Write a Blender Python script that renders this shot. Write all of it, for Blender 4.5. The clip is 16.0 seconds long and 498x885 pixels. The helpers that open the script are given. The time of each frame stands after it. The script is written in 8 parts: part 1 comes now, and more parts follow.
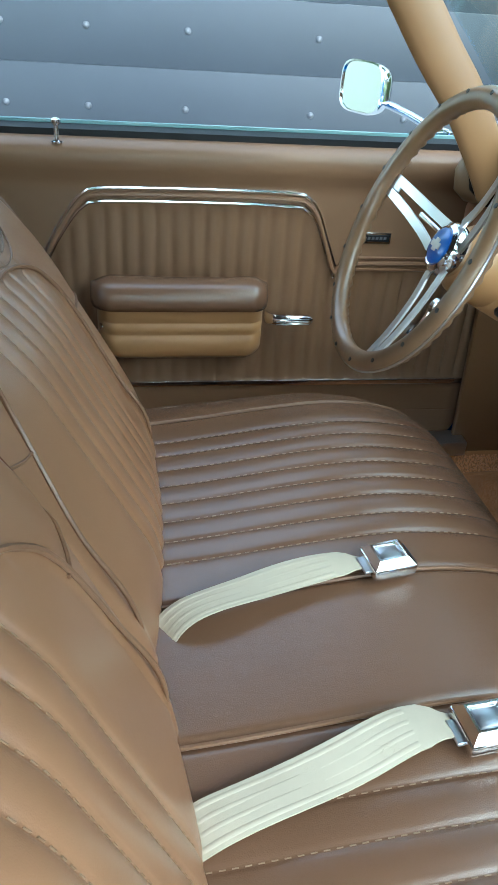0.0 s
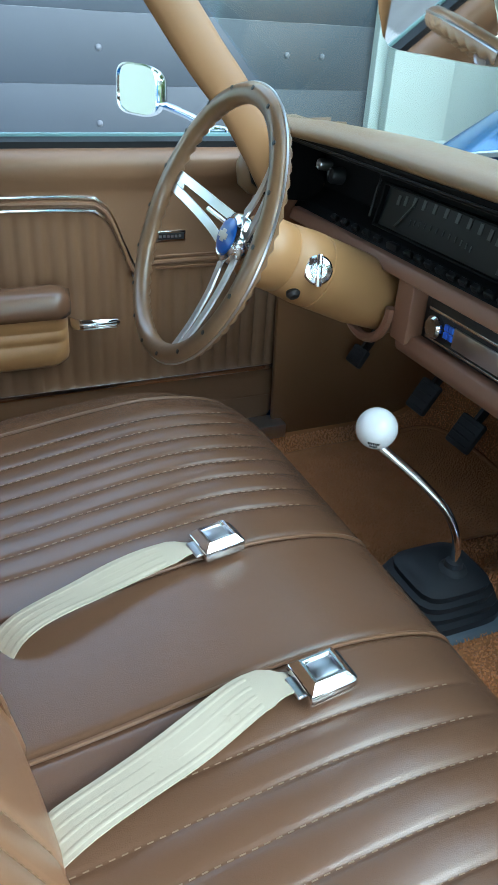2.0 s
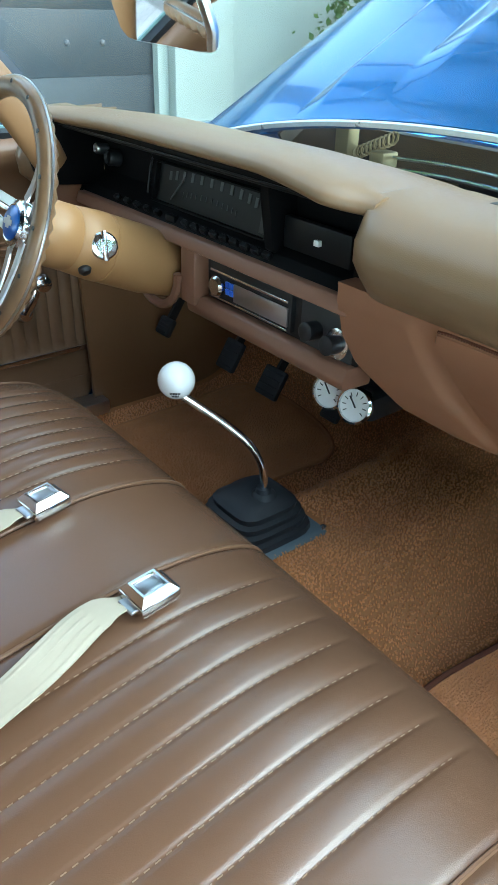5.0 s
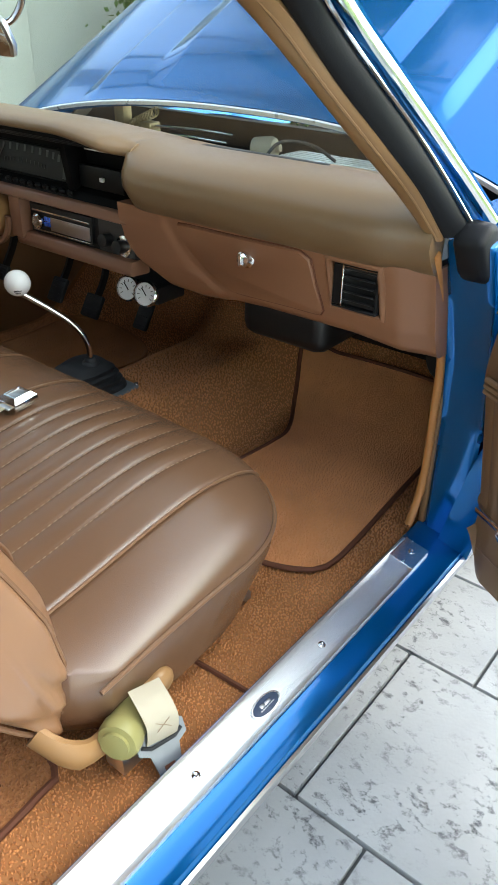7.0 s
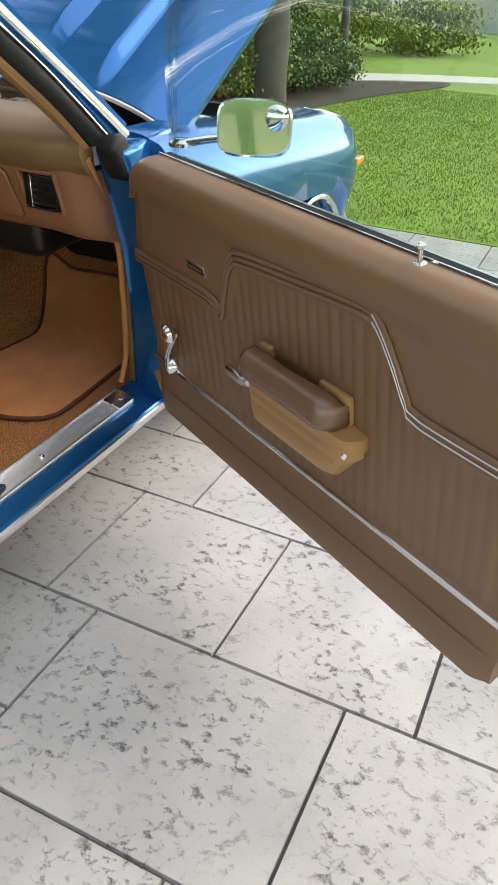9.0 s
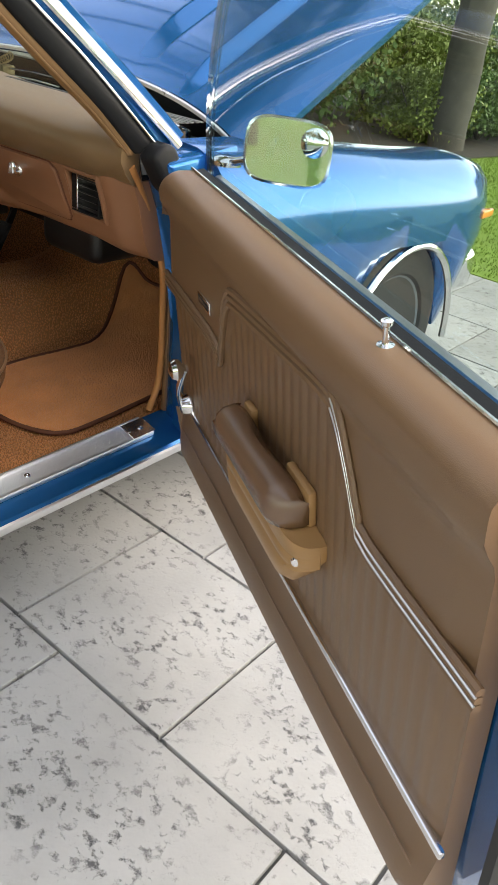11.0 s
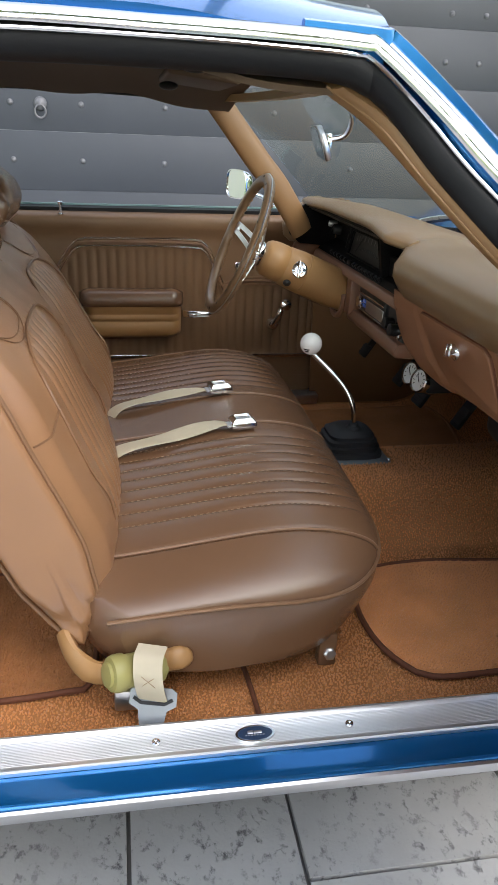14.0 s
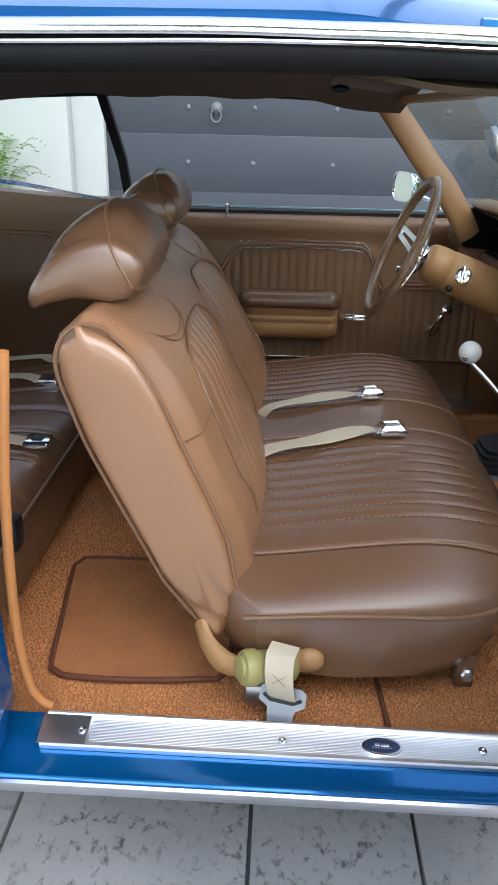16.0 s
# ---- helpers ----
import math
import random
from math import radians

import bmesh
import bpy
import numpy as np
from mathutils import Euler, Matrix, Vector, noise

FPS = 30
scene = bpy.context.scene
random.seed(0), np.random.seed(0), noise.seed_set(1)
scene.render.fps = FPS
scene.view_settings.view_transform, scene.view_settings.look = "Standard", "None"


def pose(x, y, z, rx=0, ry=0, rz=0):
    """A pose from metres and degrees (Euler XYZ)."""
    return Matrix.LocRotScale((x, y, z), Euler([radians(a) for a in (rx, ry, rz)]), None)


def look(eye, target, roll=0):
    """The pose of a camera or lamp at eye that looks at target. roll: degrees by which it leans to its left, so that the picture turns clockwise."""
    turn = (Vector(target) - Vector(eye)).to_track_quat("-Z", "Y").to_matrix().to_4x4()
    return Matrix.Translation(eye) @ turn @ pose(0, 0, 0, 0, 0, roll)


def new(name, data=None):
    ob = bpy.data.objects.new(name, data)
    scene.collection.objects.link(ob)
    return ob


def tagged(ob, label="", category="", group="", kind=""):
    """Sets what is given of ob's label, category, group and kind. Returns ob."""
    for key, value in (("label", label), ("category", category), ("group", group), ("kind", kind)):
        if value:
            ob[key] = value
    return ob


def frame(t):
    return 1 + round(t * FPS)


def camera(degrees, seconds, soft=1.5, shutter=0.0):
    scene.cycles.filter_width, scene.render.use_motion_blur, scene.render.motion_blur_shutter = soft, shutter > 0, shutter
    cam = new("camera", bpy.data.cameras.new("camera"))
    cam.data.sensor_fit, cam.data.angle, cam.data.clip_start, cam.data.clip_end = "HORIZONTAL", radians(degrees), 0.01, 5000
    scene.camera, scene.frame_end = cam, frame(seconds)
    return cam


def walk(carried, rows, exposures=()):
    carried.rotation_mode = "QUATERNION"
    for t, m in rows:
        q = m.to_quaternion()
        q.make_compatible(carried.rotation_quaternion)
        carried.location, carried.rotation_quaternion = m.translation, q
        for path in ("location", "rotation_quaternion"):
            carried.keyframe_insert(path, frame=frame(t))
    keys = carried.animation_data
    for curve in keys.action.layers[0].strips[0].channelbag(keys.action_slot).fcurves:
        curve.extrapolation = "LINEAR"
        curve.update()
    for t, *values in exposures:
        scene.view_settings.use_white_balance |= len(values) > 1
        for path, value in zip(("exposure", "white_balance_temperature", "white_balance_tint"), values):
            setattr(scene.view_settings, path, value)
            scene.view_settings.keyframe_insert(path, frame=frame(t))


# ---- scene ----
cam = camera(37.3, 16.0)
PATH = [
    (0, (-0.238, -0.482, 1.131), (0.078, 1.191, 0.082), 4.2),
    (0.5, (-0.231, -0.494, 1.13), (0.23, 1.155, 0.097), 4.3),
    (1, (-0.227, -0.5, 1.133), (0.349, 1.117, 0.107), 4.2),
    (1.5, (-0.223, -0.504, 1.127), (0.444, 1.086, 0.114), 4.1),
    (2, (-0.219, -0.509, 1.125), (0.517, 1.054, 0.117), 3.8),
    (2.5, (-0.217, -0.514, 1.124), (0.581, 1.019, 0.118), 3.5),
    (3, (-0.212, -0.521, 1.122), (0.642, 0.983, 0.118), 3.1),
    (3.2, (-0.212, -0.523, 1.123), (0.667, 0.966, 0.118), 3.1),
    (5.3, (-0.242, -0.695, 1.148), (0.871, 0.61, 0.12), 1.6),
    (5.5, (-0.272, -0.762, 1.158), (0.868, 0.517, 0.125), 1.6),
    (6, (-0.371, -0.893, 1.184), (0.843, 0.313, 0.148), 1.6),
    (6.5, (-0.493, -1.002, 1.178), (0.793, 0.13, 0.147), 1.4),
    (7, (-0.57, -1.097, 1.187), (0.781, -0.045, 0.154), 1.3),
    (7.5, (-0.671, -1.271, 1.198), (0.742, -0.313, 0.157), 1.5),
    (8, (-0.744, -1.409, 1.207), (0.719, -0.535, 0.16), 1.6),
    (8.5, (-0.823, -1.517, 1.199), (0.705, -0.777, 0.142), 2.2),
    (8.7, (-0.85, -1.554, 1.199), (0.698, -0.868, 0.135), 2.8),
    (10.8, (-0.601, -1.718, 1.164), (0.856, -0.824, 0.125), 8.4),
    (11, (-0.543, -1.7, 1.168), (0.844, -0.692, 0.138), 7.9),
    (11.5, (-0.378, -1.68, 1.176), (0.744, -0.353, 0.186), 5.7),
    (12, (-0.283, -1.636, 1.158), (0.599, -0.114, 0.207), 4.7),
    (12.5, (-0.219, -1.56, 1.154), (0.51, 0.074, 0.26), 4.0),
    (13, (-0.186, -1.521, 1.167), (0.392, 0.198, 0.324), 2.8),
    (13.5, (-0.174, -1.506, 1.157), (0.287, 0.27, 0.359), 2.5),
    (14, (-0.173, -1.504, 1.152), (0.155, 0.307, 0.369), 2.3),
    (14.5, (-0.177, -1.504, 1.148), (0.009, 0.326, 0.364), 2.2),
    (15, (-0.172, -1.508, 1.152), (-0.113, 0.327, 0.36), 1.6),
    (15.5, (-0.169, -1.512, 1.155), (-0.199, 0.324, 0.362), 1.4),
    (16, (-0.168, -1.506, 1.157), (-0.243, 0.329, 0.365), 1.2),
]
EXPOSURES = [(0.0, 1.35, 5500, -8), (1.5, 1.29, 5450, -7), (3.0, 1.25, 5400, -5), (5.5, 1.45, 5600, -9), (6.5, 1.16, 6250, -2), (7.5, 0.80, 7300, 5), (8.5, 0.54, 8000, 10), (11.0, 0.60, 8200, 10), (12.0, 0.50, 8000, 10), (13.0, 0.54, 7500, 10), (14.5, 0.54, 6900, 10), (16.0, 0.48, 6400, 10)]
walk(cam, [(t, look(eye, target, roll)) for t, eye, target, roll in PATH], EXPOSURES)

# ---- world and light ----
world = bpy.data.worlds.new("sky")
scene.world = world
world.use_nodes = True
wn = world.node_tree
sky = wn.nodes.new("ShaderNodeTexSky")
sky.sky_type = "NISHITA"
sky.sun_disc = False
SUN_ELEVATION, SUN_ROTATION = radians(44), radians(150)
sky.sun_elevation, sky.sun_rotation = SUN_ELEVATION, SUN_ROTATION
haze = wn.nodes.new("ShaderNodeHueSaturation")
haze.inputs["Saturation"].default_value = 0.6
wn.links.new(sky.outputs[0], haze.inputs["Color"])
wn.links.new(haze.outputs[0], wn.nodes["Background"].inputs[0])
wn.nodes["Background"].inputs[1].default_value = 0.47
lamp = bpy.data.lights.new("sun", "SUN")
lamp.energy, lamp.angle, lamp.color = 0.9, radians(75), (1.0, 0.97, 0.93)
sun = new("sun", lamp)
sun_from = Vector((math.sin(SUN_ROTATION) * math.cos(SUN_ELEVATION), math.cos(SUN_ROTATION) * math.cos(SUN_ELEVATION), math.sin(SUN_ELEVATION)))
sun.matrix_world = look(sun_from * 20, (0, 0, 0))


# ---- materials ----
def material(name, color, rough=0.5, metal=0.0, coat=0.0, grain=None, bump=0.0, bump_scale=400.0, vary=0.12, vary_scale=6.0, spec=0.5, coat_rough=0.05, sheen=0.0, voronoi=False, crease=0.0):
    """A painted, moulded or woven surface: slow colour variation, grain relief and uneven gloss."""
    m = bpy.data.materials.new(name)
    m.use_nodes = True
    nt = m.node_tree
    b = nt.nodes["Principled BSDF"]
    b.inputs["Metallic"].default_value = metal
    b.inputs["Specular IOR Level"].default_value = spec
    b.inputs["Coat Weight"].default_value = coat
    b.inputs["Coat Roughness"].default_value = coat_rough
    b.inputs["Sheen Weight"].default_value = sheen
    tc = nt.nodes.new("ShaderNodeTexCoord")
    n1 = nt.nodes.new("ShaderNodeTexNoise")
    n1.inputs["Scale"].default_value = vary_scale
    n1.inputs["Detail"].default_value = 6
    nt.links.new(tc.outputs["Object"], n1.inputs["Vector"])
    mix = nt.nodes.new("ShaderNodeMix")
    mix.data_type = "RGBA"
    mix.inputs[6].default_value = (*[c * (1 - vary) for c in color], 1)
    mix.inputs[7].default_value = (*[min(1, c * (1 + vary)) for c in color], 1)
    nt.links.new(n1.outputs["Fac"], mix.inputs[0])
    nt.links.new(mix.outputs[2], b.inputs["Base Color"])
    mr = nt.nodes.new("ShaderNodeMapRange")
    mr.inputs[3].default_value = max(0.01, rough - 0.025)
    mr.inputs[4].default_value = min(1.0, rough + 0.025)
    nt.links.new(n1.outputs["Fac"], mr.inputs[0])
    nt.links.new(mr.outputs[0], b.inputs["Roughness"])
    if bump:
        if voronoi:
            n2 = nt.nodes.new("ShaderNodeTexVoronoi")
            out = n2.outputs["Distance"]
        else:
            n2 = nt.nodes.new("ShaderNodeTexNoise")
            n2.inputs["Detail"].default_value = 4
            out = n2.outputs["Fac"]
        n2.inputs["Scale"].default_value = bump_scale
        nt.links.new(tc.outputs["Object"], n2.inputs["Vector"])
        bp = nt.nodes.new("ShaderNodeBump")
        bp.inputs["Strength"].default_value = bump
        bp.inputs["Distance"].default_value = 0.002
        nt.links.new(out, bp.inputs["Height"])
        nt.links.new(bp.outputs[0], b.inputs["Normal"])
        if crease:
            n3 = nt.nodes.new("ShaderNodeTexNoise")
            n3.inputs["Scale"].default_value = 34.0
            n3.inputs["Detail"].default_value = 5
            n3.inputs["Distortion"].default_value = 0.3
            nt.links.new(tc.outputs["Object"], n3.inputs["Vector"])
            b3 = nt.nodes.new("ShaderNodeBump")
            b3.inputs["Strength"].default_value = crease
            b3.inputs["Distance"].default_value = 0.02
            nt.links.new(n3.outputs["Fac"], b3.inputs["Height"])
            nt.links.new(b3.outputs[0], bp.inputs["Normal"])
    return m


def glass(name, color=(0.93, 0.97, 0.96), rough=0.0, base=0.04, graze=0.7):
    m = bpy.data.materials.new(name)
    m.use_nodes = True
    nt = m.node_tree
    nt.nodes.remove(nt.nodes["Principled BSDF"])
    tr = nt.nodes.new("ShaderNodeBsdfTransparent")
    tr.inputs[0].default_value = (*color, 1)
    gl = nt.nodes.new("ShaderNodeBsdfGlossy")
    gl.inputs["Roughness"].default_value = rough
    lw = nt.nodes.new("ShaderNodeLayerWeight")
    lw.inputs[0].default_value = 0.5
    pw = nt.nodes.new("ShaderNodeMath")
    pw.operation = "POWER"
    pw.inputs[1].default_value = 5.0
    nt.links.new(lw.outputs["Facing"], pw.inputs[0])
    fr = nt.nodes.new("ShaderNodeMath")
    fr.operation = "MULTIPLY_ADD"
    fr.inputs[1].default_value = graze
    fr.inputs[2].default_value = base
    nt.links.new(pw.outputs[0], fr.inputs[0])
    mx = nt.nodes.new("ShaderNodeMixShader")
    nt.links.new(fr.outputs[0], mx.inputs[0])
    nt.links.new(tr.outputs[0], mx.inputs[1])
    nt.links.new(gl.outputs[0], mx.inputs[2])
    nt.links.new(mx.outputs[0], nt.nodes["Material Output"].inputs[0])
    return m


# Saddle vinyl made lighter and golden: warm light on the backrest, as colour.
LIT_VINYL = material("warm_lit_vinyl", (0.285, 0.146, 0.072), 0.30, spec=0.9, bump=0.10, bump_scale=900, vary=0.16, vary_scale=7, crease=0.012)
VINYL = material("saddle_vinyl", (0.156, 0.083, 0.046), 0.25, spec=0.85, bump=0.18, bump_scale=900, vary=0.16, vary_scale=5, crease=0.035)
DOOR_VINYL = material("door_vinyl", (0.186, 0.104, 0.054), 0.40, bump=0.15, bump_scale=900, vary=0.08)
PIPING = material("vinyl_piping", (0.20, 0.105, 0.055), 0.4, vary=0.1, vary_scale=40)
THREAD = material("thread", (0.28, 0.18, 0.105), 0.7, vary=0.2, vary_scale=200)
TAN = material("tan_plastic", (0.36, 0.195, 0.078), 0.42, bump=0.05, bump_scale=700, vary=0.06)
DASH_PAD = material("dash_pad_vinyl", (0.185, 0.112, 0.055), 0.34, spec=0.7, bump=0.15, bump_scale=900, vary=0.08)
DASH_LOW = material("dash_plastic", (0.27, 0.122, 0.062), 0.45, bump=0.05, bump_scale=900, vary=0.06)
CARPET = material("loop_carpet", (0.64, 0.272, 0.098), 0.95, bump=0.5, bump_scale=230, vary=0.3, vary_scale=14, spec=0.1, sheen=0.2, voronoi=True)
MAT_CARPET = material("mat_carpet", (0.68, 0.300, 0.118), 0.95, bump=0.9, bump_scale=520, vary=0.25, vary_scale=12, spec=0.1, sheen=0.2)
# Mat carpet darkened: shade on the rear and driver mats is in this colour.
SHADED_MAT = material("shaded_mat_carpet", (0.38, 0.162, 0.062), 0.95, bump=0.9, bump_scale=400, vary=0.3, vary_scale=14, spec=0.1, sheen=0.1)
BINDING = material("carpet_binding", (0.13, 0.042, 0.018), 0.8, vary=0.15, vary_scale=60)
BLUE = material("blue_paint", (0.003, 0.138, 0.41), 0.15, metal=0.6, coat=0.5, vary=0.04, vary_scale=3, coat_rough=0.01)
CHROME = material("chrome", (0.78, 0.78, 0.79), 0.12, metal=1.0, vary=0.04)
STEEL = material("brushed_steel", (0.62, 0.62, 0.63), 0.3, metal=1.0, vary=0.08, vary_scale=30)
ALU = material("aluminium", (0.80, 0.81, 0.83), 0.28, metal=0.6, vary=0.04, vary_scale=20)
SILL = material("polished_sill", (0.83, 0.84, 0.86), 0.27, metal=1.0, vary=0.03, vary_scale=20)
SILL_RIB = material("ribbed_sill", (0.88, 0.89, 0.90), 0.36, metal=0.9, vary=0.03, vary_scale=20)
BLACK = material("black_plastic", (0.010, 0.010, 0.011), 0.45, bump=0.05, vary=0.2)
RUBBER = material("black_rubber", (0.015, 0.0165, 0.019), 0.6, bump=0.1, vary=0.2)
SEAL = material("weatherstrip", (0.012, 0.0125, 0.014), 0.5, spec=0.18, bump=0.1, vary=0.2)
BELT = material("belt_webbing", (0.54, 0.475, 0.355), 0.8, bump=0.12, bump_scale=1400, vary=0.10, vary_scale=20, spec=0.2)
RETRACTOR = material("retractor_plastic", (0.33, 0.30, 0.11), 0.45, vary=0.08)
WHITE = material("white_plastic", (0.80, 0.81, 0.80), 0.15, coat=0.6, vary=0.02)
WOOD = material("walnut_rim", (0.19, 0.112, 0.058), 0.3, coat=0.35, bump=0.1, bump_scale=120, vary=0.40, vary_scale=25)
HEADLINER = material("headliner", (0.10, 0.062, 0.036), 0.75, bump=0.1, bump_scale=300, vary=0.1)
EMBLEM_BLUE = material("emblem_blue", (0.02, 0.12, 0.48), 0.3, coat=0.8, vary=0.05)
BADGE_NAVY = material("badge_navy", (0.015, 0.035, 0.085), 0.3, coat=0.5, vary=0.1)
DIAL = material("dial_black", (0.008, 0.0083, 0.009), 0.4, vary=0.15, spec=0.2)
# Blacker than black_plastic: shade inside the instrument recess is put into the colour.
CAVITY = material("shaded_matt_black", (0.004, 0.004, 0.0045), 0.6, vary=0.2, spec=0.10)
FERN = material("fern_green", (0.17, 0.34, 0.05), 0.6, vary=0.3, vary_scale=3)
WELT = material("orange_welt", (0.45, 0.185, 0.055), 0.5, bump=0.2, bump_scale=500, vary=0.12, vary_scale=20)
# Darker than the pile: shade between the loops is put into this colour.
SHADED_BACKING = material("shaded_carpet_backing", (0.38, 0.162, 0.062), 0.95, bump=0.4, bump_scale=200, vary=0.3, spec=0.1)
BEZEL = material("bezel_plastic", (0.22, 0.105, 0.062), 0.42, bump=0.05, bump_scale=900, vary=0.06)
TONGUE = material("dull_steel", (0.27, 0.285, 0.30), 0.45, metal=0.6, vary=0.1, vary_scale=30)
PILLAR = material("pillar_plastic", (0.24, 0.13, 0.056), 0.42, bump=0.05, bump_scale=700, vary=0.08)
DIAL_MARK = material("dial_grey", (0.045, 0.046, 0.047), 0.5, vary=0.1)
KEY_BLUE = material("key_blue", (0.05, 0.16, 0.75), 0.3, vary=0.05)
AMBER = material("amber_lens", (0.75, 0.28, 0.05), 0.2, coat=0.5, vary=0.05)
EMBLEM_GOLD = material("cadmium_gold", (0.30, 0.24, 0.13), 0.5, metal=0.5, vary=0.2)
PLATE_GREY = material("plate_grey", (0.16, 0.19, 0.21), 0.4, metal=0.3, vary=0.15, vary_scale=20)
KICK = material("kick_plastic", (0.20, 0.10, 0.042), 0.5, bump=0.1, bump_scale=700, vary=0.08)
GLASS = glass("clear_glass", (0.72, 0.84, 0.81), base=0.06)
GLASS_RIM = glass("glass_rim", (0.88, 0.94, 0.93), base=0.03, graze=3.5)
GLASS_TOP = material("green_glass_edge", (0.16, 0.27, 0.27), 0.08, spec=0.9, vary=0.05)
TINT = glass("windshield_glass", (0.88, 0.92, 0.90), base=0.04, graze=0.16)
MIRROR = material("mirror_silver", (0.78, 0.79, 0.79), 0.02, metal=1.0, vary=0.0)
GARAGE = material("garage_paint", (0.037, 0.044, 0.057), 0.5, bump=0.1, bump_scale=60, vary=0.12, vary_scale=2)
STUCCO = material("white_stucco", (0.39, 0.42, 0.40), 0.9, bump=0.3, bump_scale=90, vary=0.05, vary_scale=2)
GRASS_M = material("lawn_grass", (0.155, 0.255, 0.030), 0.8, bump=1.0, bump_scale=120, vary=0.35, vary_scale=2.5)
EARTH = material("mulch", (0.05, 0.042, 0.034), 0.95, bump=1.0, bump_scale=60, vary=0.3, vary_scale=5)
LEAF = material("leaves", (0.075, 0.14, 0.03), 0.6, vary=0.45, vary_scale=1.6)
LEAF2 = material("yellow_green_leaves", (0.15, 0.20, 0.035), 0.6, vary=0.4, vary_scale=2.0)
BARK = material("bark", (0.075, 0.068, 0.057), 0.9, bump=0.8, bump_scale=30, vary=0.3, vary_scale=8)
MORTAR = material("mortar", (0.15, 0.15, 0.145), 0.95, bump=0.4, bump_scale=150, vary=0.2)
GARAGE_STUD = material("stud_paint", (0.12, 0.125, 0.14), 0.4, vary=0.1)
CONCRETE = material("path_concrete", (0.5, 0.49, 0.46), 0.9, bump=0.3, bump_scale=40, vary=0.1)


def stone_material():
    """Pale travertine-like paving with dark pits and veins that differ from stone to stone."""
    m = material("driveway_stone", (0.39, 0.39, 0.38), 0.88, bump=0.35, bump_scale=120, vary=0.32, vary_scale=4, spec=0.3)
    nt = m.node_tree
    b = nt.nodes["Principled BSDF"]
    mix = b.inputs["Base Color"].links[0].from_node
    geo = nt.nodes.new("ShaderNodeNewGeometry")
    n1 = nt.nodes.new("ShaderNodeTexNoise")
    n1.inputs["Scale"].default_value = 44
    n1.inputs["Detail"].default_value = 7
    n1.inputs["Roughness"].default_value = 0.70
    n1.inputs["Distortion"].default_value = 0.0
    sep = nt.nodes.new("ShaderNodeMapping")
    sep.inputs["Scale"].default_value = (1.0, 0.75, 1.0)
    sep.inputs["Rotation"].default_value = (0, 0, 0.5)
    nt.links.new(geo.outputs["Position"], sep.inputs["Vector"])
    nt.links.new(sep.outputs[0], n1.inputs["Vector"])
    r1 = nt.nodes.new("ShaderNodeValToRGB")
    r1.color_ramp.elements[0].position, r1.color_ramp.elements[1].position = 0.535, 0.64
    nt.links.new(n1.outputs["Fac"], r1.inputs[0])
    n2 = nt.nodes.new("ShaderNodeTexNoise")
    n2.inputs["Scale"].default_value = 5.5
    n2.inputs["Detail"].default_value = 5
    nt.links.new(geo.outputs["Position"], n2.inputs["Vector"])
    r2 = nt.nodes.new("ShaderNodeValToRGB")
    r2.color_ramp.elements[0].position, r2.color_ramp.elements[1].position = 0.34, 0.58
    nt.links.new(n2.outputs["Fac"], r2.inputs[0])
    mul = nt.nodes.new("ShaderNodeMath")
    mul.operation = "MULTIPLY"
    nt.links.new(r1.outputs[0], mul.inputs[0])
    nt.links.new(r2.outputs[0], mul.inputs[1])
    oi = nt.nodes.new("ShaderNodeObjectInfo")
    tone = nt.nodes.new("ShaderNodeMapRange")
    tone.inputs[3].default_value, tone.inputs[4].default_value = 0.86, 1.08
    nt.links.new(oi.outputs["Random"], tone.inputs[0])
    hsv = nt.nodes.new("ShaderNodeHueSaturation")
    nt.links.new(tone.outputs[0], hsv.inputs["Value"])
    nt.links.new(mix.outputs[2], hsv.inputs["Color"])
    pit = nt.nodes.new("ShaderNodeMix")
    pit.data_type = "RGBA"
    pit.inputs[7].default_value = (0.125, 0.125, 0.128, 1)
    nt.links.new(mul.outputs[0], pit.inputs[0])
    nt.links.new(hsv.outputs[0], pit.inputs[6])
    nt.links.new(pit.outputs[2], b.inputs["Base Color"])
    old = b.inputs["Normal"].links[0].from_node
    bp = nt.nodes.new("ShaderNodeBump")
    bp.invert = True
    bp.inputs["Strength"].default_value = 0.7
    bp.inputs["Distance"].default_value = 0.003
    nt.links.new(mul.outputs[0], bp.inputs["Height"])
    nt.links.new(old.outputs[0], bp.inputs["Normal"])
    nt.links.new(bp.outputs[0], b.inputs["Normal"])
    return m


STONE = stone_material()


# ---- mesh helpers ----
def finish(name, bm, mat, sharp=40):
    bmesh.ops.recalc_face_normals(bm, faces=bm.faces)
    me = bpy.data.meshes.new(name)
    bm.to_mesh(me)
    bm.free()
    for p in me.polygons:
        p.use_smooth = True
    me.set_sharp_from_angle(angle=radians(sharp))
    for m in (mat if isinstance(mat, (list, tuple)) else [mat]):
        me.materials.append(m)
    return me


def thing(name, label, category, at=(0, 0, 0), group="", kind=""):
    ob = new(name)
    ob.empty_display_size = 0.05
    ob.matrix_basis = at if isinstance(at, Matrix) else Matrix.Translation(at)
    return tagged(ob, label, category, group, kind)


def part(name, bm, mat, parent, label="", local=False, sharp=40, kind=""):
    """One mesh under a thing or a part. The mesh is in world metres unless local."""
    ob = new(name, finish(name, bm, mat, sharp))
    ob.parent = parent
    if not local and parent.type == "EMPTY":
        ob.matrix_parent_inverse = parent.matrix_basis.inverted()
    return tagged(ob, label, kind=kind)


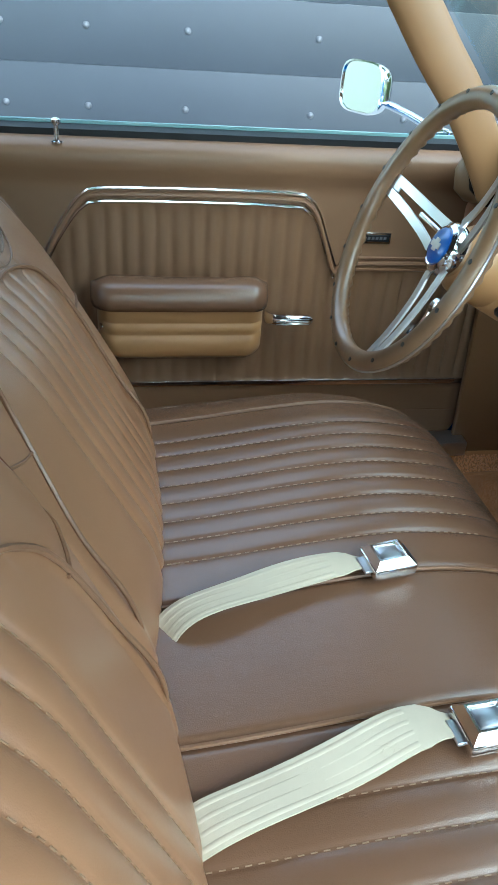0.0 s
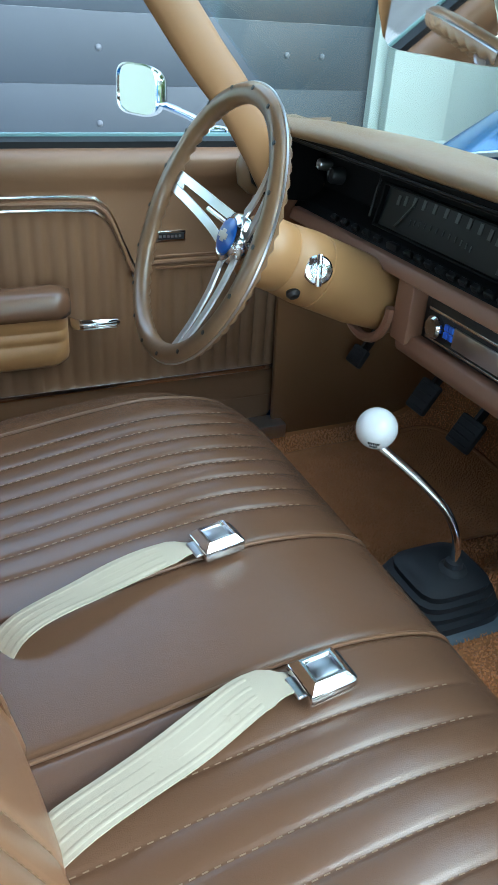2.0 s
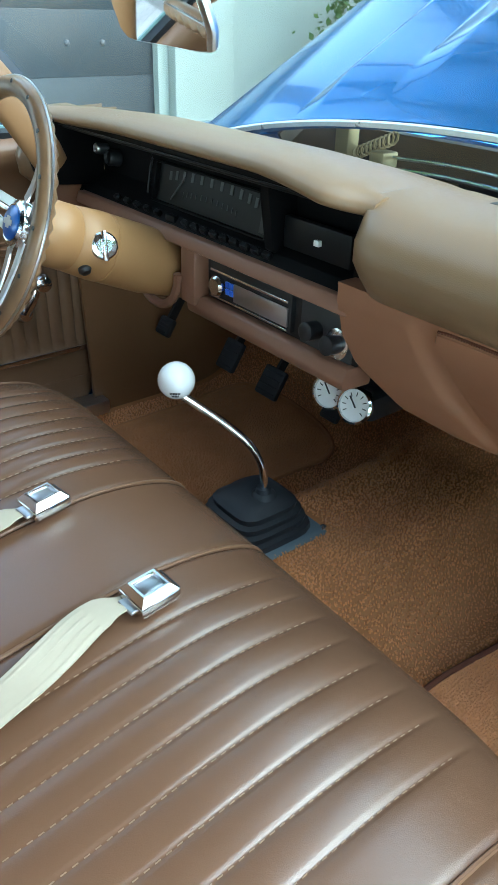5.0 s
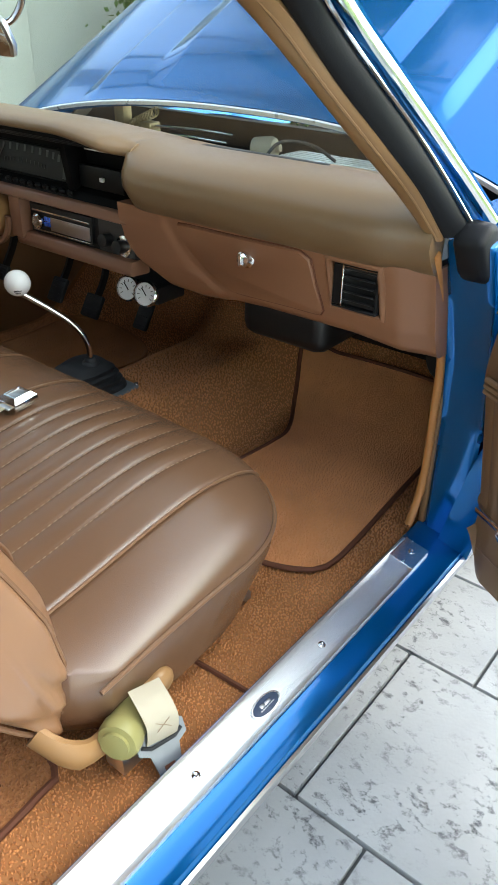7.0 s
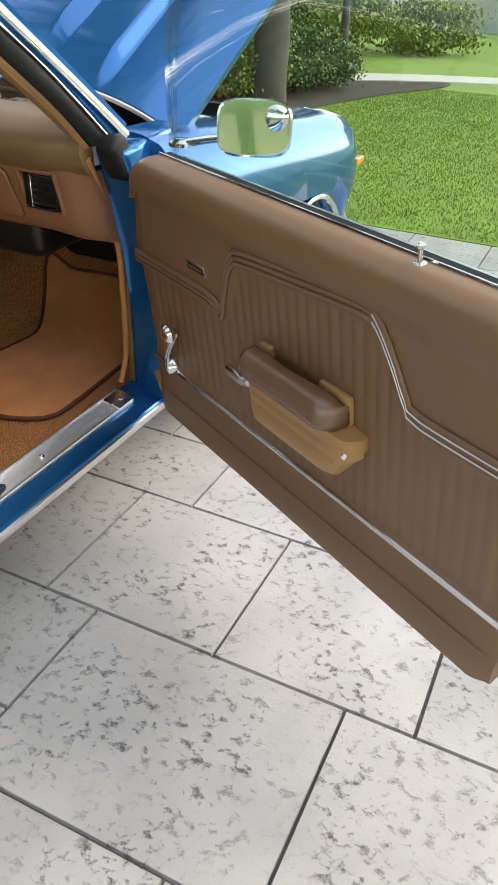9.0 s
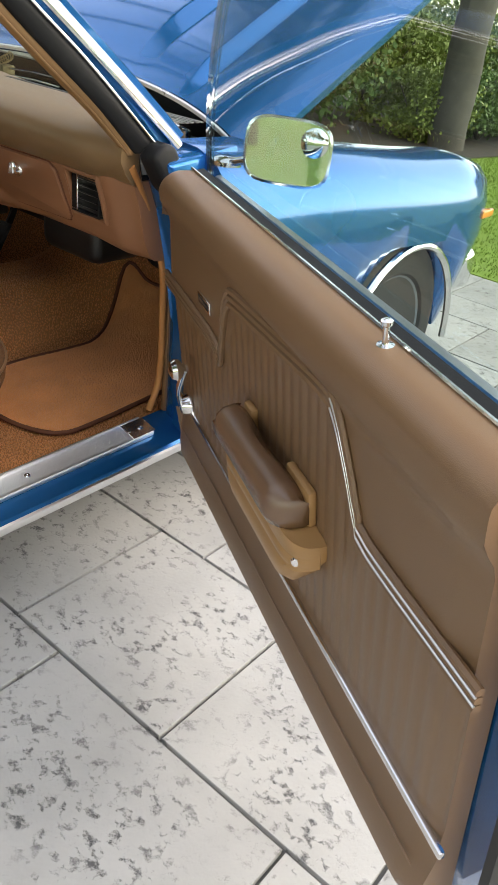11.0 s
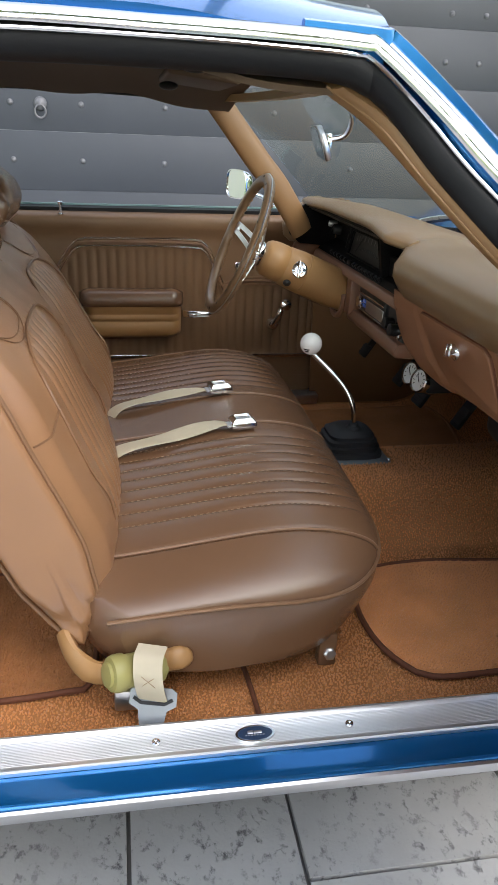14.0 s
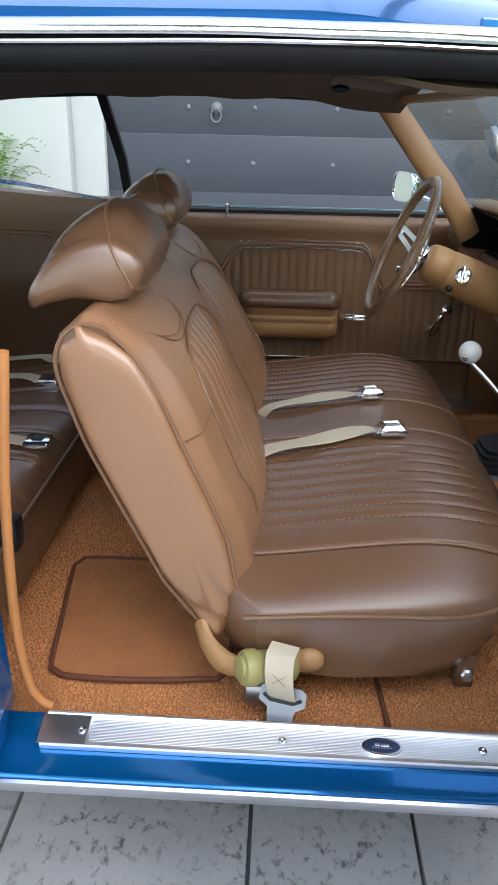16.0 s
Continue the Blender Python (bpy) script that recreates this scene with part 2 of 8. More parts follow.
def solo(name, bm, mat, label="", category="", group="", kind="", sharp=40):
    return tagged(new(name, finish(name, bm, mat, sharp)), label, category, group, kind)


def box(bm, lo, hi, bevel=0.0, seg=2, m=None):
    lo, hi = Vector(lo), Vector(hi)
    r = bmesh.ops.create_cube(bm, size=1.0)
    vs = r["verts"]
    for v in vs:
        v.co = Vector([lo[i] + (v.co[i] + 0.5) * (hi[i] - lo[i]) for i in range(3)])
    if bevel:
        es = list({e for v in vs for e in v.link_edges})
        r2 = bmesh.ops.bevel(bm, geom=es, offset=bevel, segments=seg, profile=0.5, affect="EDGES", clamp_overlap=True)
        vs = list({v for f in r2["faces"] for v in f.verts} | {v for v in vs if v.is_valid})
    if m is not None:
        bmesh.ops.transform(bm, matrix=m, verts=vs)
    return vs


def loft(bm, rings, close=True, caps=True, loop=False):
    """Skin a list of rings of points; close: each ring is closed; loop: the last ring joins the first."""
    vr = [[bm.verts.new(p) for p in r] for r in rings]
    n = len(vr[0])
    for i in range(len(vr) if loop else len(vr) - 1):
        a, b = vr[i], vr[(i + 1) % len(vr)]
        for j in range(n if close else n - 1):
            k = (j + 1) % n
            bm.faces.new((a[j], a[k], b[k], b[j]))
    if caps and close and not loop:
        bm.faces.new(list(reversed(vr[0])))
        bm.faces.new(vr[-1])
    return [v for r in vr for v in r]


def smooth_path(pts, step=0.02, closed=False):
    """Catmull-Rom through the points."""
    P = [Vector(p) for p in pts]
    n = len(P)
    out = []
    for i in range(n if closed else n - 1):
        if closed:
            a, b, c, d = P[i - 1], P[i], P[(i + 1) % n], P[(i + 2) % n]
        else:
            b, c = P[i], P[i + 1]
            a = P[i - 1] if i else b * 2 - c
            d = P[i + 2] if i + 2 < n else c * 2 - b
        k = max(1, int((c - b).length / step))
        for j in range(k):
            t = j / k
            out.append(0.5 * ((2 * b) + (c - a) * t + (2 * a - 5 * b + 4 * c - d) * t * t + (3 * b - a - 3 * c + d) * t ** 3))
    if not closed:
        out.append(P[-1])
    return out


def sweep(bm, pts, section, closed=False, up=(0, 0, 1), caps=True):
    """Carry a flat section (side, up) along the points."""
    pts = [Vector(p) for p in pts]
    n = len(pts)
    up = Vector(up)
    rings = []
    for i, p in enumerate(pts):
        if closed:
            t = pts[(i + 1) % n] - pts[i - 1]
        else:
            t = pts[min(i + 1, n - 1)] - pts[max(i - 1, 0)]
        t.normalize()
        s = t.cross(up)
        if s.length < 1e-4:
            s = t.orthogonal()
        s.normalize()
        w = s.cross(t)
        rings.append([p + s * a + w * b for a, b in section])
    return loft(bm, rings, True, caps, closed)


def circle(r, n=8, ry=None):
    return [(r * math.cos(2 * math.pi * i / n), (ry or r) * math.sin(2 * math.pi * i / n)) for i in range(n)]


def tube(bm, pts, r, n=8, closed=False, up=(0, 0, 1)):
    return sweep(bm, pts, circle(r, n), closed, up)


def prism(bm, poly, axis, a, b, bevel=0.0, seg=2):
    """Extrude a 2-D polygon along an axis: x takes (y, z), y takes (x, z), z takes (x, y)."""
    def put(p, h):
        return {"x": (h, p[0], p[1]), "y": (p[0], h, p[1]), "z": (p[0], p[1], h)}[axis]
    vs = loft(bm, [[put(p, a) for p in poly], [put(p, b) for p in poly]])
    if bevel:
        es = list({e for v in vs for e in v.link_edges})
        r2 = bmesh.ops.bevel(bm, geom=es, offset=bevel, segments=seg, profile=0.5, affect="EDGES", clamp_overlap=True)
        vs = list({v for f in r2["faces"] for v in f.verts} | {v for v in vs if v.is_valid})
    return vs


def revolve(bm, profile, m, n=24):
    """Turn a profile of (radius, height) about the z axis of m."""
    rings = [[m @ Vector((r * math.cos(2 * math.pi * i / n), r * math.sin(2 * math.pi * i / n), h)) for i in range(n)] for r, h in profile]
    return loft(bm, rings)


def toward(at, direction):
    """A frame at a point whose z axis looks along a direction."""
    return Matrix.Translation(at) @ Vector(direction).to_track_quat("Z", "Y").to_matrix().to_4x4()


def sheet(bm, f, nu, nv, thick=0.0):
    """A surface f(u, v) over the unit square, with thickness."""
    pts = [[Vector(f(i / nu, j / nv)) for j in range(nv + 1)] for i in range(nu + 1)]
    top = [[bm.verts.new(p) for p in r] for r in pts]
    for i in range(nu):
        for j in range(nv):
            bm.faces.new((top[i][j], top[i + 1][j], top[i + 1][j + 1], top[i][j + 1]))
    if thick:
        low = []
        for i in range(nu + 1):
            r = []
            for j in range(nv + 1):
                du = pts[min(i + 1, nu)][j] - pts[max(i - 1, 0)][j]
                dv = pts[i][min(j + 1, nv)] - pts[i][max(j - 1, 0)]
                nn = du.cross(dv)
                nn.normalize()
                r.append(bm.verts.new(pts[i][j] - nn * thick))
            low.append(r)
        for i in range(nu):
            for j in range(nv):
                bm.faces.new((low[i][j + 1], low[i + 1][j + 1], low[i + 1][j], low[i][j]))
        rim = [(i, 0) for i in range(nu)] + [(nu, j) for j in range(nv)] + [(i, nv) for i in range(nu, 0, -1)] + [(0, j) for j in range(nv, 0, -1)]
        for k in range(len(rim)):
            a, b = rim[k], rim[(k + 1) % len(rim)]
            bm.faces.new((top[a[0]][a[1]], top[b[0]][b[1]], low[b[0]][b[1]], low[a[0]][a[1]]))


def pieces(name, verts, faces, mat, parent=None, label="", kind="stuff", smooth=False):
    """Many small pieces joined into one mesh from arrays."""
    me = bpy.data.meshes.new(name)
    me.from_pydata(verts, [], faces)
    if smooth:
        for p in me.polygons:
            p.use_smooth = True
    me.materials.append(mat)
    ob = new(name, me)
    if parent is not None:
        ob.parent = parent
        if parent.type == "EMPTY":
            ob.matrix_parent_inverse = parent.matrix_basis.inverted()
    return tagged(ob, label, kind=kind)


def dashes(bm, pts, length=0.0042, gap=0.0036, r=0.00042, lift=(0, 0, 1)):
    """A row of stitches along a path."""
    lift = Vector(lift)
    pts = smooth_path(pts, 0.002) if len(pts) < 40 else pts
    run, on, start = 0.0, True, Vector(pts[0])
    for a, b in zip(pts, pts[1:]):
        run += (b - a).length
        if run > (length if on else gap):
            if on:
                t = (b - start).normalized()
                s = t.cross(lift).normalized() * r
                q = [start + s, start - s, b - s, b + s]
                top = [bm.verts.new(p + lift * 0.0012) for p in q]
                low = [bm.verts.new(p - lift * 0.0012) for p in q]
                bm.faces.new(top)
                for i in range(4):
                    bm.faces.new((top[i], low[i], low[(i + 1) % 4], top[(i + 1) % 4]))
            run, on, start = 0.0, not on, b


def lerp(a, b, t):
    return a + (b - a) * t


def ramp(x, a, b):
    t = min(1.0, max(0.0, (x - a) / (b - a)))
    return t * t * (3 - 2 * t)


def table(rows, x):
    """Straight-line reading of rows (x, value)."""
    if x <= rows[0][0]:
        return rows[0][1]
    for (a, va), (b, vb) in zip(rows, rows[1:]):
        if x <= b:
            return lerp(va, vb, (x - a) / (b - a))
    return rows[-1][1]


# ---- ground ----
bm = bmesh.new()
box(bm, (-200, -200, -0.30), (400, 200, -0.014))
ground = solo("ground", bm, MORTAR, "grey mortar bed under stone driveway paving", "ground", kind="structure")

# driveway stones: strips of two widths, with staggered joints
GAP = 0.0038
rects = []
strips = [(0.105, 0.53, -0.69, 0.43), (0.53, 0.82, -0.832, 0.58), (0.82, 1.245, -0.60, 0.43), (1.245, 1.535, -1.05, 0.58), (1.535, 1.96, -0.75, 0.43), (1.96, 2.25, -0.9, 0.58), (2.25, 2.675, -0.62, 0.43), (2.675, 2.965, -0.85, 0.58), (2.965, 3.39, -0.70, 0.43),
          (-1.045, -0.62, -0.62, 0.43), (-1.335, -1.045, -0.95, 0.58), (-1.76, -1.335, -0.70, 0.43), (-2.05, -1.76, -0.80, 0.58), (-2.475, -2.05, -0.60, 0.43), (-2.765, -2.475, -0.9, 0.58), (-3.19, -2.765, -0.7, 0.43), (-3.48, -3.19, -0.85, 0.58), (-3.905, -3.48, -0.66, 0.43), (-4.195, -3.905, -0.8, 0.58), (-4.5, -4.195, -0.7, 0.43)]
for x0, x1, first, length in strips:
    k = -18
    while first + k * length < 5.0:
        ya, yb = first + k * length, first + (k + 1) * length
        if yb > -8.0:
            rects.append((x0, x1, ya, yb))
        k += 1
for k in range(10):
    rects.append((-0.19, 0.105, -0.833 + 0.58 * k, -0.833 + 0.58 * (k + 1)))
    rects.append((-0.62, -0.19, -0.833 + 0.43 * k, -0.833 + 0.43 * (k + 1)))
for k in range(14):
    rects.append((-0.326, 0.105, -0.833 - 0.58 * (k + 1), -0.833 - 0.58 * k))
    rects.append((-0.62, -0.326, -0.833 - 0.43 * (k + 1), -0.833 - 0.43 * k))


def stone_shape(bm, x0, x1, y0, y1):
    b = 0.0006
    lo = [(x0, y0), (x1, y0), (x1, y1), (x0, y1)]
    hi = [(x0 + b, y0 + b), (x1 - b, y0 + b), (x1 - b, y1 - b), (x0 + b, y1 - b)]
    loft(bm, [[(x, y, -0.03) for x, y in lo], [(x, y, -0.0012) for x, y in lo], [(x, y, 0.0) for x, y in hi]])


stone_mesh = {}
rest = bmesh.new()
near = sorted(rects, key=lambda r: abs((r[0] + r[1]) / 2 - 0.4) + abs((r[2] + r[3]) / 2 + 1.0))
for i, (x0, x1, y0, y1) in enumerate(near):
    if i < 130:
        key = (round(x1 - x0, 3), round(y1 - y0, 3))
        if key not in stone_mesh:
            bm = bmesh.new()
            stone_shape(bm, -key[0] / 2 + GAP, key[0] / 2 - GAP, -key[1] / 2 + GAP, key[1] / 2 - GAP)
            stone_mesh[key] = finish("paving_stone", bm, STONE)
        ob = new("paving_stone", stone_mesh[key])
        ob.parent = ground
        ob.matrix_basis = Matrix.Translation(((x0 + x1) / 2, (y0 + y1) / 2, random.uniform(-0.0012, 0.0006)))
    else:
        stone_shape(rest, x0 + GAP, x1 - GAP, y0 + GAP, y1 - GAP)
ob = new("paving_stones", finish("paving_stones", rest, STONE))
ob.parent = ground
tagged(ob, "pale grey stone paving further off", kind="stuff")

# lawn with planting bed and path
bm = bmesh.new()
box(bm, (3.42, -40, -0.05), (120, 9.0, -0.005))
lawn = solo("lawn", bm, GRASS_M, "mown green lawn beside the driveway", "lawn", kind="structure")
bm = bmesh.new()
box(bm, (-120, -60, -0.05), (-4.5, 60, -0.006))
solo("lawn_street", bm, GRASS_M, "mown green lawn behind the car", "lawn", kind="structure")
N = 110000
gx = np.random.uniform(3.44, 10.5, N)
gy = np.random.uniform(-3.2, 2.6, N)
gv, gf = [], []
for i in range(N):
    a, h = np.random.uniform(0, math.pi), np.random.uniform(0.006, 0.016)
    cx, sx, l1, l2 = 0.004 * math.cos(a), 0.004 * math.sin(a), np.random.uniform(-0.010, 0.010), np.random.uniform(-0.010, 0.010)
    k = len(gv)
    gv += [(gx[i] - cx, gy[i] - sx, -0.005), (gx[i] + cx, gy[i] + sx, -0.005), (gx[i] + l1, gy[i] + l2, h)]
    gf.append((k, k + 1, k + 2))
pieces("grass", gv, gf, GRASS_M, lawn, "short mown grass blades")

bm = bmesh.new()
edge = smooth_path([(4.6, 2.2, 0), (6.2, 1.75, 0), (7.7, 1.55, 0), (9.3, 1.25, 0), (10.9, 0.8, 0), (11.6, 1.1, 0), (11.3, 2.2, 0), (13.5, 5.0, 0), (14, 8.5, 0), (4.2, 8.5, 0)], 0.2, True)
loft(bm, [[(p.x, p.y, -0.004) for p in edge], [(p.x, p.y, 0.012) for p in edge]])
bed = solo("planting_bed", bm, EARTH, "dark mulch planting bed edging the lawn", "planting bed", kind="structure")
bm = bmesh.new()
p1 = smooth_path([(10.6, 2.6, 0), (11.6, 1.35, 0), (12.2, 0.2, 0), (13.0, -1.5, 0), (14.0, -4.0, 0)], 0.2)
sweep(bm, p1, [(-0.45, -0.004), (0.45, -0.004), (0.45, 0.022), (-0.45, 0.022)])
solo("garden_path", bm, CONCRETE, "pale concrete garden path across the lawn", "path", kind="structure")


def crown(name, centre, size, count, leaf, mat, parent, hollow=0.55, seed=1, droop=0.4):
    """Many small folded leaves through an uneven cloud of clumps."""
    rng = np.random.default_rng(seed)
    clumps = rng.normal(size=(max(6, count // 260), 3))
    clumps /= np.linalg.norm(clumps, axis=1)[:, None]
    clumps *= rng.uniform(hollow, 1.0, (len(clumps), 1))
    v, f = [], []
    for i in range(count):
        c = clumps[rng.integers(len(clumps))] + rng.normal(size=3) * 0.17
        p = np.array(centre) + c * np.array(size)
        if p[2] < 0.02:
            p[2] = abs(p[2]) + 0.03
        d = rng.normal(size=3)
        d[2] -= droop
        d /= np.linalg.norm(d)
        s = np.cross(d, rng.normal(size=3))
        s /= np.linalg.norm(s)
        L = leaf * rng.uniform(0.6, 1.3)
        w = L * 0.32
        k = len(v)
        v += [tuple(p), tuple(p + d * L * 0.5 + s * w), tuple(p + d * L), tuple(p + d * L * 0.5 - s * w)]
        f += [(k, k + 1, k + 2), (k, k + 2, k + 3)]
    return pieces(name, v, f, mat, parent, kind="")


def trunk(bm, pts, r0, r1, n=10):
    pts = smooth_path(pts, 0.12)
    rings = []
    for i, p in enumerate(pts):
        r = lerp(r0, r1, i / (len(pts) - 1))
        rings.append([p + Vector((r * math.cos(a) * (1 + 0.05 * math.sin(5 * a + i)), r * math.sin(a) * (1 + 0.05 * math.sin(3 * a + i)), 0)) for a in [j * 2 * math.pi / n for j in range(n)]])
    loft(bm, rings)


def shrub(at, size, count, leaf, mat, label, seed):
    t = thing("shrub", label, "shrub", at, "planting bed shrubs")
    bm = bmesh.new()
    rng = np.random.default_rng(seed)
    for i in range(5):
        a = i * 1.256 + rng.uniform(0, 1)
        trunk(bm, [at, (at[0] + 0.3 * size[0] * math.cos(a), at[1] + 0.3 * size[1] * math.sin(a), at[2] + size[2] * 0.7), (at[0] + 0.6 * size[0] * math.cos(a), at[1] + 0.6 * size[1] * math.sin(a), at[2] + size[2] * 1.3)], 0.018, 0.005, 6)
    part("stems", bm, BARK, t)
    crown("foliage", (at[0], at[1], at[2] + size[2]), size, count, leaf, mat, t, 0.4, seed)


def tree(at, height, r, spread, count, leaf, mat, label, seed, lean=(0, 0), clear=0.55):
    t = thing("tree", label, "tree", at, "garden trees")
    bm = bmesh.new()
    top = (at[0] + lean[0], at[1] + lean[1], height * clear + at[2])
    trunk(bm, [at, (at[0] + lean[0] * 0.4, at[1] + lean[1] * 0.4, at[2] + height * clear * 0.5), top], r, r * 0.6, 12)
    part("trunk", bm, BARK, t, "grey ringed bark")
    rng = np.random.default_rng(seed)
    for i in range(6):
        bm = bmesh.new()
        a = i * 1.05 + rng.uniform(0, 0.6)
        e = (top[0] + spread * 0.7 * math.cos(a), top[1] + spread * 0.7 * math.sin(a), height * rng.uniform(0.75, 0.95))
        m = tuple((top[k] + e[k]) / 2 + (0, 0, 0.15)[k] for k in range(3))
        trunk(bm, [(top[0], top[1], top[2] - 0.15), m, e], r * 0.4, r * 0.1, 7)
        part("limb", bm, BARK, t)
    crown("crown", (top[0], top[1], height * 0.85), (spread, spread, height * 0.25), count, leaf, mat, t, 0.35, seed)


# ---- house: garage door and white walls ----
GY = 5.5
house = thing("house", "white stucco house with dark grey garage door", "house", (0, GY, 0))
for x0, x1, z0, z1 in ((-9.0, -1.78, 0.0, 3.3), (3.52, 9.0, 0.0, 3.3), (-1.78, 3.52, 2.45, 3.3)):
    bm = bmesh.new()
    box(bm, (x0, GY - 0.06, z0), (x1, GY + 0.25, z1), 0.01)
    part("wall", bm, STUCCO, house, "white stucco wall")
for x0, x1, d in ((-2.75, -2.05, 0.16), (3.62, 4.25, 0.12), (5.6, 6.2, 0.12)):
    bm = bmesh.new()
    box(bm, (x0, GY - 0.06 - d, 0.0), (x1, GY - 0.063, 3.28), 0.015)
    part("pilaster", bm, STUCCO, house, "white stucco pilaster")
    bm = bmesh.new()
    box(bm, (x0 - 0.03, GY - 0.10 - d, 0.0), (x1 + 0.03, GY - 0.0645, 0.22), 0.012)
    part("plinth", bm, STUCCO, house)
bm = bmesh.new()
box(bm, (-9.2, GY - 0.5, 3.3), (9.2, GY + 0.5, 3.45), 0.02)
part("roof", bm, STUCCO, house, "flat white eaves")
garage = thing("garage_door", "dark grey sectional garage door with round studs", "garage door", (0.9, GY + 0.05, 0))
for i in range(5):
    z0 = 0.11 + (i - 0) * 0.478 if i else 0.0
    z1 = 0.11 + (i + 1) * 0.478 if i else 0.588
    bm = bmesh.new()
    box(bm, (-1.78, GY + 0.02, z0 + 0.0008), (3.52, GY + 0.07, min(z1, 2.46) - 0.0008), 0.0012)
    part("door_section", bm, GARAGE, garage, "dark grey painted section")
stud = bmesh.new()
revolve(stud, [(0.024, 0.0), (0.024, 0.004), (0.019, 0.012), (0.009, 0.018), (0.001, 0.0195)], toward((0, 0, 0), (0, -1, 0)), 16)
stud = finish("stud", stud, GARAGE_STUD)
for z in (0.32, 0.835, 1.285, 1.76, 2.14):
    for x in (-1.05, -0.47, 0.24, 1.2, 1.95, 2.73, 3.05):
        ob = new("stud", stud)
        ob.parent = garage
        ob.matrix_parent_inverse = garage.matrix_basis.inverted()
        ob.matrix_basis = Matrix.Translation((x + 0.02 * (z - 1), GY + 0.0205, z))
knock = thing("door_knocker", "dark metal ring door knocker on garage door", "door knocker", (-0.80, GY + 0.02, 1.24))
bm = bmesh.new()
revolve(bm, [(0.055, 0.0), (0.055, 0.012), (0.04, 0.03), (0.015, 0.042), (0.002, 0.044)], toward((-0.80, GY + 0.02, 1.28), (0, -1, 0)), 20)
part("plate", bm, GARAGE_STUD, knock, "round boss")
bm = bmesh.new()
tube(bm, [(-0.80 + 0.045 * math.sin(a), GY - 0.02, 1.22 + 0.05 * math.cos(a)) for a in [i * math.pi / 12 for i in range(24)]], 0.008, 8, True, up=(0, 1, 0))
part("ring", bm, GARAGE_STUD, knock, "hanging ring")


# ---- car body ----
car = thing("car", "blue two-door classic coupe with saddle-brown interior", "car", (0, 0, 0))


def floor_height(x, y):
    tunnel = 0.13 * ramp(0.23 - abs(y - 0.02), 0.0, 0.16) * ramp(x, -0.9, 0.2)
    t = max(0.0, x - 0.72)
    toe = 0.85 * (t * t / 0.28 if t < 0.14 else t - 0.07)
    return 0.305 + max(tunnel, 0) + toe


bm = bmesh.new()
sheet(bm, lambda u, v: (lerp(-0.95, 1.05, u), lerp(-0.655, 0.80, v), floor_height(lerp(-0.95, 1.05, u), lerp(-0.655, 0.80, v))), 80, 70, 0.02)
part("carpet", bm, SHADED_BACKING, car, "rust-brown loop-pile carpet")

OUT = {-1: 0.0, 1: 0.125}
# sill: plate, painted ledge, bright rocker moulding
for side in (-1, 1):
    bm = bmesh.new()
    sec = [(0.655, 0.30), (0.655, 0.331), (0.708, 0.321), (0.736, 0.311), (0.752, 0.311), (0.757, 0.304), (0.757, 0.287), (0.690, 0.228), (0.66, 0.21)]
    loft(bm, [[(x, side * (y + OUT[side]), z) for y, z in sec] for x in (-1.1, -0.6, 0.0, 0.3, 0.62)])
    part("rocker_panel", bm, BLUE, car, "glossy blue painted sill")
    bm = bmesh.new()
    sec = [(0.7575, 0.3055), (0.7620, 0.303), (0.7635, 0.296), (0.7615, 0.287), (0.7575, 0.287)]
    loft(bm, [[(x, side * (y + OUT[side]), z) for y, z in sec] for x in (-1.1, 0.0, 0.62)])
    part("rocker_moulding", bm, STEEL, car, "bright rocker moulding strip")


